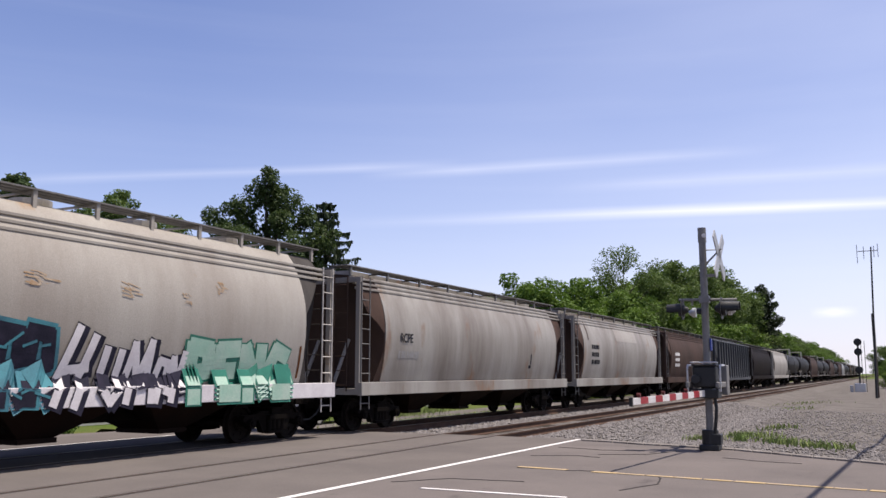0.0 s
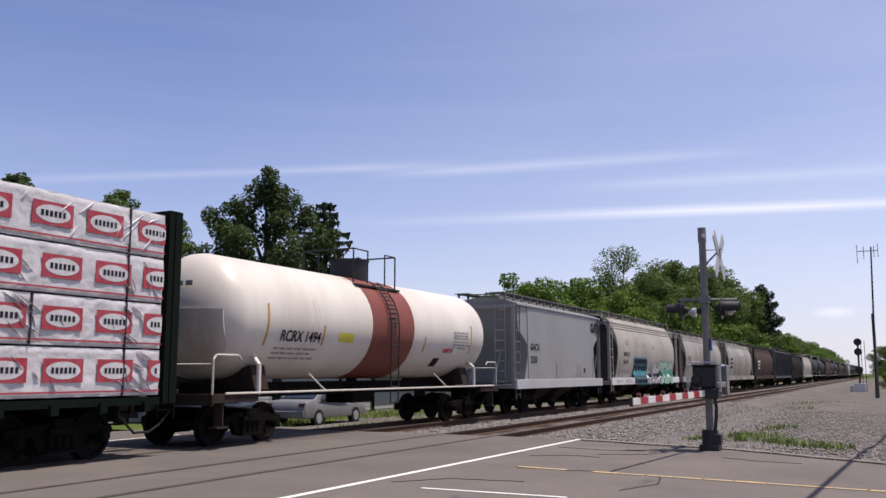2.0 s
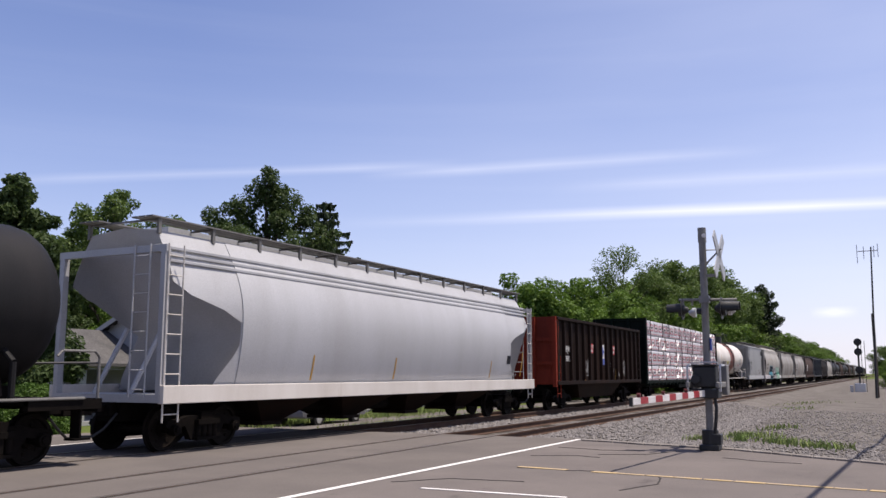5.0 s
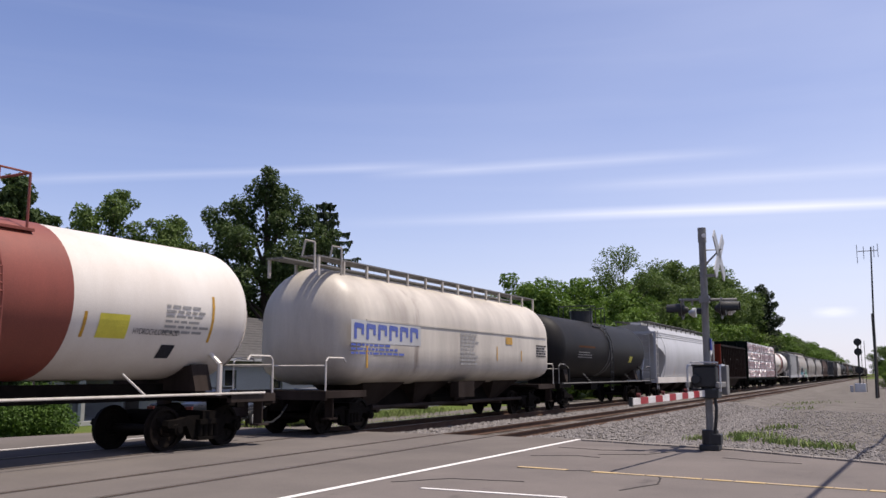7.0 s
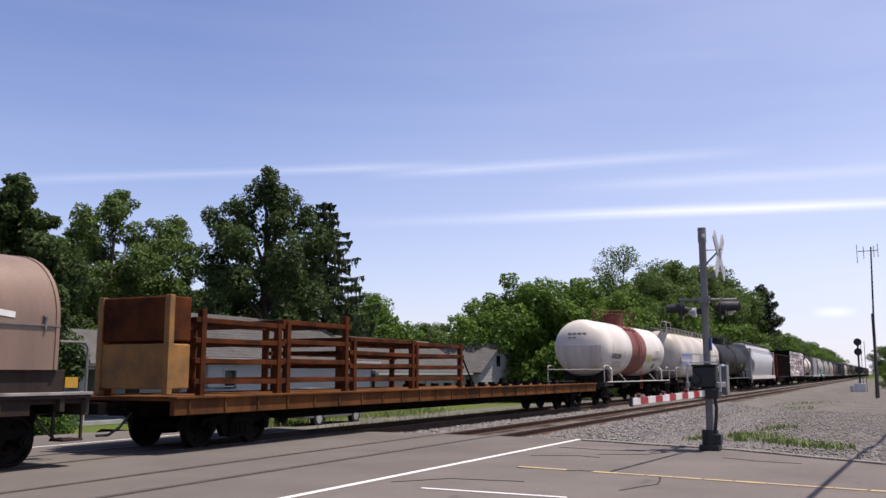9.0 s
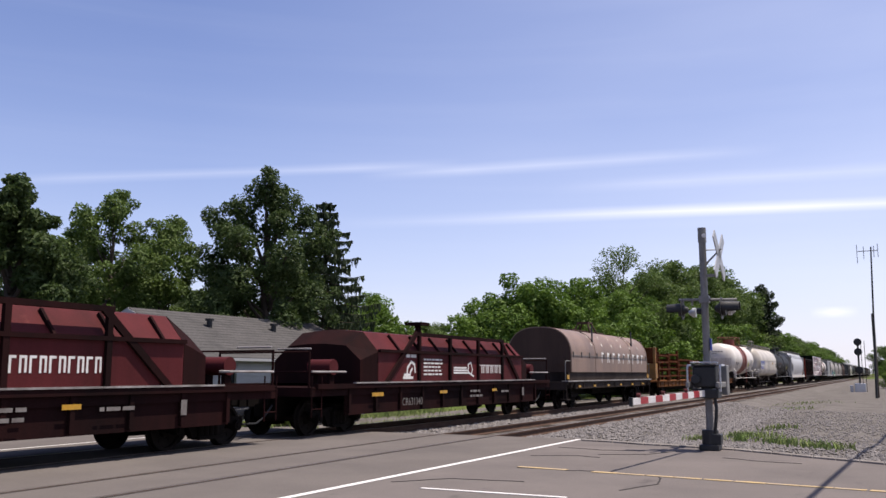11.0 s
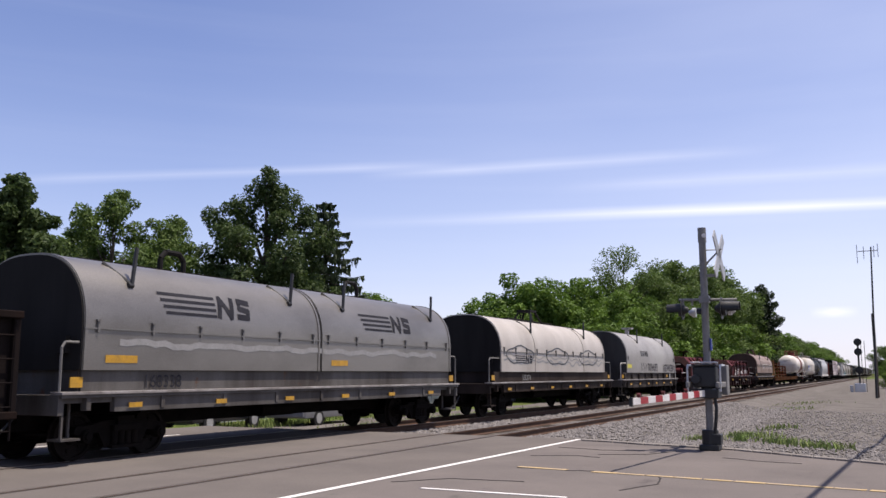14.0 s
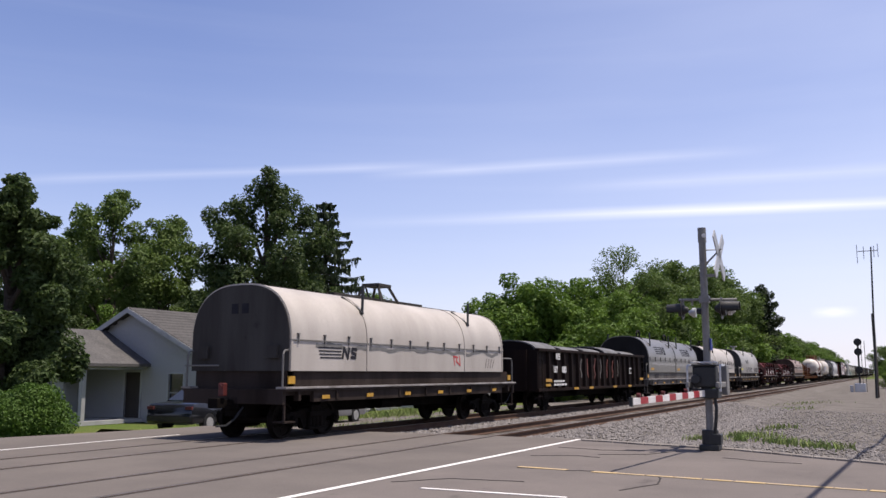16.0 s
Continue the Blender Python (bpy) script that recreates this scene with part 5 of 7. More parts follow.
# --- ivory pressure hopper shaped like a long tank
car, a = car_root("tank_hopper_car", "ivory tank-shaped covered hopper, dirty below, blue lettering", "railway car", -122.6, -105.9)
r, cz = 1.62, 2.78
outline = [(1.60, 1.75), (1.61, 2.3), (1.60, 2.98)] + [(1.60 * math.cos(t), 2.98 + 1.45 * math.sin(t)) for t in [k * math.pi / 22 for k in range(1, 12)]]
outline = [(.7, 1.25), (1.2, 1.38), (1.48, 1.55)] + outline
outline = outline + [(-x, z) for x, z in reversed(outline[:-1])]
rings = []
for y, q in [(-a + .7 + .95 * (1 - math.cos(t)), max(.03, math.sin(t) ** .8)) for t in [k * math.pi / 18 for k in range(10)]] + [(a - .3 - .95 * (1 - math.cos(t)), max(.03, math.sin(t) ** .8)) for t in [k * math.pi / 18 for k in range(9, -1, -1)]]:
    rings.append([(x * q, y, cz + (z - cz) * q) for x, z in outline])
part("shell", Solid().rings(rings), M["procor"], car, smooth=True)
part("side_seam", Solid().box(1.59, 1.625, -a + 1.7, a - 1.3, 2.95, 3.0), M["procor"], car)
flat_x = lambda z: 1.614
w = Solid()
for x in (-.55, .55):
    for k in range(3):
        w.box(x + (k - 1) * .2 - .085, x + (k - 1) * .2 + .085, -a + .5, a - .5, 4.60, 4.64)
part("roof_walkway", w, M["walk"], car)
bk = Solid()
for k in range(14):
    y = -a + .6 + k * (2 * a - 1.2) / 13
    for x in (-.8, .8):
        bk.box(x - .03, x + .03, y - .04, y + .04, 4.1, 4.62)
part("walkway_bracket", bk, M["procor"], car)
hl = Solid()
for y in (-a + .35, -a + 1.6):
    hl.tube([(.85, y, 4.2), (.85, y, 4.95), (.55, y, 5.02), (.45, y, 4.6)], .026, 6)
part("roof_handhold", hl, M["procor"], car)
strokes("logo_mark", [[(-7.2 + .6 * k, 2.5), (-7.2 + .6 * k, 2.82), (-6.85 + .6 * k, 2.8), (-6.85 + .6 * k, 2.62)] for k in range(6)], .13, flat_x, M["blue_mark"], car, .012)
patch("logo_field", -7.4, -3.6, 2.36, 2.96, flat_x, M["pale_grey"], car, .004)
stencil(car, flat_x, -7.4, 2.28, 2.6, 3, "blue_mark", h=.06)
stencil(car, flat_x, -.9, 2.8, 1.3, 9, "grey_mark", h=.06, gap=.12)
stencil(car, flat_x, a - 2.4, 2.6, 1.0, 5, "dark_mark", h=.06, gap=.1)
placards(car, flat_x, [(2.9, 2.6, .6, .26, "yellow"), (a - 6.3, 2.0, .07, .5, "yellow"), (a - 4.0, 2.0, .07, .4, "yellow"), (-a + 1.7, 1.7, .08, .6, "yellow")])
dc = Solid()
for y in (-4.5, -1.5, 1.5, 4.5):
    dc.rings([[(sx_ * 1.0, y + sy * 1.3, 1.4) for sx_, sy in ((-1, -1), (1, -1), (1, 1), (-1, 1))], [(sx_ * .3, y + sy * .2, .55) for sx_, sy in ((-1, -1), (1, -1), (1, 1), (-1, 1))]])
    dc.cyl((-.7, y, .55), (.7, y, .55), .12, 10)
dc.cyl((1.1, -5.5, .62), (1.1, 5.5, .62), .06, 8)
dc.box(1.2, 1.5, -.8, .4, .8, 1.3)
part("discharge_bay", dc, M["coil_deck"], car)
for sg in (-1, 1):
    end_platform(car, a, sg, M["coil_deck"], M["steel_rail"], 1.9)
centre_sill(car, a)
running_gear(car, a, 1.85)

# --- long orange flat car with racks
car, a = car_root("flat_car", "long rusty orange flat car, half empty deck", "railway car", -168.0, -140.45)
s = Solid()
for x in (-1.45, 1.45):
    s.box(x - .06, x + .06, -a, a, .74, 1.1)
    s.box(x - .12, x + .12, -a, a, 1.06, 1.11)
s.box(-1.45, 1.45, -a, a, 1.02, 1.08)
for k in range(26):
    y = -a + .4 + k * (2 * a - .8) / 25
    s.box(1.4, 1.54, y - .03, y + .03, .78, 1.06)
part("deck", s, M["flat_orange"], car, bevel=.01)
b = Solid().rings([[(.5, -a + 3.6, .9), (.5, a - 3.6, .9), (-.5, a - 3.6, .9), (-.5, -a + 3.6, .9)], [(.4, -a + 5, .45), (.4, a - 5, .45), (-.4, a - 5, .45), (-.4, -a + 5, .45)]])
b.box(-.5, .5, -a + .2, a - .2, .7, 1.0)
part("centre_sill", b, M["under"], car)
for k in range(13):
    y = a - .8 - k * 1.05
    for x in (-1.2, 1.2):
        tg = Solid().box(x - .12, x + .12, y - .1, y + .1, 1.1, 1.2)
        if k % 4 == 0:
            tg.box(x - .08, x + .08, y - .05, y + .05, 1.19, 1.36)
        part("tie_down", tg, M["under"], car)
running_gear(car, a, 2.4)
FLAT_U = (-168.0 - 140.45) / 2


def rack(y0, y1, z0, z1, tiers, mat, label):
    root = thing("steel_rack", label, "steel rack", "racks on the flat car")
    for x in (-1.3, 1.3):
        for y in (y0, y1):
            top = z1 + random.uniform(-.05, .28 if z1 > 2.6 else .02)
            part("post", Solid().box(x - .07, x + .07, y - .07, y + .07, z0, top), mat, root, bevel=.008)
        for k in range(tiers):
            z = z0 + .3 + (z1 - z0 - .36) * k / max(1, tiers - 1)
            part("beam", Solid().box(x - .05, x + .05, y0 - .22, y1 + .22, z - .055, z + .055, Matrix.Translation((0, y0, z)) @ Matrix.Rotation(radians(random.uniform(-.5, .5)), 4, "X") @ Matrix.Translation((0, -y0, -z))), mat, root, bevel=.008)
    for y in (y0, (y0 + y1) / 2, y1):
        for k in range(tiers):
            z = z0 + .3 + (z1 - z0 - .36) * k / max(1, tiers - 1)
            part("cross_beam", Solid().box(-1.3, 1.3, y - .05, y + .05, z - .05, z + .05), mat, root)
    LOAD.append((root, FLAT_U))
    return root


random.seed(17)
for k, (y0, y1, z1, tiers) in enumerate([(-12.85, -10.3, 2.72, 4), (-9.95, -7.45, 2.82, 4), (-7.05, -3.85, 2.52, 4), (-3.6, -.55, 2.5, 4)]):
    rack(y0, y1, 1.1, z1, tiers, M["rack_orange"], "stacked rusty orange steel racks on the flat car")
for z0, z1, mt in ((1.25, 2.15, "crate_yellow"), (2.2, 3.1, "rack_orange")):
    root = thing("steel_crate", "boxy yellow and brown steel end frame on the flat car", "steel crate", "racks on the flat car")
    s = Solid().box(-.6, 1.35, -a - .05, -a + .55, z0, z1)
    part("box", s, M[mt], root, bevel=.03)
    for x in (-.55, 1.3):
        part("post", Solid().box(x - .07, x + .07, -a - .08, -a + .06, z0 - .1, z1 + .02), M["crate_yellow"], root, bevel=.01)
    LOAD.append((root, FLAT_U))
ch = thing("chain", "dark slack tie-down chain on the rack end", "chain", "racks on the flat car")
part("links", Solid().tube([(1.2, -.5, 2.45), (1.15, .3, 1.7), (1.2, .8, 1.1)], .03, 6), M["under"], ch)
LOAD.append((ch, FLAT_U))


# --- coil cars
def hood_profile(w, z0, zs, zt, n=14):
    """Half-round hood: straight lower sides from z0 to zs, arched to zt."""
    pts = [(w, z0)]
    for k in range(n + 1):
        t = k / n * math.pi / 2
        pts.append((w * math.cos(t) ** .75 if math.cos(t) > 0 else 0.0, zs + (zt - zs) * math.sin(t) ** .9))
    return pts + [(-x, z) for x, z in reversed(pts[:-1])]


def coil_car(label, u0, u1, mat, end_mat, deck_mat, zt=3.72, hoods=1, ribs=True, hook="frame", deep=False, inset=(.6, .7), z0=1.62, n_clamps=None):
    car, a = car_root("coil_car", label, "railway car", u0, u1)
    W = 1.5
    prof = hood_profile(W, z0, z0 + .75, zt)
    length = 2 * a - inset[0] - inset[1]

    def sx(z):
        if z <= z0 + .75:
            return W
        q = min(1, ((z - z0 - .75) / (zt - z0 - .75)) ** (1 / .9))
        return W * math.cos(math.asin(q)) ** .75

    for h in range(hoods):
        y0 = -a + inset[0] + h * length / hoods + (.03 if h else 0)
        y1 = -a + inset[0] + (h + 1) * length / hoods - (.03 if h < hoods - 1 else 0)
        part("hood", Solid().along(prof, y0, y1), mat, car, smooth=True)
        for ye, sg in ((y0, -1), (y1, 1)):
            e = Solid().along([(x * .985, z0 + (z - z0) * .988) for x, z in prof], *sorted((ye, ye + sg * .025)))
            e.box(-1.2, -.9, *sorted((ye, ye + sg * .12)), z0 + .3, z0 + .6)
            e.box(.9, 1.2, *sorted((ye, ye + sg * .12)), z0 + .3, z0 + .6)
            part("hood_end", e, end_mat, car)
        for y in ((y0 + .05, y1 - .05) if not ribs else (y0 + .05, y0 + (y1 - y0) * .27, y0 + (y1 - y0) * .75, y1 - .05)):
            part("hood_band", Solid().rings([[(x * 1.012, y - .035, z0 + (z - z0) * 1.008) for x, z in prof], [(x * 1.012, y + .035, z0 + (z - z0) * 1.008) for x, z in prof]]), mat, car, smooth=True)
        for f in (.27, .80) if hoods == 1 else (.17, .86):
            y = y0 + (y1 - y0) * f
            for sg in (-1, 1):
                zz = zt - .52
                x = sg * (sx(zz) + .03)
                gd = Solid()
                gd.cyl((x, y, zz), (x * .96, y + .13, zt + .2), .04, 8)
                gd.cyl((x, y, zz), (sg * (sx(zt - .12) + .02), y - .28, zt - .1), .035, 6)
                gd.cyl((x, y - .1, zz - .02), (x, y + .02, zz - .02), .05, 8)
                part("guide_post", gd, M["black"], car)
        ym = (y0 + y1) / 2
        hk = Solid()
        if hook == "frame":
            for sg in (-1, 1):
                hk.cyl((sg * .52, ym - .55, zt - .1), (sg * .24, ym - .3, zt + .5), .045, 8)
                hk.cyl((sg * .52, ym + .55, zt - .1), (sg * .24, ym + .3, zt + .5), .045, 8)
                hk.cyl((sg * .24, ym - .1, zt + .2), (sg * .22, ym - .28, zt + .48), .03, 6)
                hk.cyl((sg * .24, ym - .1, zt + .2), (sg * .24, ym + .02, zt - .02), .03, 6)
            hk.box(-.3, .3, ym - .38, ym + .38, zt + .47, zt + .56)
            hk.box(-.2, .2, ym - 2.6, ym + 2.6, zt + .02, zt + .10)
        elif hook == "loop":
            hk.tube([(0, ym - .35, zt), (0, ym - .35, zt + .3), (0, ym - .2, zt + .45), (0, ym + .2, zt + .45), (0, ym + .35, zt + .3), (0, ym + .35, zt)], .06, 8)
        else:
            hk.box(-.1, .1, ym - .12, ym + .12, zt - .05, zt + .42)
            hk.box(-.3, .3, ym - .12, ym + .3, zt + .36, zt + .46)
        hk.box(-.12, .12, y0 + 1, y1 - 1, zt - .02, zt + .05)
        part("lifting_frame", hk, end_mat if hook != "mast" else mat, car)
        cl = Solid()
        m = n_clamps or int((y1 - y0) / 1.05)
        for k in range(m):
            y = y0 + .3 + (y1 - y0 - .6) * k / (m - 1)
            z = z0 + .82
            cl.box(sx(z) - .01, sx(z) + .035, y - .02, y + .02, z - .16, z + .05)
            cl.box(sx(z) - .01, sx(z) + .05, y - .05, y + .02, z + .04, z + .07)
        if m > 2:
            cl.box(W - .01, W + .025, y0, y1, z0 + .72, z0 + .745)
        part("clamp", cl, M["walk"], car)
    d = Solid()
    zb = .80 if not deep else .72
    for sg in (-1, 1):
        d.box(*sorted((sg * 1.38, sg * 1.44)), -a + .5, a - .5, 1.2, z0)
        part("deck_edge", Solid().box(*sorted((sg * 1.3, sg * 1.59)), -a, a, 1.2, 1.25), M["steel_edge"], car, bevel=.006)
        d.box(*sorted((sg * 1.3, sg * 1.56)), -a + .02, a - .02, 1.14, 1.205)
        d.box(*sorted((sg * 1.40, sg * 1.52)), -a + 1.2, a - 1.2, zb + .08, 1.2)
        m = 9
        for k in range(m):
            y = -a + .6 + (2 * a - 1.2) * k / (m - 1)
            d.box(*sorted((sg * 1.4, sg * 1.55)), y - .05, y + .05, zb + .12, z0 - .05 if deep else 1.2)
    d.box(-1.45, 1.45, -a, a, 1.05, 1.2)
    d.box(-1.38, 1.38, -a + inset[0] + .03, -a + inset[0] + .1, 1.19, z0 + .02)
    d.box(-1.38, 1.38, a - inset[1] - .1, a - inset[1] - .03, 1.19, z0 + .02)
    for sg in (-1, 1):
        d.box(-1.5, 1.5, *sorted((sg * (a - .1), sg * a)), .85, 1.2)
    part("deck", d, deck_mat, car, bevel=.008)
    for k in range(6):
        y = -a + 1.5 + (2 * a - 3.6) * k / 5
        part("reflector", Solid().box(1.552, 1.566, y, y + .32, .95, 1.04), M["yellow"], car)
    for y in (-a + .25, a - .5):
        part("reflector", Solid().box(1.445, 1.47, y, y + .26, 1.32, 1.5), M["yellow"], car)
    for sg in (-1, 1):
        for x in (-1.45, 1.45):
            h = Solid()
            h.tube([(x, sg * (a - .05), 1.2), (x, sg * (a - .05), 2.0), (x, sg * (a - .12), 2.1), (x, sg * (a - max(.3, inset[0 if sg < 0 else 1]) + .05), 2.1)], .024, 6)
            part("handrail", h, M["steel_rail"] if deep else M["walk"], car)
        part("handrail", Solid().tube([(-1.45, sg * (a + .02), 1.75), (-.4, sg * (a + .02), 1.75)], .02, 6), M["walk"], car)
        st = Solid().box(1.15, 1.5, *sorted((sg * (a - .5), sg * (a - .1))), .42, .46)
        st.box(1.18, 1.22, *sorted((sg * (a - .5), sg * (a - .46))), .42, 1.1)
        st.box(1.44, 1.48, *sorted((sg * (a - .14), sg * (a - .1))), .42, 1.1)
        part("step", st, deck_mat, car)
    centre_sill(car, a, .55)
    running_gear(car, a, 1.85)
    return car, a, sx


def striped_logo(car, sx, y, z, size, mat):
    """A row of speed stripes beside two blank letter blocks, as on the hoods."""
    s = [[(y + .05 * k * size, z + (.36 - .12 * k) * size), (y + 1.5 * size, z + (.36 - .12 * k) * size)] for k in range(4)]
    strokes("logo_mark", s, .055 * size, sx, M[mat], car)
    b = y + 1.6 * size
    strokes("logo_mark", [[(b, z), (b + .08 * size, z + .38 * size), (b + .36 * size, z), (b + .44 * size, z + .38 * size)], [(b + .95 * size, z + .33 * size), (b + .66 * size, z + .36 * size), (b + .64 * size, z + .2 * size), (b + .9 * size, z + .16 * size), (b + .88 * size, z + .02 * size), (b + .58 * size, z + .03 * size)]], .12 * size, sx, M[mat], car)


def grime_wave(car, sx, a, z, mat, amp=.08, w=.09, inset=1.3):
    """A wandering rub mark along the hood."""
    ln = [(-a + inset + k * .12, z + amp * math.sin(k * .37) * noise.noise((k * .1, z, 2)) * 2 + .03 * noise.noise((k * .5, 1, z))) for k in range(int((2 * a - 2 * inset) / .12))]
    strokes("rub_mark", [ln], w, sx, M[mat], car, .006)


random.seed(71)
car, a, sx = coil_car("coil car with faded brown rounded hood", -184.9, -170.05, M["coil_brown"], M["brown_hopper"], M["coil_deck"], zt=3.62, hook="frame", inset=(.7, .7))
for k, y in enumerate([a - 9.5 + .95 * j for j in range(9)]):
    strokes("worn_letter", [[(y, 2.1), (y, 2.55)], [(y, 2.53), (y + .3, 2.5)], [(y + (.1 if k % 2 else .3), 2.5), (y + .28, 2.12)]][: 2 + k % 2], .1, sx, M["white_mark"], car)
gr = Solid()
for k in range(6):
    y = a - 2.2 - k * 1.7
    gr.tube([(sx(3.35) + .02, y, 3.35), (sx(2.85) + .02, y - .25, 2.85)], .025, 6)
part("hood_stay", gr, M["steel_rail"], car)


def shield_car(u0, u1, number):
    """An oxide-red coil car: low roof-shaped hood with raking end braces."""
    car, a = car_root("coil_car", "oxide red coil car with ribbed roof-shaped hood", "railway car", u0, u1)
    L, z0, z1, zt = 5.25, 1.3, 2.42, 2.72
    W = 1.52
    sx = lambda z: W - max(0.0, (z - 2.15)) * .9
    base = [(W, z0), (W, 2.15), (W - .5, zt - .02), (.3, zt + .06)]
    prof = base + [(-x, z) for x, z in reversed(base)]
    s = Solid()
    s.rings([[(x, -L, z if z < 2.0 else z) for x, z in prof], [(x, L, z) for x, z in prof]])
    part("hood", s, M["maroon"], car, bevel=.02)
    # sloped ends and ribs take the darker deck oxide
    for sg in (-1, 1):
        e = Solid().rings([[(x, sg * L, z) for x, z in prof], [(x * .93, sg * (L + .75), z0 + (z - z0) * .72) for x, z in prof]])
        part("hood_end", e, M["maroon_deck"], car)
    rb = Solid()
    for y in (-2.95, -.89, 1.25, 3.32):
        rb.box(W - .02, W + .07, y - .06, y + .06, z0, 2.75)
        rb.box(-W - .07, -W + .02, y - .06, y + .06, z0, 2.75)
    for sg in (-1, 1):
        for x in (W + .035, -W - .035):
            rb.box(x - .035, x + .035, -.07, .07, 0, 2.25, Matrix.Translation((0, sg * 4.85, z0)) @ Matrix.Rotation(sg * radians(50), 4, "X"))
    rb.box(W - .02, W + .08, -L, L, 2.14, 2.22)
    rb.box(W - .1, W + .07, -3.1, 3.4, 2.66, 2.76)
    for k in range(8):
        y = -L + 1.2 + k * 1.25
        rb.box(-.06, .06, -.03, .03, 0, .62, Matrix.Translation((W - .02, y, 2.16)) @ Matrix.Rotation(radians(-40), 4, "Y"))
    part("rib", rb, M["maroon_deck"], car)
    hk = Solid()
    hk.box(-.06, .06, -.3, -.2, zt, zt + .5)
    hk.box(-.3, .3, -.55, .05, zt + .42, zt + .52)
    hk.cyl((.3, -.5, zt), (.1, -.28, zt + .45), .04, 6)
    part("lifting_frame", hk, M["maroon_deck"], car)
    f = lambda z: W
    bars = lambda y, z, w, n, h=.07, g=.13: stencil(car, f, y, z, w, n, "white_mark", g, h)
    strokes("logo_mark", [[(-3.66, 1.42), (-3.62, 1.72), (-3.4, 1.9), (-3.2, 1.82), (-3.16, 1.6)], [(-3.5, 1.42), (-3.45, 1.6), (-3.34, 1.7)], [(-3.86, 1.44), (-3.3, 1.44)], [(-3.8, 1.52), (-3.5, 1.52)]], .075, f, M["white_mark"], car)
    bars(-3.7, 2.02, .6, 1, .09)
    bars(-2.63, 1.95, 1.3, 5, .05, .11)
    strokes("logo_mark", [[(-.58, 1.58), (.55, 1.58)], [(-.58, 1.66), (.5, 1.66)], [(-.58, 1.74), (.35, 1.74)], [(.75, 1.52), (.5, 1.6), (.5, 1.86), (.7, 1.92), (.82, 1.7), (.74, 1.52), (.92, 1.46)]], .055, f, M["white_mark"], car)
    for k in range(10):
        y = 1.38 + k * .19
        strokes("blank_letter", [[(y, 1.58), (y, 1.84)], [(y, 1.83), (y + .1, 1.83)], [(y + .1, 1.83), (y + .1, 1.59)]][: 2 + k % 2], .045, f, M["white_mark"], car)
    d = Solid()
    for sg in (-1, 1):
        d.box(*sorted((sg * 1.46, sg * 1.58)), -a + .2, a - .2, 1.18, 1.3)
        d.box(*sorted((sg * 1.4, sg * 1.46)), -a + 1.6, a - 1.6, .5, 1.2)
        for k in range(11):
            y = -a + 1.7 + (2 * a - 3.4) * k / 10
            d.box(*sorted((sg * 1.44, sg * 1.54)), y - .05, y + .05, .55, 1.2)
    d.box(-1.5, 1.5, -a, a, 1.0, 1.22)
    part("deck", d, M["maroon_deck"], car)
    letters(number, .30, -3.98, .66, lambda z: 1.545, M["faded_mark"], car, wide=.95)
    stencil(car, lambda z: 1.545, .6, .95, 1.0, 2, "faded_mark", .16, .07)
    stencil(car, lambda z: 1.545, 3.2, .9, .8, 1, "faded_mark", .16, .07)
    placards(car, lambda z: 1.545, [(-5.6, .95, .6, .1, "yellow"), (-1.6, .95, .5, .09, "yellow"), (2.4, .95, .4, .09, "yellow"), (5.2, .75, .16, .3, "faded_mark")])
    part("deck_edge", Solid().box(1.5, 1.6, -a + 1.9, a - 1.9, 1.3, 1.335), M["steel_edge"], car, "worn bare steel deck edge")
    for sg in (-1, 1):
        part("brake_reservoir", Solid().cyl((.55, sg * (a - 1.35), 1.72), (1.25, sg * (a - 1.35), 1.72), .2, 16), M["maroon"], car, smooth=True)
        part("reservoir_stand", Solid().box(.6, .7, *sorted((sg * (a - 1.45), sg * (a - 1.25))), 1.22, 1.6).box(1.1, 1.2, *sorted((sg * (a - 1.45), sg * (a - 1.25))), 1.22, 1.6), M["maroon_deck"], car)
        part("platform_rail", Solid().tube([(1.45, sg * (a - .1), 1.6), (1.45, sg * (a - 1.6), 1.6), (1.3, sg * (a - 1.75), 1.6)], .028, 6).tube([(.4, sg * (a - .12), 2.16), (1.4, sg * (a - .12), 2.16)], .024, 6), M["steel_edge"], car)
    for sg in (-1, 1):
        h = Solid()
        for x in (-1.4, 1.4):
            h.tube([(x, sg * (a - .06), 1.2), (x, sg * (a - .06), 2.1)], .03, 6)
        for z in (1.6, 2.08):
            h.tube([(-1.4, sg * (a - .06), z), (1.4, sg * (a - .06), z)], .022, 6)
        part("handrail", h, M["maroon_deck"], car)
        ladder(car, 1.5, sg * (a - .25), .5, 1.5, .42, M["maroon_deck"])
    centre_sill(car, a, .5)
    running_gear(car, a, 1.8)


shield_car(-203.7, -187.0, "CR631340")
shield_car(-221.6, -205.0, "CR631342")

car, a, sx = coil_car("coil car with tall dirty grey hood and sprayed tags", -236.5, -223.35, M["coil_grey"], M["pale_end_shaded"], M["grey_deck"], zt=3.82, deep=True, hook="mast", ribs=False, z0=1.6, inset=(1.1, .45), n_clamps=2)
striped_logo(car, sx, -2.53, 2.55, .66, "dark_mark")
random.seed(3)
for y0, m in ((-2.45, 4),):
    for k in range(m):
        y = y0 + k * .33
        strokes("spray_tag", [[(y + random.uniform(0, .24), 1.72 + random.uniform(0, .42)) for _ in range(4)], [(y + .05, 1.7), (y + random.uniform(0, .2), 2.15)]], .035, sx, M["graf_black"], car)
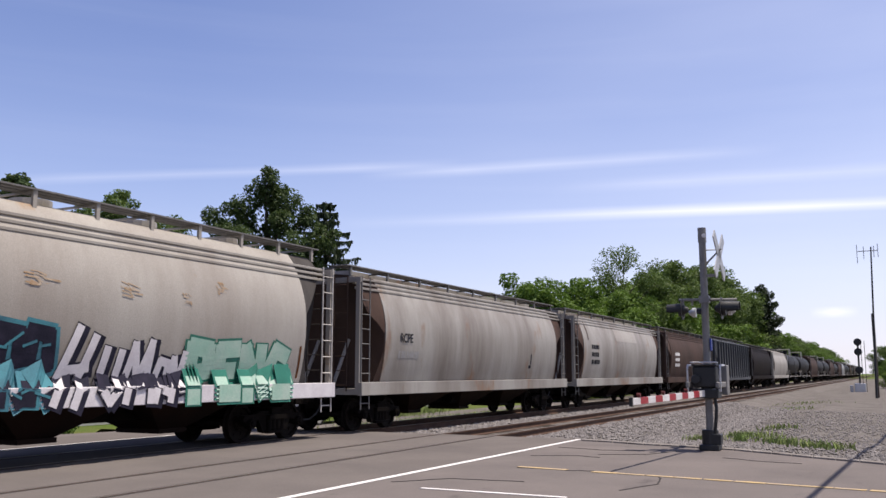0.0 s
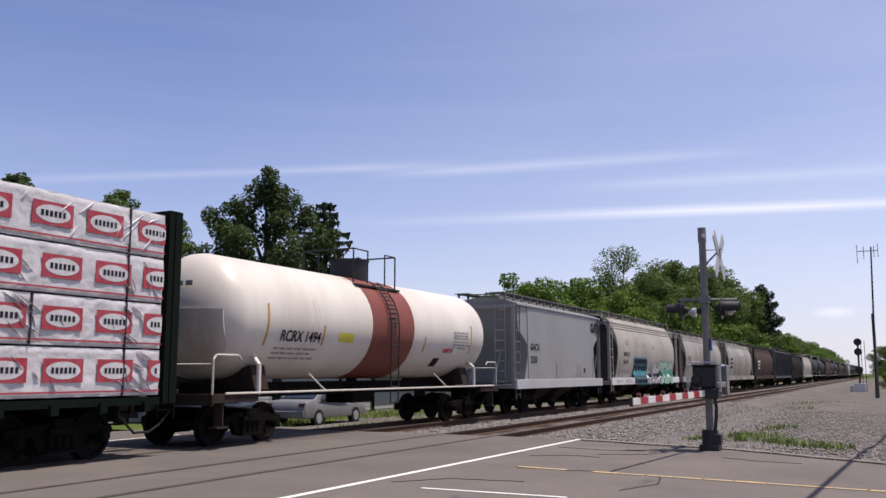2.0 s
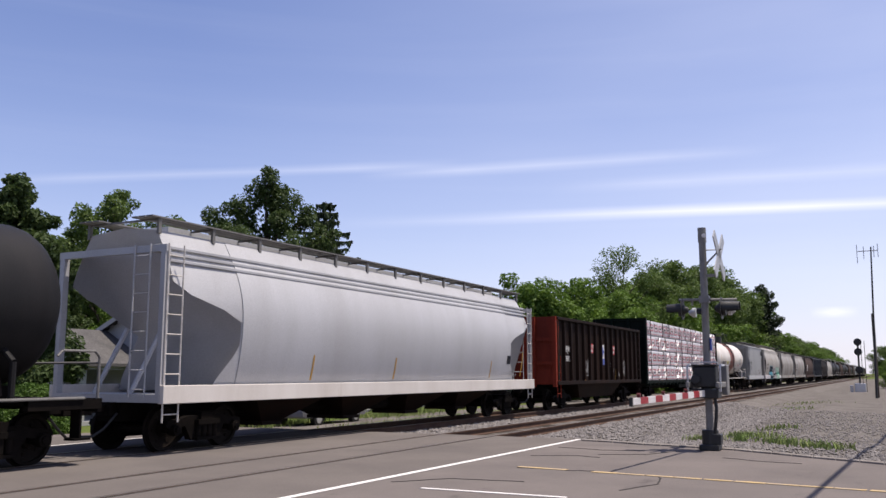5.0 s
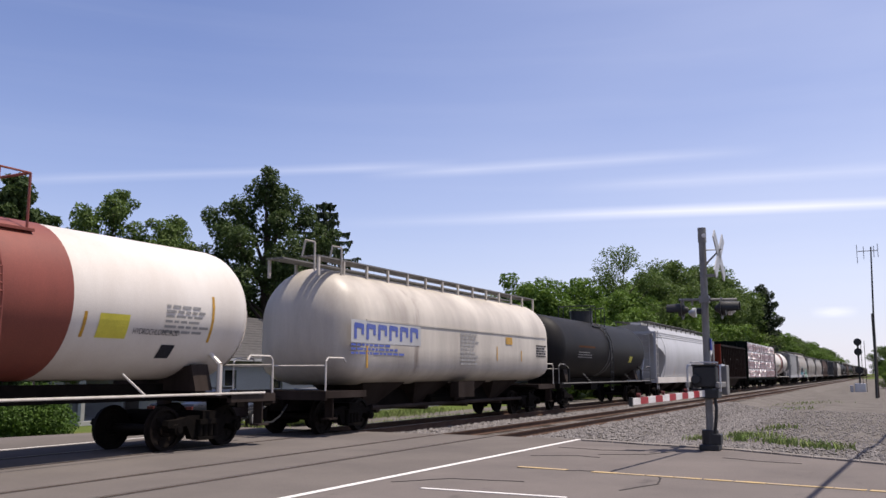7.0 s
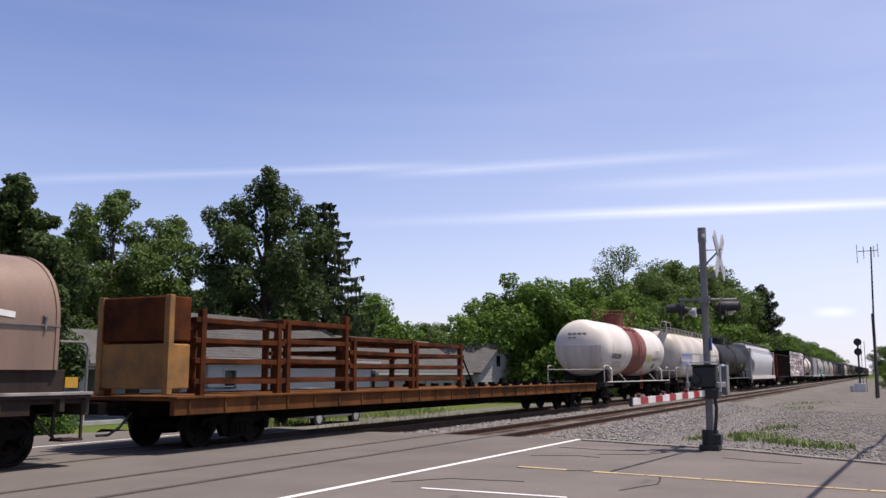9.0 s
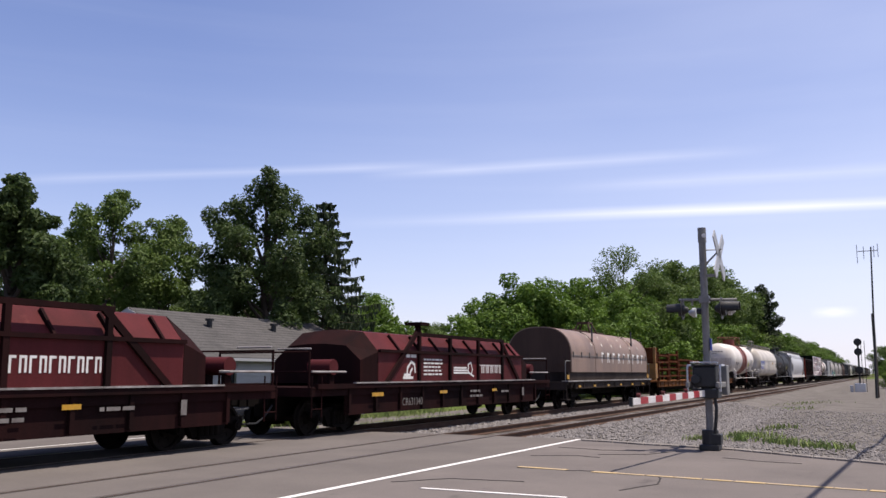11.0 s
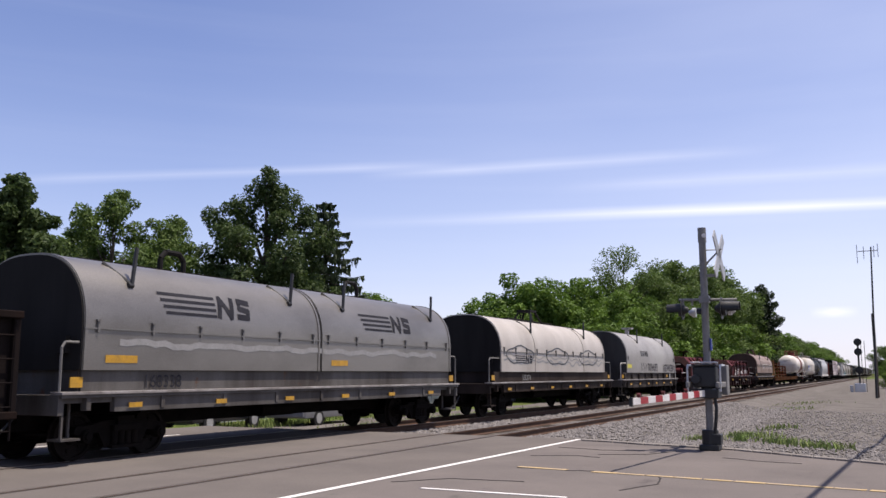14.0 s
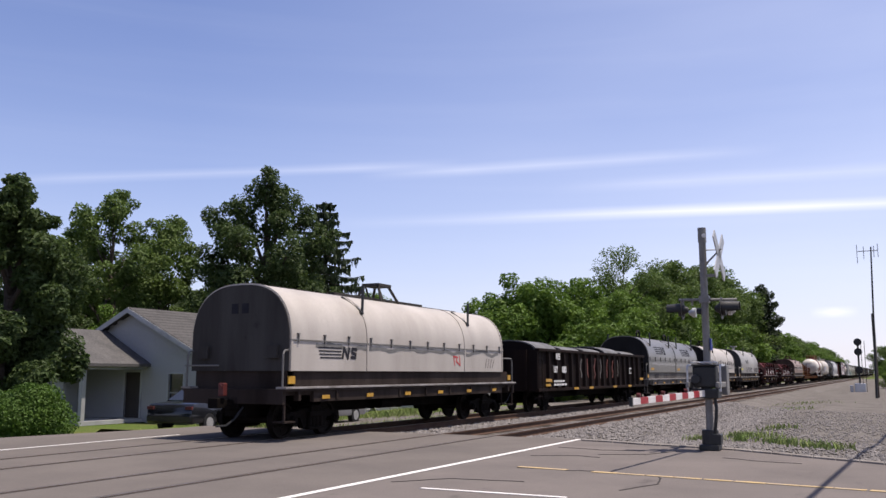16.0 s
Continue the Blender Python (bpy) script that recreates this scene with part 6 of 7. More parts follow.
letters("TRUTH\u00b7HURTS!", .62, -1.0, 1.7, sx, M["graf_black"], car, "spray_tag", bold=.004, wide=.56, lean=.08)
letters("ACET\u00b7WHCREW!", .62, 2.87, 1.68, sx, M["graf_black"], car, "spray_tag", bold=.004, wide=.62)
placards(car, sx, [(-a + 1.1, 1.85, 1.0, .2, "plate_yellow")])
placards(car, lambda z: 1.56, [(a - 3.2, 1.35, .35, .14, "yellow"), (a - 2.4, 1.25, .3, .3, "grey_mark")])

car, a, sx = coil_car("coil car with off-white hood and blue-grey scribbles", -253.4, -238.35, M["coil_white"], M["coil_end_shaded"], M["coil_deck"], zt=3.72, hook="frame", ribs=True, inset=(1.0, 1.2))
striped_logo(car, sx, -5.17, 1.97, .68, "dark_mark")
grime_wave(car, sx, a, 2.22, "grey_mark", .25, .04)
grime_wave(car, sx, a, 2.05, "light_grey", .3, .06)
for k in range(3):
    y = -a + 1.5 + 4.2 * k
    strokes("spray_cloud", [[(y + 1.4 + 1.4 * math.cos(t), 2.25 + (.32 + .05 * math.sin(5 * t)) * math.sin(t)) for t in [j * .3 for j in range(22)]]], .05, sx, M["slate"], car)
letters("165274", .3, -4.4, 1.3, lambda z: 1.45, M["grey_mark"], car)

car, a, sx = coil_car("coil car with two grey hoods and dark stripe emblems", -271.3, -256.0, M["coil_steel"], M["coil_end_shaded"], M["deck_grey"], zt=3.74, hoods=2, hook="loop", ribs=False, inset=(.45, .5))
for h in (0, 1):
    striped_logo(car, sx, 1.92 if h else -5.37, 2.74, 1.05, "dark_mark")
    placards(car, sx, [(-a + .95 + h * (a - .5), 1.75, .75, .14, "yellow")])
grime_wave(car, sx, a, 2.12, "grey_mark", .1, .12)
letters("168338", .34, -5.75, 1.3, lambda z: 1.45, M["dark_mark"], car)

# --- black gondola with covers
car, a = car_root("gondola_car", "sooty black ribbed gondola with arched covers", "railway car", -288.95, -272.1)
s = Solid()
for sg in (-1, 1):
    s.box(*sorted((sg * 1.36, sg * 1.42)), -a + .1, a - .1, .9, 2.5)
s.box(-1.4, 1.4, -a + .1, a - .1, 1.0, 1.15)
for sg in (-1, 1):
    s.box(-1.5, 1.5, *sorted((sg * (a - .12), sg * a)), .85, 2.5)
    for x in (-1.0, 0, 1.0):
        s.box(x - .06, x + .06, *sorted((sg * a, sg * (a + .1))), .9, 2.5)
part("body", s, M["black_car"], car)
p = mesh_of("side_post", Solid().rings([[(1.42, -.1, .9), (1.42, .1, .9), (1.56, .06, .95), (1.56, -.06, .95)], [(1.42, -.1, 2.46), (1.42, .1, 2.46), (1.54, .06, 2.4), (1.54, -.06, 2.4)]]), M["black_car"])
for k in range(16):
    part("side_post", p, None, car, at=pose(0, -a + 1.3 + k * (2 * a - 2.6) / 15, 0))
t = Solid()
for x in (-1.47, 1.47):
    t.box(x - .1, x + .1, -a, a, 2.44, 2.56)
    t.box(x - .08, x + .08, -a, a, .84, .96)
part("top_chord", t, M["brown_gon"], car, bevel=.015)
for k in range(5):
    y = -a + .5 + k * 3.25
    pr = [(1.25 * math.cos(q), 2.5 + (.42 if k in (0, 3) else .3) * math.sin(q)) for q in [j * math.pi / 12 for j in range(13)]]
    cover = part("cover", Solid().along(pr, y, y + 2.5), M["cover_grey"], car, "grey arched metal cover", smooth=True)
    # thin black sheets on both ends stand in for shade inside the hollow cover
    for ye in (y - .02, y + 2.5):
        part("cover_end", Solid().along([(x * .94, 2.5 + (z - 2.5) * .9) for x, z in pr], ye, ye + .02), M["black_car"], cover)
sx = lambda z: 1.57
letters("187", .36, -6.82, 1.6, sx, M["white_mark"], car, bold=.012)
letters("880", .36, -5.73, 1.6, sx, M["white_mark"], car, bold=.012)
strokes("logo_mark", [[(-a + 2.0, 2.15), (-a + 2.02, 2.38), (-a + 2.14, 2.15), (-a + 2.16, 2.38)], [(-a + 2.45, 2.36), (-a + 2.28, 2.36), (-a + 2.28, 2.27), (-a + 2.45, 2.26), (-a + 2.44, 2.16), (-a + 2.27, 2.16)]], .06, sx, M["white_mark"], car)
stencil(car, sx, -a + 1.7, 1.2, 1.3, 2, "white_mark", .14, .08)
placards(car, sx, [(-a + .75, 1.22, .7, .12, "yellow"), (-a + .75, 1.04, .55, .1, "yellow"), (-a + 4.3, .86, .6, .1, "yellow"), (-a + 6.5, .86, .6, .1, "yellow"), (-a + 10.4, .86, .6, .1, "yellow"), (a - 3.6, .86, .6, .1, "yellow"), (a - 1.2, 1.2, .7, .12, "yellow"), (5.05, 1.55, .4, .3, "white_mark")])
patch("placard_inset", 5.1, 5.4, 1.6, 1.8, sx, M["black_car"], car, .016)
random.seed(12)
for k in range(7):
    y = -a + 5.2 + k * 1.0
    strokes("spray_tag", [[(y + random.uniform(0, .25), 1.3 + .2 * j + random.uniform(0, .15)) for j in range(5)]], .08, sx, M["tank_band" if k % 3 else "faded_mark"], car)
ladder(car, 1.5, -a + .3, .5, 2.4, .42, M["black_car"])
ladder(car, 1.5, a - .3, .5, 2.4, .42, M["black_car"])
centre_sill(car, a, .5)
running_gear(car, a, 1.8)

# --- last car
car, a, sx = coil_car("last coil car with off-white hood and grey rub marks", -305.4, -291.45, M["coil_white"], M["pale_end_shaded"], M["coil_deck"], zt=3.72, hook="frame", ribs=True, inset=(.25, 1.05))
striped_logo(car, sx, -5.6, 1.95, .68, "dark_mark")
grime_wave(car, sx, a, 2.24, "walk", .12, .10)
strokes("spray_tag", [[(2.0, 1.82), (1.92, 2.1), (2.2, 2.08), (2.1, 1.95), (2.4, 1.82), (2.35, 2.12)]], .05, sx, M["red_mark"], car)
strokes("spray_tag", [[(4.4 + .2 * k, 1.75), (4.5 + .22 * k, 2.05)] for k in range(4)], .03, sx, M["graf_black"], car)
nm = Solid()
q = -a + .25 - .03
for x in (-.26, .06):
    nm.box(x, x + .2, q - .004, q, 3.0, 3.24)
part("end_mark", nm, M["dark_mark"], car)
dv = thing("rear_marker", "small red end-of-train marker box on the coupler", "train marker")
part("case", Solid().box(.02, .18, -a - .5, -a - .36, 1.04, 1.34), M["marker_red"], dv, bevel=.02)
part("lamp", Solid().cyl((.1, -a - .52, 1.26), (.1, -a - .49, 1.26), .045, 14), M["marker_red"], dv)
LOAD.append((dv, (-305.4 - 291.45) / 2))

# ------------------------------------------------------------ crossing signal
MX, MY = -3.43, 19.04
sig = thing("crossing_signal", "grey crossing signal mast with crossbuck, lamps and gate", "crossing signal", at=pose(MX, MY, 0, 0, 0, 0))
b = Solid().box(-.2, .2, -.2, .2, 0, .12)
b.cyl((0, 0, .1), (0, 0, .42), .17, 16)
b.box(-.05, .24, -.16, .1, .12, .34)
part("base", b, M["box_grey"], sig, bevel=.02)
part("mast", Solid().cyl((0, 0, .1), (0, 0, 4.62), .075, 20), M["mast"], sig, smooth=True)
tp = Solid().cyl((0, 0, 4.35), (0, 0, 4.66), .088, 16)
part("mast_cap", tp, M["mast"], sig)
part("bell_hole", Solid().cyl((.045, -.075, 4.48), (.06, -.1, 4.48), .045, 14), M["gate_white"], sig, "pale round opening in the mast cap")
# crossbuck faces along the road, seen nearly edge on
cbk = Solid()
for sg in (-1, 1):
    cbk.box(-.012, .012, -.61, .61, -.115, .115, Matrix.Translation((.32, .1, 4.05)) @ Matrix.Rotation(radians(-3), 4, "Z") @ Matrix.Rotation(radians(45 * sg), 4, "X"))
part("crossbuck", cbk, M["sign_back"], sig, "aluminium crossbuck boards seen edge on")
arm = Solid()
arm.cyl((0, 0, 3.82), (.36, .1, 4.2), .02, 6)
arm.cyl((0, 0, 4.18), (.3, .08, 4.18), .012, 6)
arm.box(-.02, .3, -.03, .03, 3.6, 3.66)
part("sign_bracket", arm, M["mast"], sig)
# lamp arm and heads, pointing both ways along the road
la = Solid().cyl((-.5, -.18, 3.12), (.62, .22, 3.12), .028, 8)
la.box(-.1, .1, -.1, .1, 3.05, 3.2)
part("lamp_arm", la, M["mast"], sig)


def lamp_head(x, y, way, z=2.9, scale=1.0):
    h = Solid().cyl((x, y, z), (x + way * .12 * scale, y, z), .17 * scale, 20)
    h.cyl((x, y, z), (x - way * .13 * scale, y, z), .14 * scale, 16, .06 * scale)
    part("lamp_housing", h, M["silver"] if scale < .7 else M["black"], sig, smooth=True)
    hood = Solid()
    n = 14
    ring = lambda xx, r, f: [(xx, y + r * math.cos(t), z + r * math.sin(t)) for t in [radians(-20 + 220 * k / (n - 1)) for k in range(n)]]
    outer, inner = [ring(x + way * .1, .17 * scale, 1), ring(x + way * .42 * scale, .15 * scale, 1)], [ring(x + way * .1, .155 * scale, 1), ring(x + way * .42 * scale, .135 * scale, 1)]
    vs = outer[0] + outer[1] + inner[0] + inner[1]
    fs = [(k, k + 1, n + k + 1, n + k) for k in range(n - 1)] + [(2 * n + k, 2 * n + k + 1, 3 * n + k + 1, 3 * n + k) for k in range(n - 1)] + [(n + k, n + k + 1, 3 * n + k + 1, 3 * n + k) for k in range(n - 1)]
    hood.add(vs, fs)
    part("lamp_hood", hood, M["black"], sig, smooth=True)
    bg_ = Solid().cyl((x + way * .01, y, z), (x + way * .025, y, z), .26 * scale, 24)
    if scale >= .7:
        part("backboard", bg_, M["black"], sig)
    st = Solid().cyl((x, y, z + .15), (x, y, 3.12), .025, 6)
    part("lamp_stem", st, M["mast"], sig)


lamp_head(-.40, -.25, -1, 2.9, .8)
lamp_head(-.28, .1, 1, 2.86, .6)
lamp_head(.34, -.1, 1, 2.92, .9)
lamp_head(.5, .3, -1, 2.9, .6)
mc = Solid().box(-.28, .2, -.2, .14, 1.28, 1.72)
part("gate_mechanism", mc, M["box_grey"], sig, bevel=.04)
mc = Solid()
mc.box(-.32, .24, -.24, .18, 1.06, 1.26)
mc.cyl((-.2, -.24, 1.45), (-.2, -.3, 1.45), .1, 12)
mc.box(-.3, .22, -.22, .16, 1.72, 1.76)
part("mechanism_bracket", mc, M["box_grey"], sig, bevel=.02)
cw = Solid()
for x in (-.34, .26):
    cw.box(x - .035, x + .035, -.45, .62, 1.28, 1.4)
    cw.box(x - .06, x + .06, .42, .72, 1.12, 1.75)
part("counterweight", cw, M["mast"], sig, bevel=.02)
fr = Solid()
for x in (-.36, .30):
    fr.tube([(x, -.3, 1.2), (x, -.3, 1.66), (x, -.24, 1.74), (x, .2, 1.74)], .022, 6)
fr.tube([(-.3, -.26, 1.80), (.24, -.26, 1.80)], .018, 6)
for x in (-.24, -.06, .12, .22):
    fr.box(x - .03, x + .03, -.28, -.2, 1.78, 1.81)
part("guard_rail", fr, M["silver"], sig, "bright bolted guard rails on the mechanism")
cond = Solid().tube([(.14, -.1, 1.1), (.17, -.12, .85), (.15, -.12, .6), (.1, -.1, .3)], .035, 8)
part("cable", cond, M["black"], sig)
part("plate", Solid().box(.08, .11, -.05, .05, 2.05, 2.3), M["blue_mark"], sig, "small blue notice plate")
GATE = Matrix.Translation((0, 0, 1.17)) @ Matrix.Rotation(radians(-4.9), 4, "Z") @ Matrix.Rotation(radians(.7), 4, "X")
G0, G1 = -.35, -4.66
seg = [(G0 + (G1 - G0) * k / 11) for k in range(12)]
for k in range(11):
    hw = .062 - .008 * k / 11
    sgm = Solid().box(-.02, .02, *sorted((seg[k], seg[k + 1])), -hw, hw, GATE)
    part("gate_stripe", sgm, M["gate_white" if k % 2 == 0 else "gate_red"], sig, "red and white reflective gate stripe")
for y in (-1.6, -3.0, -4.3):
    part("gate_lamp", Solid().box(-.02, .02, y - .02, y + .02, .055, .08, GATE).cyl(GATE @ Vector((-.03, y, .10)), GATE @ Vector((.03, y, .10)), .03, 12), M["marker_red"], sig)
part("gate_cap", Solid().box(-.028, .028, G1 - .05, G1, -.07, .07, GATE), M["box_grey"], sig)

# overhead cable along the road side, between two poles out of view
cable_line = thing("overhead_cable", "thick black overhead cable strung between two wooden poles", "cable")
cps = [(.35 + .051 * y, y, 7.6 - .5 * math.sin(math.pi * (y + 28) / 118)) for y in range(-28, 91, 4)]
part("cable", Solid().tube(cps, .045, 8), M["black"], cable_line)
for y in (-28, 88):
    part("pole", Solid().cyl((.62 + .051 * y, y, -.6), (.62 + .051 * y, y, 8.4), .15, 12, .11), M["bark"], cable_line)

# ------------------------------------------------------------ railway signal and antenna mast
rs = thing("railway_signal", "black railway signal heads on a slim mast", "railway signal", at=pose(-2.75, 95, -.3))
part("mast", Solid().cyl((0, 0, 0), (0, 0, 5.2), .09, 10), M["black"], rs)
for z in (2.2, 3.95, 4.9):
    part("signal_head", Solid().cyl((0, 0, z), (0, -.12, z), .36, 20).cyl((0, -.1, z), (0, -.5, z), .2, 16), M["black"], rs)
part("base", Solid().box(-.5, .5, -.4, .4, 0, .9).box(-.9, -.6, -.3, .3, 0, .7), M["silver"], rs, bevel=.05)
part("ladder_frame", Solid().box(.25, .3, -.02, .02, 0, 5).box(.55, .6, -.02, .02, 0, 5), M["box_grey"], rs)
an = thing("antenna_mast", "thin lattice antenna mast with small dipole elements", "antenna", at=pose(-1.05, 71.5, -.3))
TOP = 11.15
part("mast", Solid().cyl((0, 0, 0), (0.29, 0, TOP), .085, 8, .05), M["box_grey"], an)
el = Solid().cyl((0.29 - .95, 0, TOP - .3), (0.29 + .45, 0, TOP - .3), .03, 6)
for x, lo, hi in ((-.95, .9, .5), (-.5, .6, .35), (.18, .5, .35), (.45, .5, .5)):
    el.cyl((0.29 + x, 0, TOP - .3 - lo), (0.29 + x, 0, TOP - .3 + hi), .022, 6)
part("elements", el, M["box_grey"], an)
up = thing("utility_pole", "short dark utility pole beside the antenna", "pole", at=pose(-0.96, 73, -.3))
part("pole", Solid().cyl((0, 0, 0), (0, 0, 6.3), .11, 10), M["bark"], up)


# ------------------------------------------------------------ houses
GZ = -0.46


def gable_house(name, label, x0, x1, y0, y1, eave, ridge, over=.35, siding_rows=True, openings=(), end_openings=(), ridge_axis="y"):
    """A house whose long side (x1) faces the tracks; gables at y0 and y1."""
    h = thing(name, label, "house")
    w = Solid()
    xm = (x0 + x1) / 2
    T = .15
    # long wall towards the tracks, pierced by its openings
    cuts = sorted(openings)
    y = y0
    for (a0, a1, z0, z1, kind) in cuts:
        w.box(x1 - T, x1, y, a0, GZ, eave)
        if z0 > GZ + .02:
            w.box(x1 - T, x1, a0, a1, GZ, z0)
        w.box(x1 - T, x1, a0, a1, z1, eave)
        y = a1
    w.box(x1 - T, x1, y, y1, GZ, eave)
    w.box(x0, x0 + T, y0, y1, GZ, eave)
    # gable walls
    w.rings([[(x0, y1 - T, GZ), (x1, y1 - T, GZ), (x1, y1 - T, eave), (xm, y1 - T, ridge - .1), (x0, y1 - T, eave)], [(x0, y1, GZ), (x1, y1, GZ), (x1, y1, eave), (xm, y1, ridge - .1), (x0, y1, eave)]])
    x = x0
    for (a0, a1, z0, z1, kind) in sorted(end_openings):
        w.box(x, a0, y0, y0 + T, GZ, eave)
        if z0 > GZ + .02:
            w.box(a0, a1, y0, y0 + T, GZ, z0)
        w.box(a0, a1, y0, y0 + T, z1, eave)
        x = a1
    w.box(x, x1, y0, y0 + T, GZ, eave)
    w.rings([[(x0, y0, eave), (x1, y0, eave), (xm, y0, ridge - .1)], [(x0, y0 + T, eave), (x1, y0 + T, eave), (xm, y0 + T, ridge - .1)]])
    wall = part("wall", w, M["siding"], h)
    # lap boards stand a little proud
    if siding_rows:
        lap = Solid()
        z = GZ + .1
        while z < eave - .1:
            y = y0
            for (a0, a1, z0, z1, kind) in cuts + [(y1, y1, 0, 0, "")]:
                if a0 - y > .15:
                    lap.rings([[(x1, y, z), (x1 + .018, y, z), (x1 + .004, y, z + .19), (x1, y, z + .19)], [(x1, a0 - .08 if a0 < y1 else a0, z), (x1 + .018, a0 - .08 if a0 < y1 else a0, z), (x1 + .004, a0 - .08 if a0 < y1 else a0, z + .19), (x1, a0 - .08 if a0 < y1 else a0, z + .19)]])
                y = a1 + .08
            z += .2
        z = eave
        while z < ridge - .4:
            f = (ridge - .1 - z) / (ridge - .1 - eave)
            lap.box(xm - (xm - x0) * f + .1, xm + (x1 - xm) * f - .1, y0 - .015, y0, z, z + .185)
            z += .2
        part("lap_siding", lap, M["siding"], h)
    for (a0, a1, z0, z1, kind) in cuts:
        opening(h, kind, a0, a1, z0, z1, "x", x1)
    for (a0, a1, z0, z1, kind) in end_openings:
        opening(h, kind, a0, a1, z0, z1, "y", y0)
    # roof
    for sg in (-1, 1):
        xe = x1 + over if sg > 0 else x0 - over
        ze = eave - over * (ridge - eave) / (xm - x0)
        r = Solid().rings([[(xm, y0 - over, ridge), (xe, y0 - over, ze), (xe, y0 - over, ze + .12), (xm, y0 - over, ridge + .14)], [(xm, y1 + over, ridge), (xe, y1 + over, ze), (xe, y1 + over, ze + .12), (xm, y1 + over, ridge + .14)]])
        roof = part("roof", r, M["shingle"], h)
        if sg > 0:
            slope = math.hypot(xe - xm, ridge - ze)
            cr = Solid()
            rows = int(slope / .30)
            for k in range(rows):
                f0, f1 = k / rows, (k + 1) / rows
                za, zb = ridge + .14 + (ze - ridge - .02) * f0, ridge + .14 + (ze - ridge - .02) * f1
                xa, xb = xm + (xe - xm) * f0, xm + (xe - xm) * f1
                cr.add([(xa, y0 - over, za + .004), (xb, y0 - over, zb + .016), (xb, y1 + over, zb + .016), (xa, y1 + over, za + .004), (xb, y0 - over, zb), (xb, y1 + over, zb)], [(0, 1, 2, 3), (1, 4, 5, 2)])
            part("shingle_course", cr, M["shingle"], roof)
            part("gutter", Solid().box(xe - .02, xe + .1, y0 - over, y1 + over, ze - .02, ze + .1), M["siding"], h)
    fa = Solid()
    for sg in (-1, 1):
        xe = x1 + over if sg > 0 else x0 - over
        ze = eave - over * (ridge - eave) / (xm - x0)
        fa.rings([[(xm, y0 - over - .03, ridge - .1), (xe, y0 - over - .03, ze - .1), (xe, y0 - over - .03, ze + .1), (xm, y0 - over - .03, ridge + .12)], [(xm, y0 - over, ridge - .1), (xe, y0 - over, ze - .1), (xe, y0 - over, ze + .1), (xm, y0 - over, ridge + .12)]])
    part("fascia", fa, M["trim_grey"], h)
    return h


def opening(h, kind, a0, a1, z0, z1, axis, at):
    def bx(s, u0, u1, d0, d1, w0, w1):
        if axis == "x":
            s.box(at + d0, at + d1, u0, u1, w0, w1)
        else:
            s.box(u0, u1, at - d1, at - d0, w0, w1)
    f = Solid()
    bx(f, a0 - .08, a0, -.02, .04, z0 - .05, z1 + .08)
    bx(f, a1, a1 + .08, -.02, .04, z0 - .05, z1 + .08)
    bx(f, a0, a1, -.02, .04, z1, z1 + .08)
    win = part("window" if kind == "window" else "door", f, M["siding"] if axis == "x" else M["trim_grey"], h)
    g = Solid()
    if kind == "window":
        bx(g, a0, a1, -.09, -.07, z0, z1)
        part("pane", g, M["pane"], win)
        mu = Solid()
        bx(mu, a0, a1, -.07, -.03, (z0 + z1) / 2 - .025, (z0 + z1) / 2 + .025)
        bx(mu, a0 - .1, a1 + .1, -.02, .08, z0 - .06, z0)
        part("sash", mu, M["siding"], win)
    elif kind == "garage":
        for k in range(4):
            bx(g, a0, a1, -.1, -.06, z0 + (z1 - z0) * k / 4 + .01, z0 + (z1 - z0) * (k + 1) / 4 - .01)
        part("door_panel", g, M["siding"], win)
    else:
        bx(g, a0, a1, -.1, -.06, z0, z1)
        part("door_leaf", g, M["door_dark"], win)


H1 = gable_house("house", "white single-storey house with grey shingle roof", -33.2, -25.0, 27.8, 40.7, 2.28, 4.25,
                 openings=[(29.0, 29.75, .35, 1.7, "window"), (32.2, 32.95, .15, 1.6, "window"), (37.6, 38.0, .7, 1.55, "window"), (38.35, 38.75, .7, 1.55, "window"), (33.3, 33.31, 2.1, 2.11, "window")][:4],
                 end_openings=[(-26.9, -26.1, 0.0, 1.55, "window"), (-29.4, -28.5, GZ, 1.62, "door")])
for y in (30.9, 35.6):
    v = thing("roof_vent", "small black roof vent pipe on the shingles", "roof vent", "roof vents")
    part("pipe", Solid().cyl((-27.6, y, 3.0), (-27.6, y, 3.95), .13, 12).cyl((-27.6, y, 3.95), (-27.6, y, 4.05), .2, 12), M["black"], v)
ds = Solid().cyl((-24.93, 27.95, GZ), (-24.93, 27.95, 2.2), .05, 8)
part("downspout", ds, M["siding"], H1)
# porch with its own low gable
pw = Solid()
px0, px1, py0, py1, pe, pr_ = -33.0, -28.3, 24.6, 27.8, 1.95, 3.3
pm = (px0 + px1) / 2
for sg in (-1, 1):
    xe = px1 + .35 if sg > 0 else px0 - .35
    ze = pe - .1
    pw.rings([[(pm, py0 - .35, pr_), (xe, py0 - .35, ze), (xe, py0 - .35, ze + .12), (pm, py0 - .35, pr_ + .14)], [(pm, py1, pr_), (xe, py1, ze), (xe, py1, ze + .12), (pm, py1, pr_ + .14)]])
part("porch_roof", pw, M["shingle"], H1)
pg = Solid().rings([[(px0, py0, pe - .05), (px1, py0, pe - .05), (pm, py0, pr_ - .05)], [(px0, py0 + .1, pe - .05), (px1, py0 + .1, pe - .05), (pm, py0 + .1, pr_ - .05)]])
pg.box(px0, px1 + .1, py0, py0 + .15, pe - .22, pe - .05)
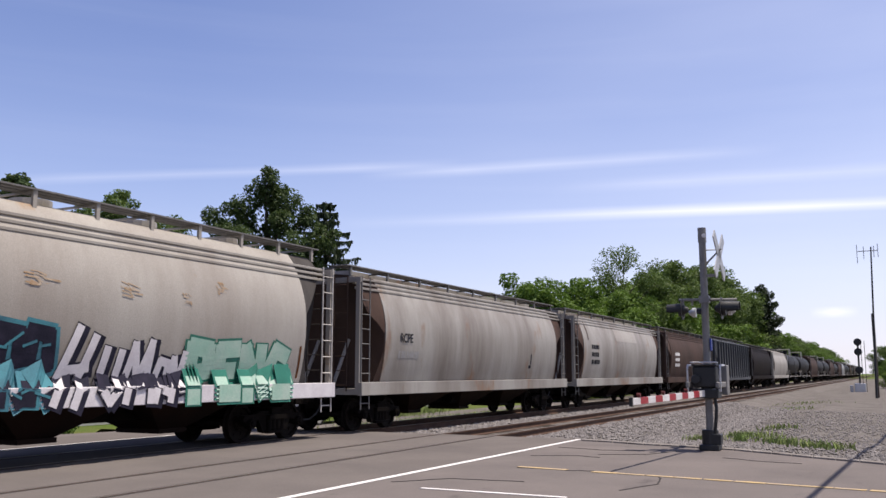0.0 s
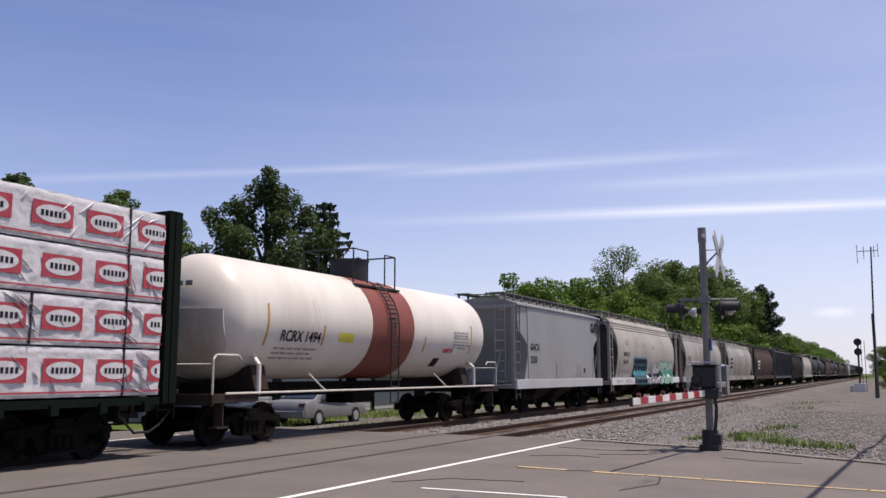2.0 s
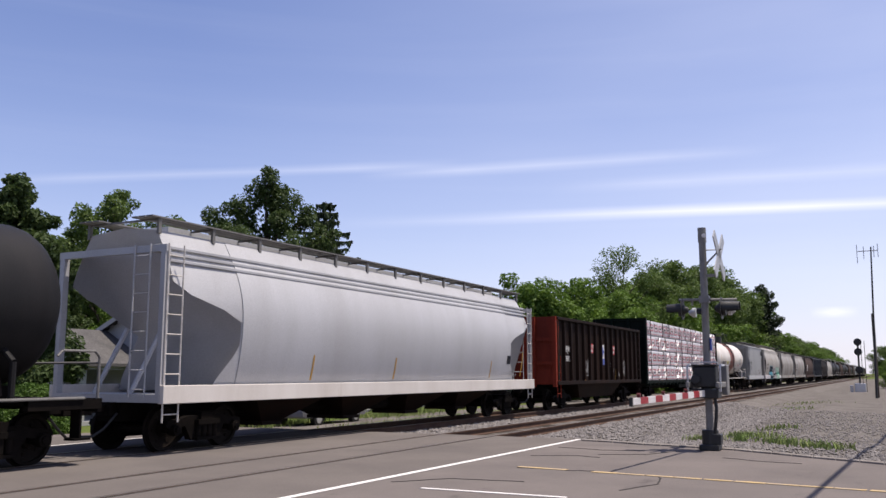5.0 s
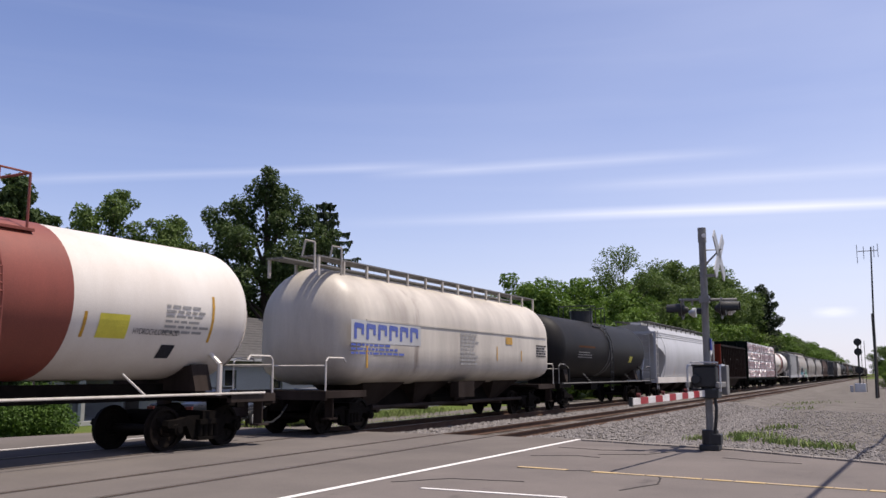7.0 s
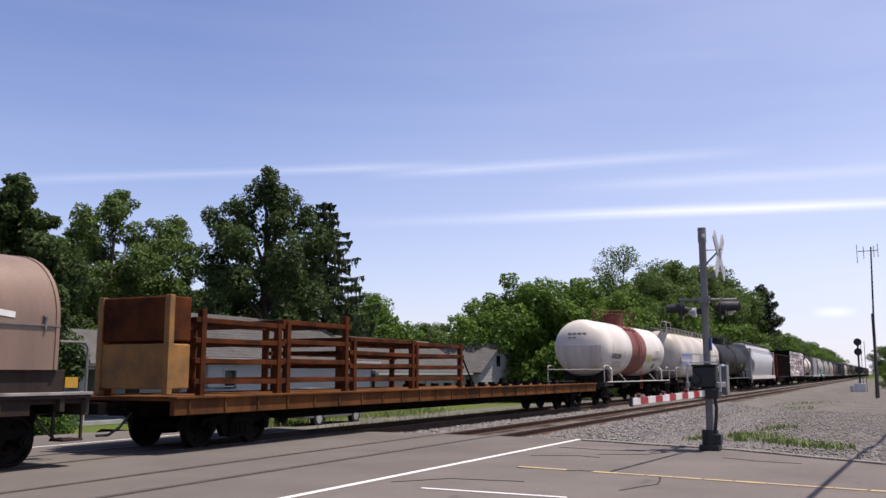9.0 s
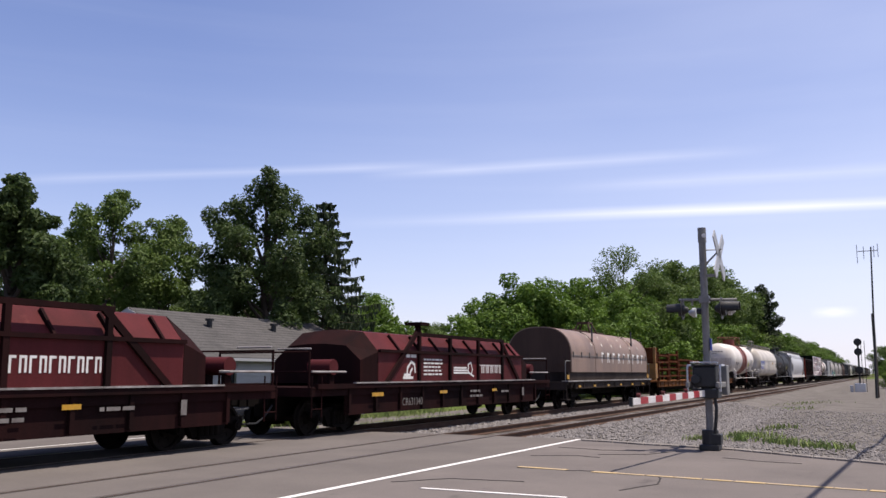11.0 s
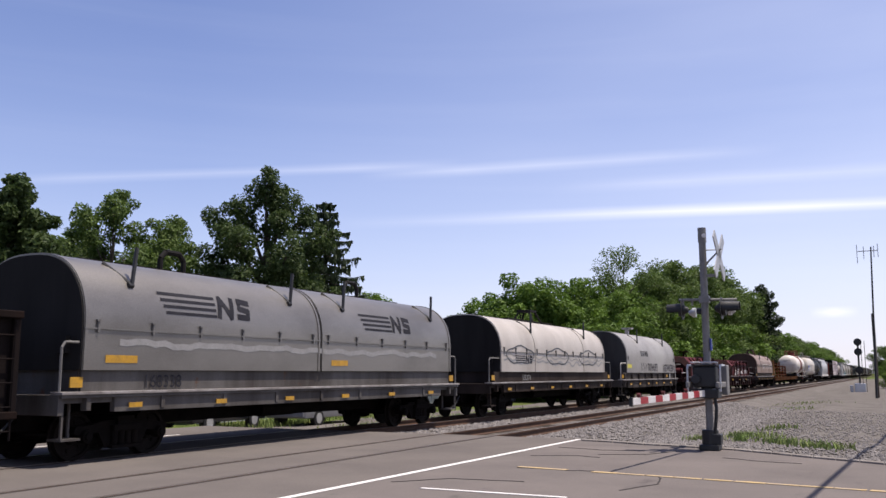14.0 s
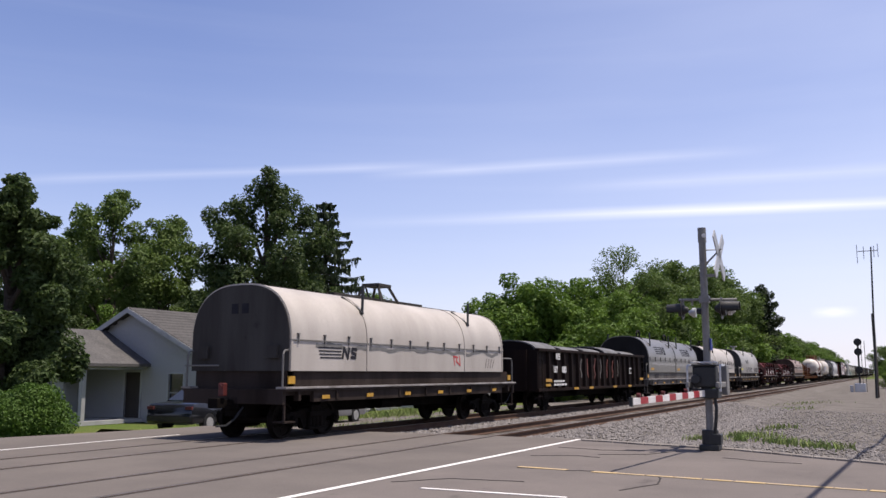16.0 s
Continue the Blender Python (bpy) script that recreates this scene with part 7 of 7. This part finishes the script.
pg.box(px1 - .05, px1 + .1, py0, py1, pe - .22, pe - .05)
part("porch_gable", pg, M["trim_grey"], H1)
for x in (-28.4, -30.6, -32.9):
    part("porch_post", Solid().box(x - .09, x + .09, py0, py0 + .18, GZ, pe - .1), M["siding"], H1)
part("porch_floor", Solid().box(px0, px1, py0 - .1, py1, GZ, GZ + .16), M["trim_grey"], H1)
part("porch_wall", Solid().box(px0, -30.8, py0 + 1.2, py0 + 1.3, GZ, pe - .1), M["trim_grey"], H1)

gable_house("garage", "white garage with low grey shingle roof and wide doors", -31.5, -25.4, 41.8, 53.4, 1.75, 3.6, over=.4,
            openings=[(44.3, 47.8, GZ, 1.35, "garage"), (48.6, 52.0, GZ, 1.35, "garage")])
# wing with gable towards the tracks
wg = thing("shed", "white sided shed with a steep gable and small window", "shed")
s = Solid()
sx0, sx1, sy0, sy1, se, sr_ = -31, -24.6, 53.9, 60.3, 1.72, 3.55
sm = (sy0 + sy1) / 2
s.rings([[(sx0, sy0, GZ), (sx0, sy1, GZ), (sx0, sy1, se), (sx0, sm, sr_), (sx0, sy0, se)], [(sx1, sy0, GZ), (sx1, sy1, GZ), (sx1, sy1, se), (sx1, sm, sr_), (sx1, sy0, se)]])
part("wall", s, M["siding"], wg)
s = Solid()
z = GZ
while z < sr_ - .3:
    f = 1 if z < se else (sr_ - z) / (sr_ - se)
    s.box(sx1, sx1 + .02, sm - (sm - sy0) * f + .05, sm + (sm - sy0) * f - .05, z, z + .2)
    z += .24
part("lap_siding", s, M["siding"], wg)
for sg in (-1, 1):
    ye = sm + sg * (sm - sy0 + .3)
    part("roof", Solid().rings([[(sx0 - .3, sm, sr_), (sx0 - .3, ye, se - .2), (sx0 - .3, ye, se - .08), (sx0 - .3, sm, sr_ + .14)], [(sx1 + .3, sm, sr_), (sx1 + .3, ye, se - .2), (sx1 + .3, ye, se - .08), (sx1 + .3, sm, sr_ + .14)]]), M["shingle"], wg)
part("window", Solid().box(sx1 + .02, sx1 + .05, sm - .3, sm + .3, 2.05, 2.8), M["pane"], wg)


# ------------------------------------------------------------ parked cars
def sedan(label, paint, x, y, turn, z):
    c = thing("car", label, "car", "parked cars", at=pose(x, y, z, 0, 0, turn))
    prof = [(-2.35, .35), (-2.38, .75), (-2.25, .98), (-1.45, 1.04), (-.75, 1.42), (.45, 1.45), (1.25, 1.02), (2.15, .86), (2.35, .6), (2.3, .32)]
    s = Solid()
    rings = []
    for x_, k in ((-.9, .0), (-.86, 1), (.86, 1), (.9, 0)):
        rings.append([(x_ * (1 if zz < 1.0 else .8), yy * (1 if k else .97), zz if k or zz < .9 else zz - .03) for yy, zz in prof])
    s.rings(rings)
    body = part("body", s, paint, c, smooth=True, bevel=.03)
    g = Solid()
    for sg in (-1, 1):
        g.add([(sg * .885, -1.35, 1.03), (sg * .885, 1.05, 1.03), (sg * .745, .42, 1.40), (sg * .745, -.72, 1.38)], [(0, 1, 2, 3)])
    g.add([(-.7, -1.52, 1.08), (.7, -1.52, 1.08), (.62, -.82, 1.43), (-.62, -.82, 1.43)], [(0, 1, 2, 3)])
    g.add([(-.7, 1.30, 1.05), (.7, 1.30, 1.05), (.62, .52, 1.47), (-.62, .52, 1.47)], [(0, 1, 2, 3)])
    part("glass", g, M["pane"], c)
    for yy in (-1.42, 1.42):
        for sg in (-1, 1):
            w = part("wheel", Solid().cyl((sg * .72, yy, .33), (sg * .92, yy, .33), .33, 20), M["black"], c)
            part("rim", Solid().cyl((sg * .9, yy, .33), (sg * .935, yy, .33), .2, 14), M["silver"], w)
    for sg in (-1, 1):
        part("tail_light", Solid().box(sg * .62, sg * .86, -2.4, -2.3, .8, .9), M["marker_red"], c, "red tail light")
    part("bumper", Solid().box(-.85, .85, -2.43, -2.3, .4, .62), paint, c, bevel=.03)
    return c


M["car_dark"] = material("dark_car_paint", (0.0129, 0.0138, 0.0175), 0.12, bump=0, grain=0.02, spec=.6)
M["car_silver"] = material("silver_car_paint", (0.184, 0.184, 0.198), 0.3, bump=0, grain=0.02, spec=.6)
sedan("dark blue-grey parked sedan on the gravel", M["car_dark"], -21.5, 24.3, 8, -.40)
sedan("silver parked sedan beside the house", M["car_silver"], -20.6, 29.6, 3, -.45)

# ------------------------------------------------------------ plants


def leaf_cloud(rng, blobs, count, size, flat=0.6):
    """Many small bent leaf sprays on the outside of uneven clumps."""
    c = np.array([b[:3] for b in blobs])
    r = np.array([b[3] for b in blobs])
    pick = rng.choice(len(blobs), count, p=r ** 2 / (r ** 2).sum())
    d = rng.normal(size=(count, 3))
    d /= np.linalg.norm(d, axis=1)[:, None]
    rad = r[pick] * (0.3 + 0.75 * rng.random(count) ** 0.5)
    p = c[pick] + d * rad[:, None] * np.array([1, 1, .82])
    nrm = d * .6 + rng.normal(size=(count, 3)) * .6 + np.array([0, 0, flat])
    nrm /= np.linalg.norm(nrm, axis=1)[:, None]
    t = np.cross(nrm, rng.normal(size=(count, 3)))
    t /= np.linalg.norm(t, axis=1)[:, None]
    b = np.cross(nrm, t)
    s = size * (.55 + .9 * rng.random(count))[:, None]
    v = np.empty((count, 4, 3))
    v[:, 0] = p - t * s
    v[:, 1] = p + b * s * .5 + nrm * s * .12
    v[:, 2] = p + t * s - nrm * s * .2
    v[:, 3] = p - b * s * .5 + nrm * s * .12
    return v.reshape(-1, 3), count


def leaf_mesh(name, rng, blobs, count, size, mat):
    v, n = leaf_cloud(rng, blobs, count, size)
    f = np.arange(n * 4).reshape(-1, 4)
    me = bpy.data.meshes.new(name)
    me.from_pydata(v.tolist(), [], f.tolist())
    me.materials.append(mat)
    return me


def tree(name, label, seed, height, spread, mat, leaves=9000, size=.16, trunk=.25, base=.3, category="tree", open_=0.0, low=False, limbs=15):
    """A broad-leaved tree: tapered trunk, limbs, and a crown of clumps; low: widest near its foot."""
    rng = np.random.default_rng(seed)
    root = thing(name, label, category)
    s = Solid()
    pts = [(0, 0, -.3)]
    for k in range(1, 6):
        pts.append((rng.normal() * .12 * k * .4, rng.normal() * .12 * k * .4, height * .75 * k / 5))
    for k, (p, q) in enumerate(zip(pts, pts[1:])):
        s.cyl(p, q, trunk * (1 - k * .17), 10, trunk * (1 - (k + 1) * .17))
    blobs = []
    for k in range(limbs):
        u = (k + .5) / limbs
        t = base + (1 - base) * u
        a = k * 2.4 + rng.normal() * .3
        if low:
            shape = (1 - u ** 2.2) ** .6 * (.85 + .15 * math.sin(math.pi * u))
        else:
            shape = math.sin(math.pi * min(1, .18 + .8 * u)) ** .8
        wide = spread * shape * (.68 + .36 * rng.random())
        z0 = height * max(.15, t * .72 - .06)
        o = Vector(pts[min(4, int(z0 / (height * .75) * 5))])
        o.z = z0
        e = Vector((math.cos(a) * wide, math.sin(a) * wide, height * (t * .9 + .02)))
        m = o.lerp(e, .5) + Vector((0, 0, -.06 * wide))
        s.cyl(o, m, trunk * .34, 6, trunk * .22)
        s.cyl(m, e, trunk * .22, 6, trunk * .06)
        r = spread * (.26 + .16 * rng.random()) * (1 - open_ * .3) * (1 - .3 * u if low else 1)
        blobs.append((*e, r))
        for _ in range(4):
            q = e + Vector(np.clip(rng.normal(size=3), -1.2, 1.2) * r * .75)
            s.cyl(m.lerp(e, .7), q, trunk * .09, 5, trunk * .03)
            blobs.append((*q, r * (.3 + .3 * rng.random())))
        blobs.append((*m.lerp(e, .6), r * .6))
        if rng.random() > open_:
            blobs.append((*m.lerp(e, .1), r * .85))
    blobs.append((pts[-1][0], pts[-1][1], height * .88, spread * .22))
    blobs.append((pts[-1][0] + .1 * spread, pts[-1][1], height * .95, spread * .12))
    part("trunk", s, M["bark"], root, smooth=True)
    crown = new("crown", leaf_mesh("crown", rng, blobs, leaves, size, mat))
    crown.parent = root
    return root


def conifer(name, label, seed, height, spread, mat):
    """A spruce: level limbs with lifted tips and hanging twigs, clear of one another."""
    rng = np.random.default_rng(seed)
    root = thing(name, label, "tree")
    s = Solid().cyl((0, 0, -.3), (0, 0, height * .97), .24, 10, .02)
    vs, fs = [], []
    z = height * .12
    turn = 0.0
    while z < height * .985:
        f = 1 - z / height
        for k in range(6):
            turn += 1.05 + rng.normal() * .16
            ln = spread * (f ** .72) * rng.uniform(.72, 1.12) + .12
            out = Vector((math.cos(turn), math.sin(turn), 0))
            side = Vector((-math.sin(turn), math.cos(turn), 0))
            path = [Vector((0, 0, z)) + out * ln * t + Vector((0, 0, -ln * (.30 * t - .22 * t ** 3))) for t in (0, .25, .5, .75, 1)]
            for p, q, w in zip(path, path[1:], (.04, .03, .022, .014)):
                s.cyl(p, q, w, 5, w * .7)
            for j in range(int(16 + ln * 34)):
                t = rng.uniform(.12, 1.0)
                i0 = min(3, int(t * 4))
                p = path[i0].lerp(path[i0 + 1], t * 4 - i0)
                reach = .34 * (1.15 - t) * ln * rng.normal() * .5
                p = p + side * reach + Vector((0, 0, -abs(reach) * .25))
                d = Vector((rng.normal() * .07, rng.normal() * .07, -abs(rng.normal()) * .20 - .10))
                w = (side * rng.normal() + out * rng.normal()) * .055
                i = len(vs)
                vs += [tuple(p - w), tuple(p + w), tuple(p + d + w * .5), tuple(p + d - w * .5)]
                fs.append((i, i + 1, i + 2, i + 3))
        z += height * .042
    part("trunk", s, M["bark"], root)
    me = bpy.data.meshes.new("crown")
    me.from_pydata(vs, [], fs)
    me.materials.append(mat)
    c = new("crown", me)
    c.parent = root
    return root


def at_view(px_dir, dist, z=GZ, turn=0):
    """A place at a horizontal distance along a way seen from the roadside."""
    d = Vector((px_dir[0], px_dir[1])).normalized()
    return pose(d.x * dist, d.y * dist, z, 0, 0, turn)


def place(t, way, dist, scale=1.0, wide=1.0, turn=0.0, z=GZ):
    t.matrix_basis = at_view(way, dist, z, turn)
    t.scale = (scale * wide, scale * wide, scale)
    return t


def clear_of_track(way, dist, spread):
    """Distance and growth that keep a trackside crown clear of the train."""
    d = Vector(way[:2]).normalized()
    k = 1.0
    if -.42 < d.x < -.06:
        for _ in range(8):
            k = max(k, (18.2 + spread * k * 1.1) / abs(d.x) / dist)
    return dist * k, k


T1 = place(tree("tree", "large dark leafy tree beside the house", 1, 8.15, 2.0, M["leaf_dark"], 46000, .085, .26, .20, low=True, limbs=20), (-0.8040, 0.5946), 31, 1.06)
T2 = place(tree("tree", "tall airy green tree behind the house", 2, 12.34, 3.4, M["leaf_mid"], 20000, .11, .20, .48, open_=.6), (-0.7410, 0.6715), 51)
T3 = place(tree("tree", "slender light green tree behind the house", 3, 11.73, 2.75, M["leaf_mid"], 15000, .11, .17, .42, open_=.5), (-0.7031, 0.7111), 55)
T4 = place(tree("tree", "very large spreading tree behind the house", 4, 13.93, 4.0, M["leaf_dark"], 52000, .105, .36, .16, open_=.45, low=True, limbs=24), (-0.6194, 0.7851), 50)
T5 = place(conifer("spruce", "dark drooping spruce behind the house", 5, 13.43, 5.1, M["needle"]), (-0.5682, 0.8229), 56)
T6 = place(tree("tree", "low bright green tree by the garage", 6, 7.4, 2.7, M["leaf_bright"], 18000, .11, .2, .1), (-.523, .852), 66, 1.1)
T7 = place(tree("tree", "round dense green tree along the railway", 7, 8.6, 4.3, M["leaf_bright"], 26000, .155, .25, .03), (-.37, .93), 66, .99)
T8 = place(tree("tree", "tall thin-leaved tree with bare branches", 8, 14.5, 4.6, M["leaf_mid"], 7500, .12, .22, .35, open_=.85, limbs=20), (-.262, .965), 92, 1.07)
T9 = place(tree("tree", "tall dark green tree along the railway", 9, 15.5, 5.0, M["leaf_mid"], 24000, .18, .3, .05), (-.212, .98), 112, 1.05)
T10 = place(tree("pine", "dark pine standing over the tree line", 10, 18.84, 3.5, M["needle"], 16000, .20, .3, .2), (-0.1206, 0.9927), 170)


def again(t, way, dist, scale=1.0, wide=1.0, turn=0.0, label=""):
    dist, grow = clear_of_track(way, dist, {T7: 4.3, T9: 5.0}.get(t, 4.0) * scale * wide)
    scale *= min(grow, 1.6)
    c = copy_thing(t, at_view(way, dist, GZ, turn))
    c.scale = (scale * wide, scale * wide, scale)
    if label:
        c["label"] = label
    return c


# fill of the left grove
again(T4, (-0.7924, 0.6100), 46, 0.7, 1.2, 50, "dark leafy tree in the grove behind the house")
again(T4, (-0.7664, 0.6424), 60, 0.82, 1.1, 120, "dark leafy tree in the grove behind the house")
again(T4, (-0.7307, 0.6827), 66, 0.66, 1.4, 30, "dark leafy tree in the grove behind the house")
again(T4, (-0.7027, 0.7115), 63, 0.6, 1.4, 200, "dark leafy tree in the grove behind the house")
again(T4, (-0.6593, 0.7519), 60, 0.68, 1.2, 280, "dark leafy tree in the grove behind the house")
again(T4, (-0.6836, 0.7299), 70, 0.62, 1.5, 90, "dark leafy tree in the grove behind the house")
again(T4, (-0.7550, 0.6557), 70, 0.62, 1.5, 160, "dark leafy tree in the grove behind the house")
again(T1, (-0.6047, 0.7965), 58, 1.0, 1.3, 90, "dark leafy tree in the grove behind the house")
again(T7, (-.735, .678), 45, .55, .9, 30, "bright green shrub behind the house")
again(T6, (-.548, .836), 63, .95, 1.0, 70, "low bright green tree by the garage")
again(T6, (-.50, .866), 72, .85, 1.0, 150, "low bright green tree by the garage")
again(T9, (-.472, .881), 92, .48, 1.1, 20, "distant green tree beyond the garage")
again(T9, (-.455, .89), 98, .50, 1.2, 60, "distant green tree beyond the garage")
again(T9, (-.425, .905), 92, .54, 1.2, 100, "distant green tree beyond the garage")
again(T7, (-.40, .915), 70, .86, 1.0, 100, "dense green tree along the railway")
again(T7, (-.345, .938), 66, .92, 1.05, 200, "dense green tree along the railway")
again(T7, (-.318, .948), 70, .98, 1.0, 260, "dense green tree along the railway")
again(T7, (-.295, .955), 72, .90, 1.1, 310, "dense green tree along the railway")
again(T7, (-.265, .964), 80, 1.05, 1.1, 30, "dense green tree along the railway")
again(T7, (-.238, .971), 88, 1.15, 1.1, 80, "dense green tree along the railway")
again(T9, (-.232, .973), 98, .86, 1.0, 140, "tall green tree along the railway")
again(T9, (-.183, .983), 112, .98, 1.0, 200, "tall green tree along the railway")
again(T7, (-.205, .979), 90, 1.0, 1.1, 150, "dense green tree along the railway")
again(T9, (-.170, .986), 124, 1.05, 1.1, 260, "tall green tree along the railway")
again(T9, (-.158, .989), 140, 1.05, 1.2, 20, "tall green tree along the railway")
again(T9, (-.145, .99), 158, 1.05, 1.2, 70, "tall green tree along the railway")
again(T7, (-.170, .985), 108, 1.1, 1.2, 15, "dense green tree along the railway")
for k in range(22):
    y = 150 + k * 17
    again((T7, T9)[k % 2], (-27.5 - 2 * (k % 3), y), math.hypot(28, y), (1.35, .88)[k % 2] * (1 + .08 * (k % 3)), 1.2, k * 47, "distant green tree along the railway")
for k in range(14):
    y = 118 + k * 30
    again((T7, T9)[k % 2], (2.6 - .35 * k + 1.2 * (k % 3), y), math.hypot(2, y), (.62, .42)[k % 2] * (1 + .03 * k), 1.1, k * 31, "green trackside bush in the distance")
for k in range(8):
    again(T9, (-70 + 9 * k if k < 5 else -3 + 9 * (k - 5), 590), 590, 1.0 + .1 * (k % 3), 1.4, k * 77, "hazy green tree on the horizon")

bush_rng = np.random.default_rng(40)
BUSH = thing("bush", "clipped round bright green bush on the lawn", "bush", at=pose(-21.3, 16.75, -.32))
blobs = [(.85 * math.cos(k * 2.4) * f, .95 * math.sin(k * 2.4) * f, .42 + .85 * (1 - f * f) ** .5 * (k % 3 + 1) / 3, .5 + .06 * bush_rng.normal()) for k, f in enumerate([(j + .5) / 26 for j in range(26)])] + [(0, 0, .8, .95)]
bo = new("foliage", leaf_mesh("foliage", bush_rng, blobs, 30000, .045, M["leaf_bush"]))
bo.parent = BUSH
st = Solid()
for k in range(6):
    st.cyl((0, 0, -.1), (.6 * math.cos(k), .6 * math.sin(k), 1.0), .03, 5)
part("stems", st, M["bark"], BUSH)

# ------------------------------------------------------------ the train's run
SPEED = 20.12


def motions():
    times = [float(k) for k in range(17)]
    for car, u, a in TRAIN:
        walk(car, [(t, pose(FAR_X, u + SPEED * t, 0.012)) for t in times])
    for load, u in LOAD:
        walk(load, [(t, pose(FAR_X, u + SPEED * t, 0.012)) for t in times])
    mid = {car: u for car, u, a in TRAIN}
    spin = SPEED / WHEEL_R / FPS
    for axle, car, e in AXLES:
        # wheels turn while the car passes the crossing
        t0 = max(0.0, (4 - mid[car]) / SPEED - .6)
        t1 = min(16.0, (45 - mid[car]) / SPEED)
        if mid[car] > 60 or t1 <= t0:
            continue
        f0, f1 = round(t0 * FPS), round(t1 * FPS)
        rows = [(0.0, pose(0, e, WHEEL_R))] if f0 > 0 else []
        for f in range(f0, f1 + 1):
            rows.append((f / FPS, pose(0, e, WHEEL_R, -math.degrees(spin * (f - f0)))))
        if f1 < 16 * FPS:
            rows.append((16.0, pose(0, e, WHEEL_R, -math.degrees(spin * (f1 - f0)))))
        walk(axle, rows)


motions()
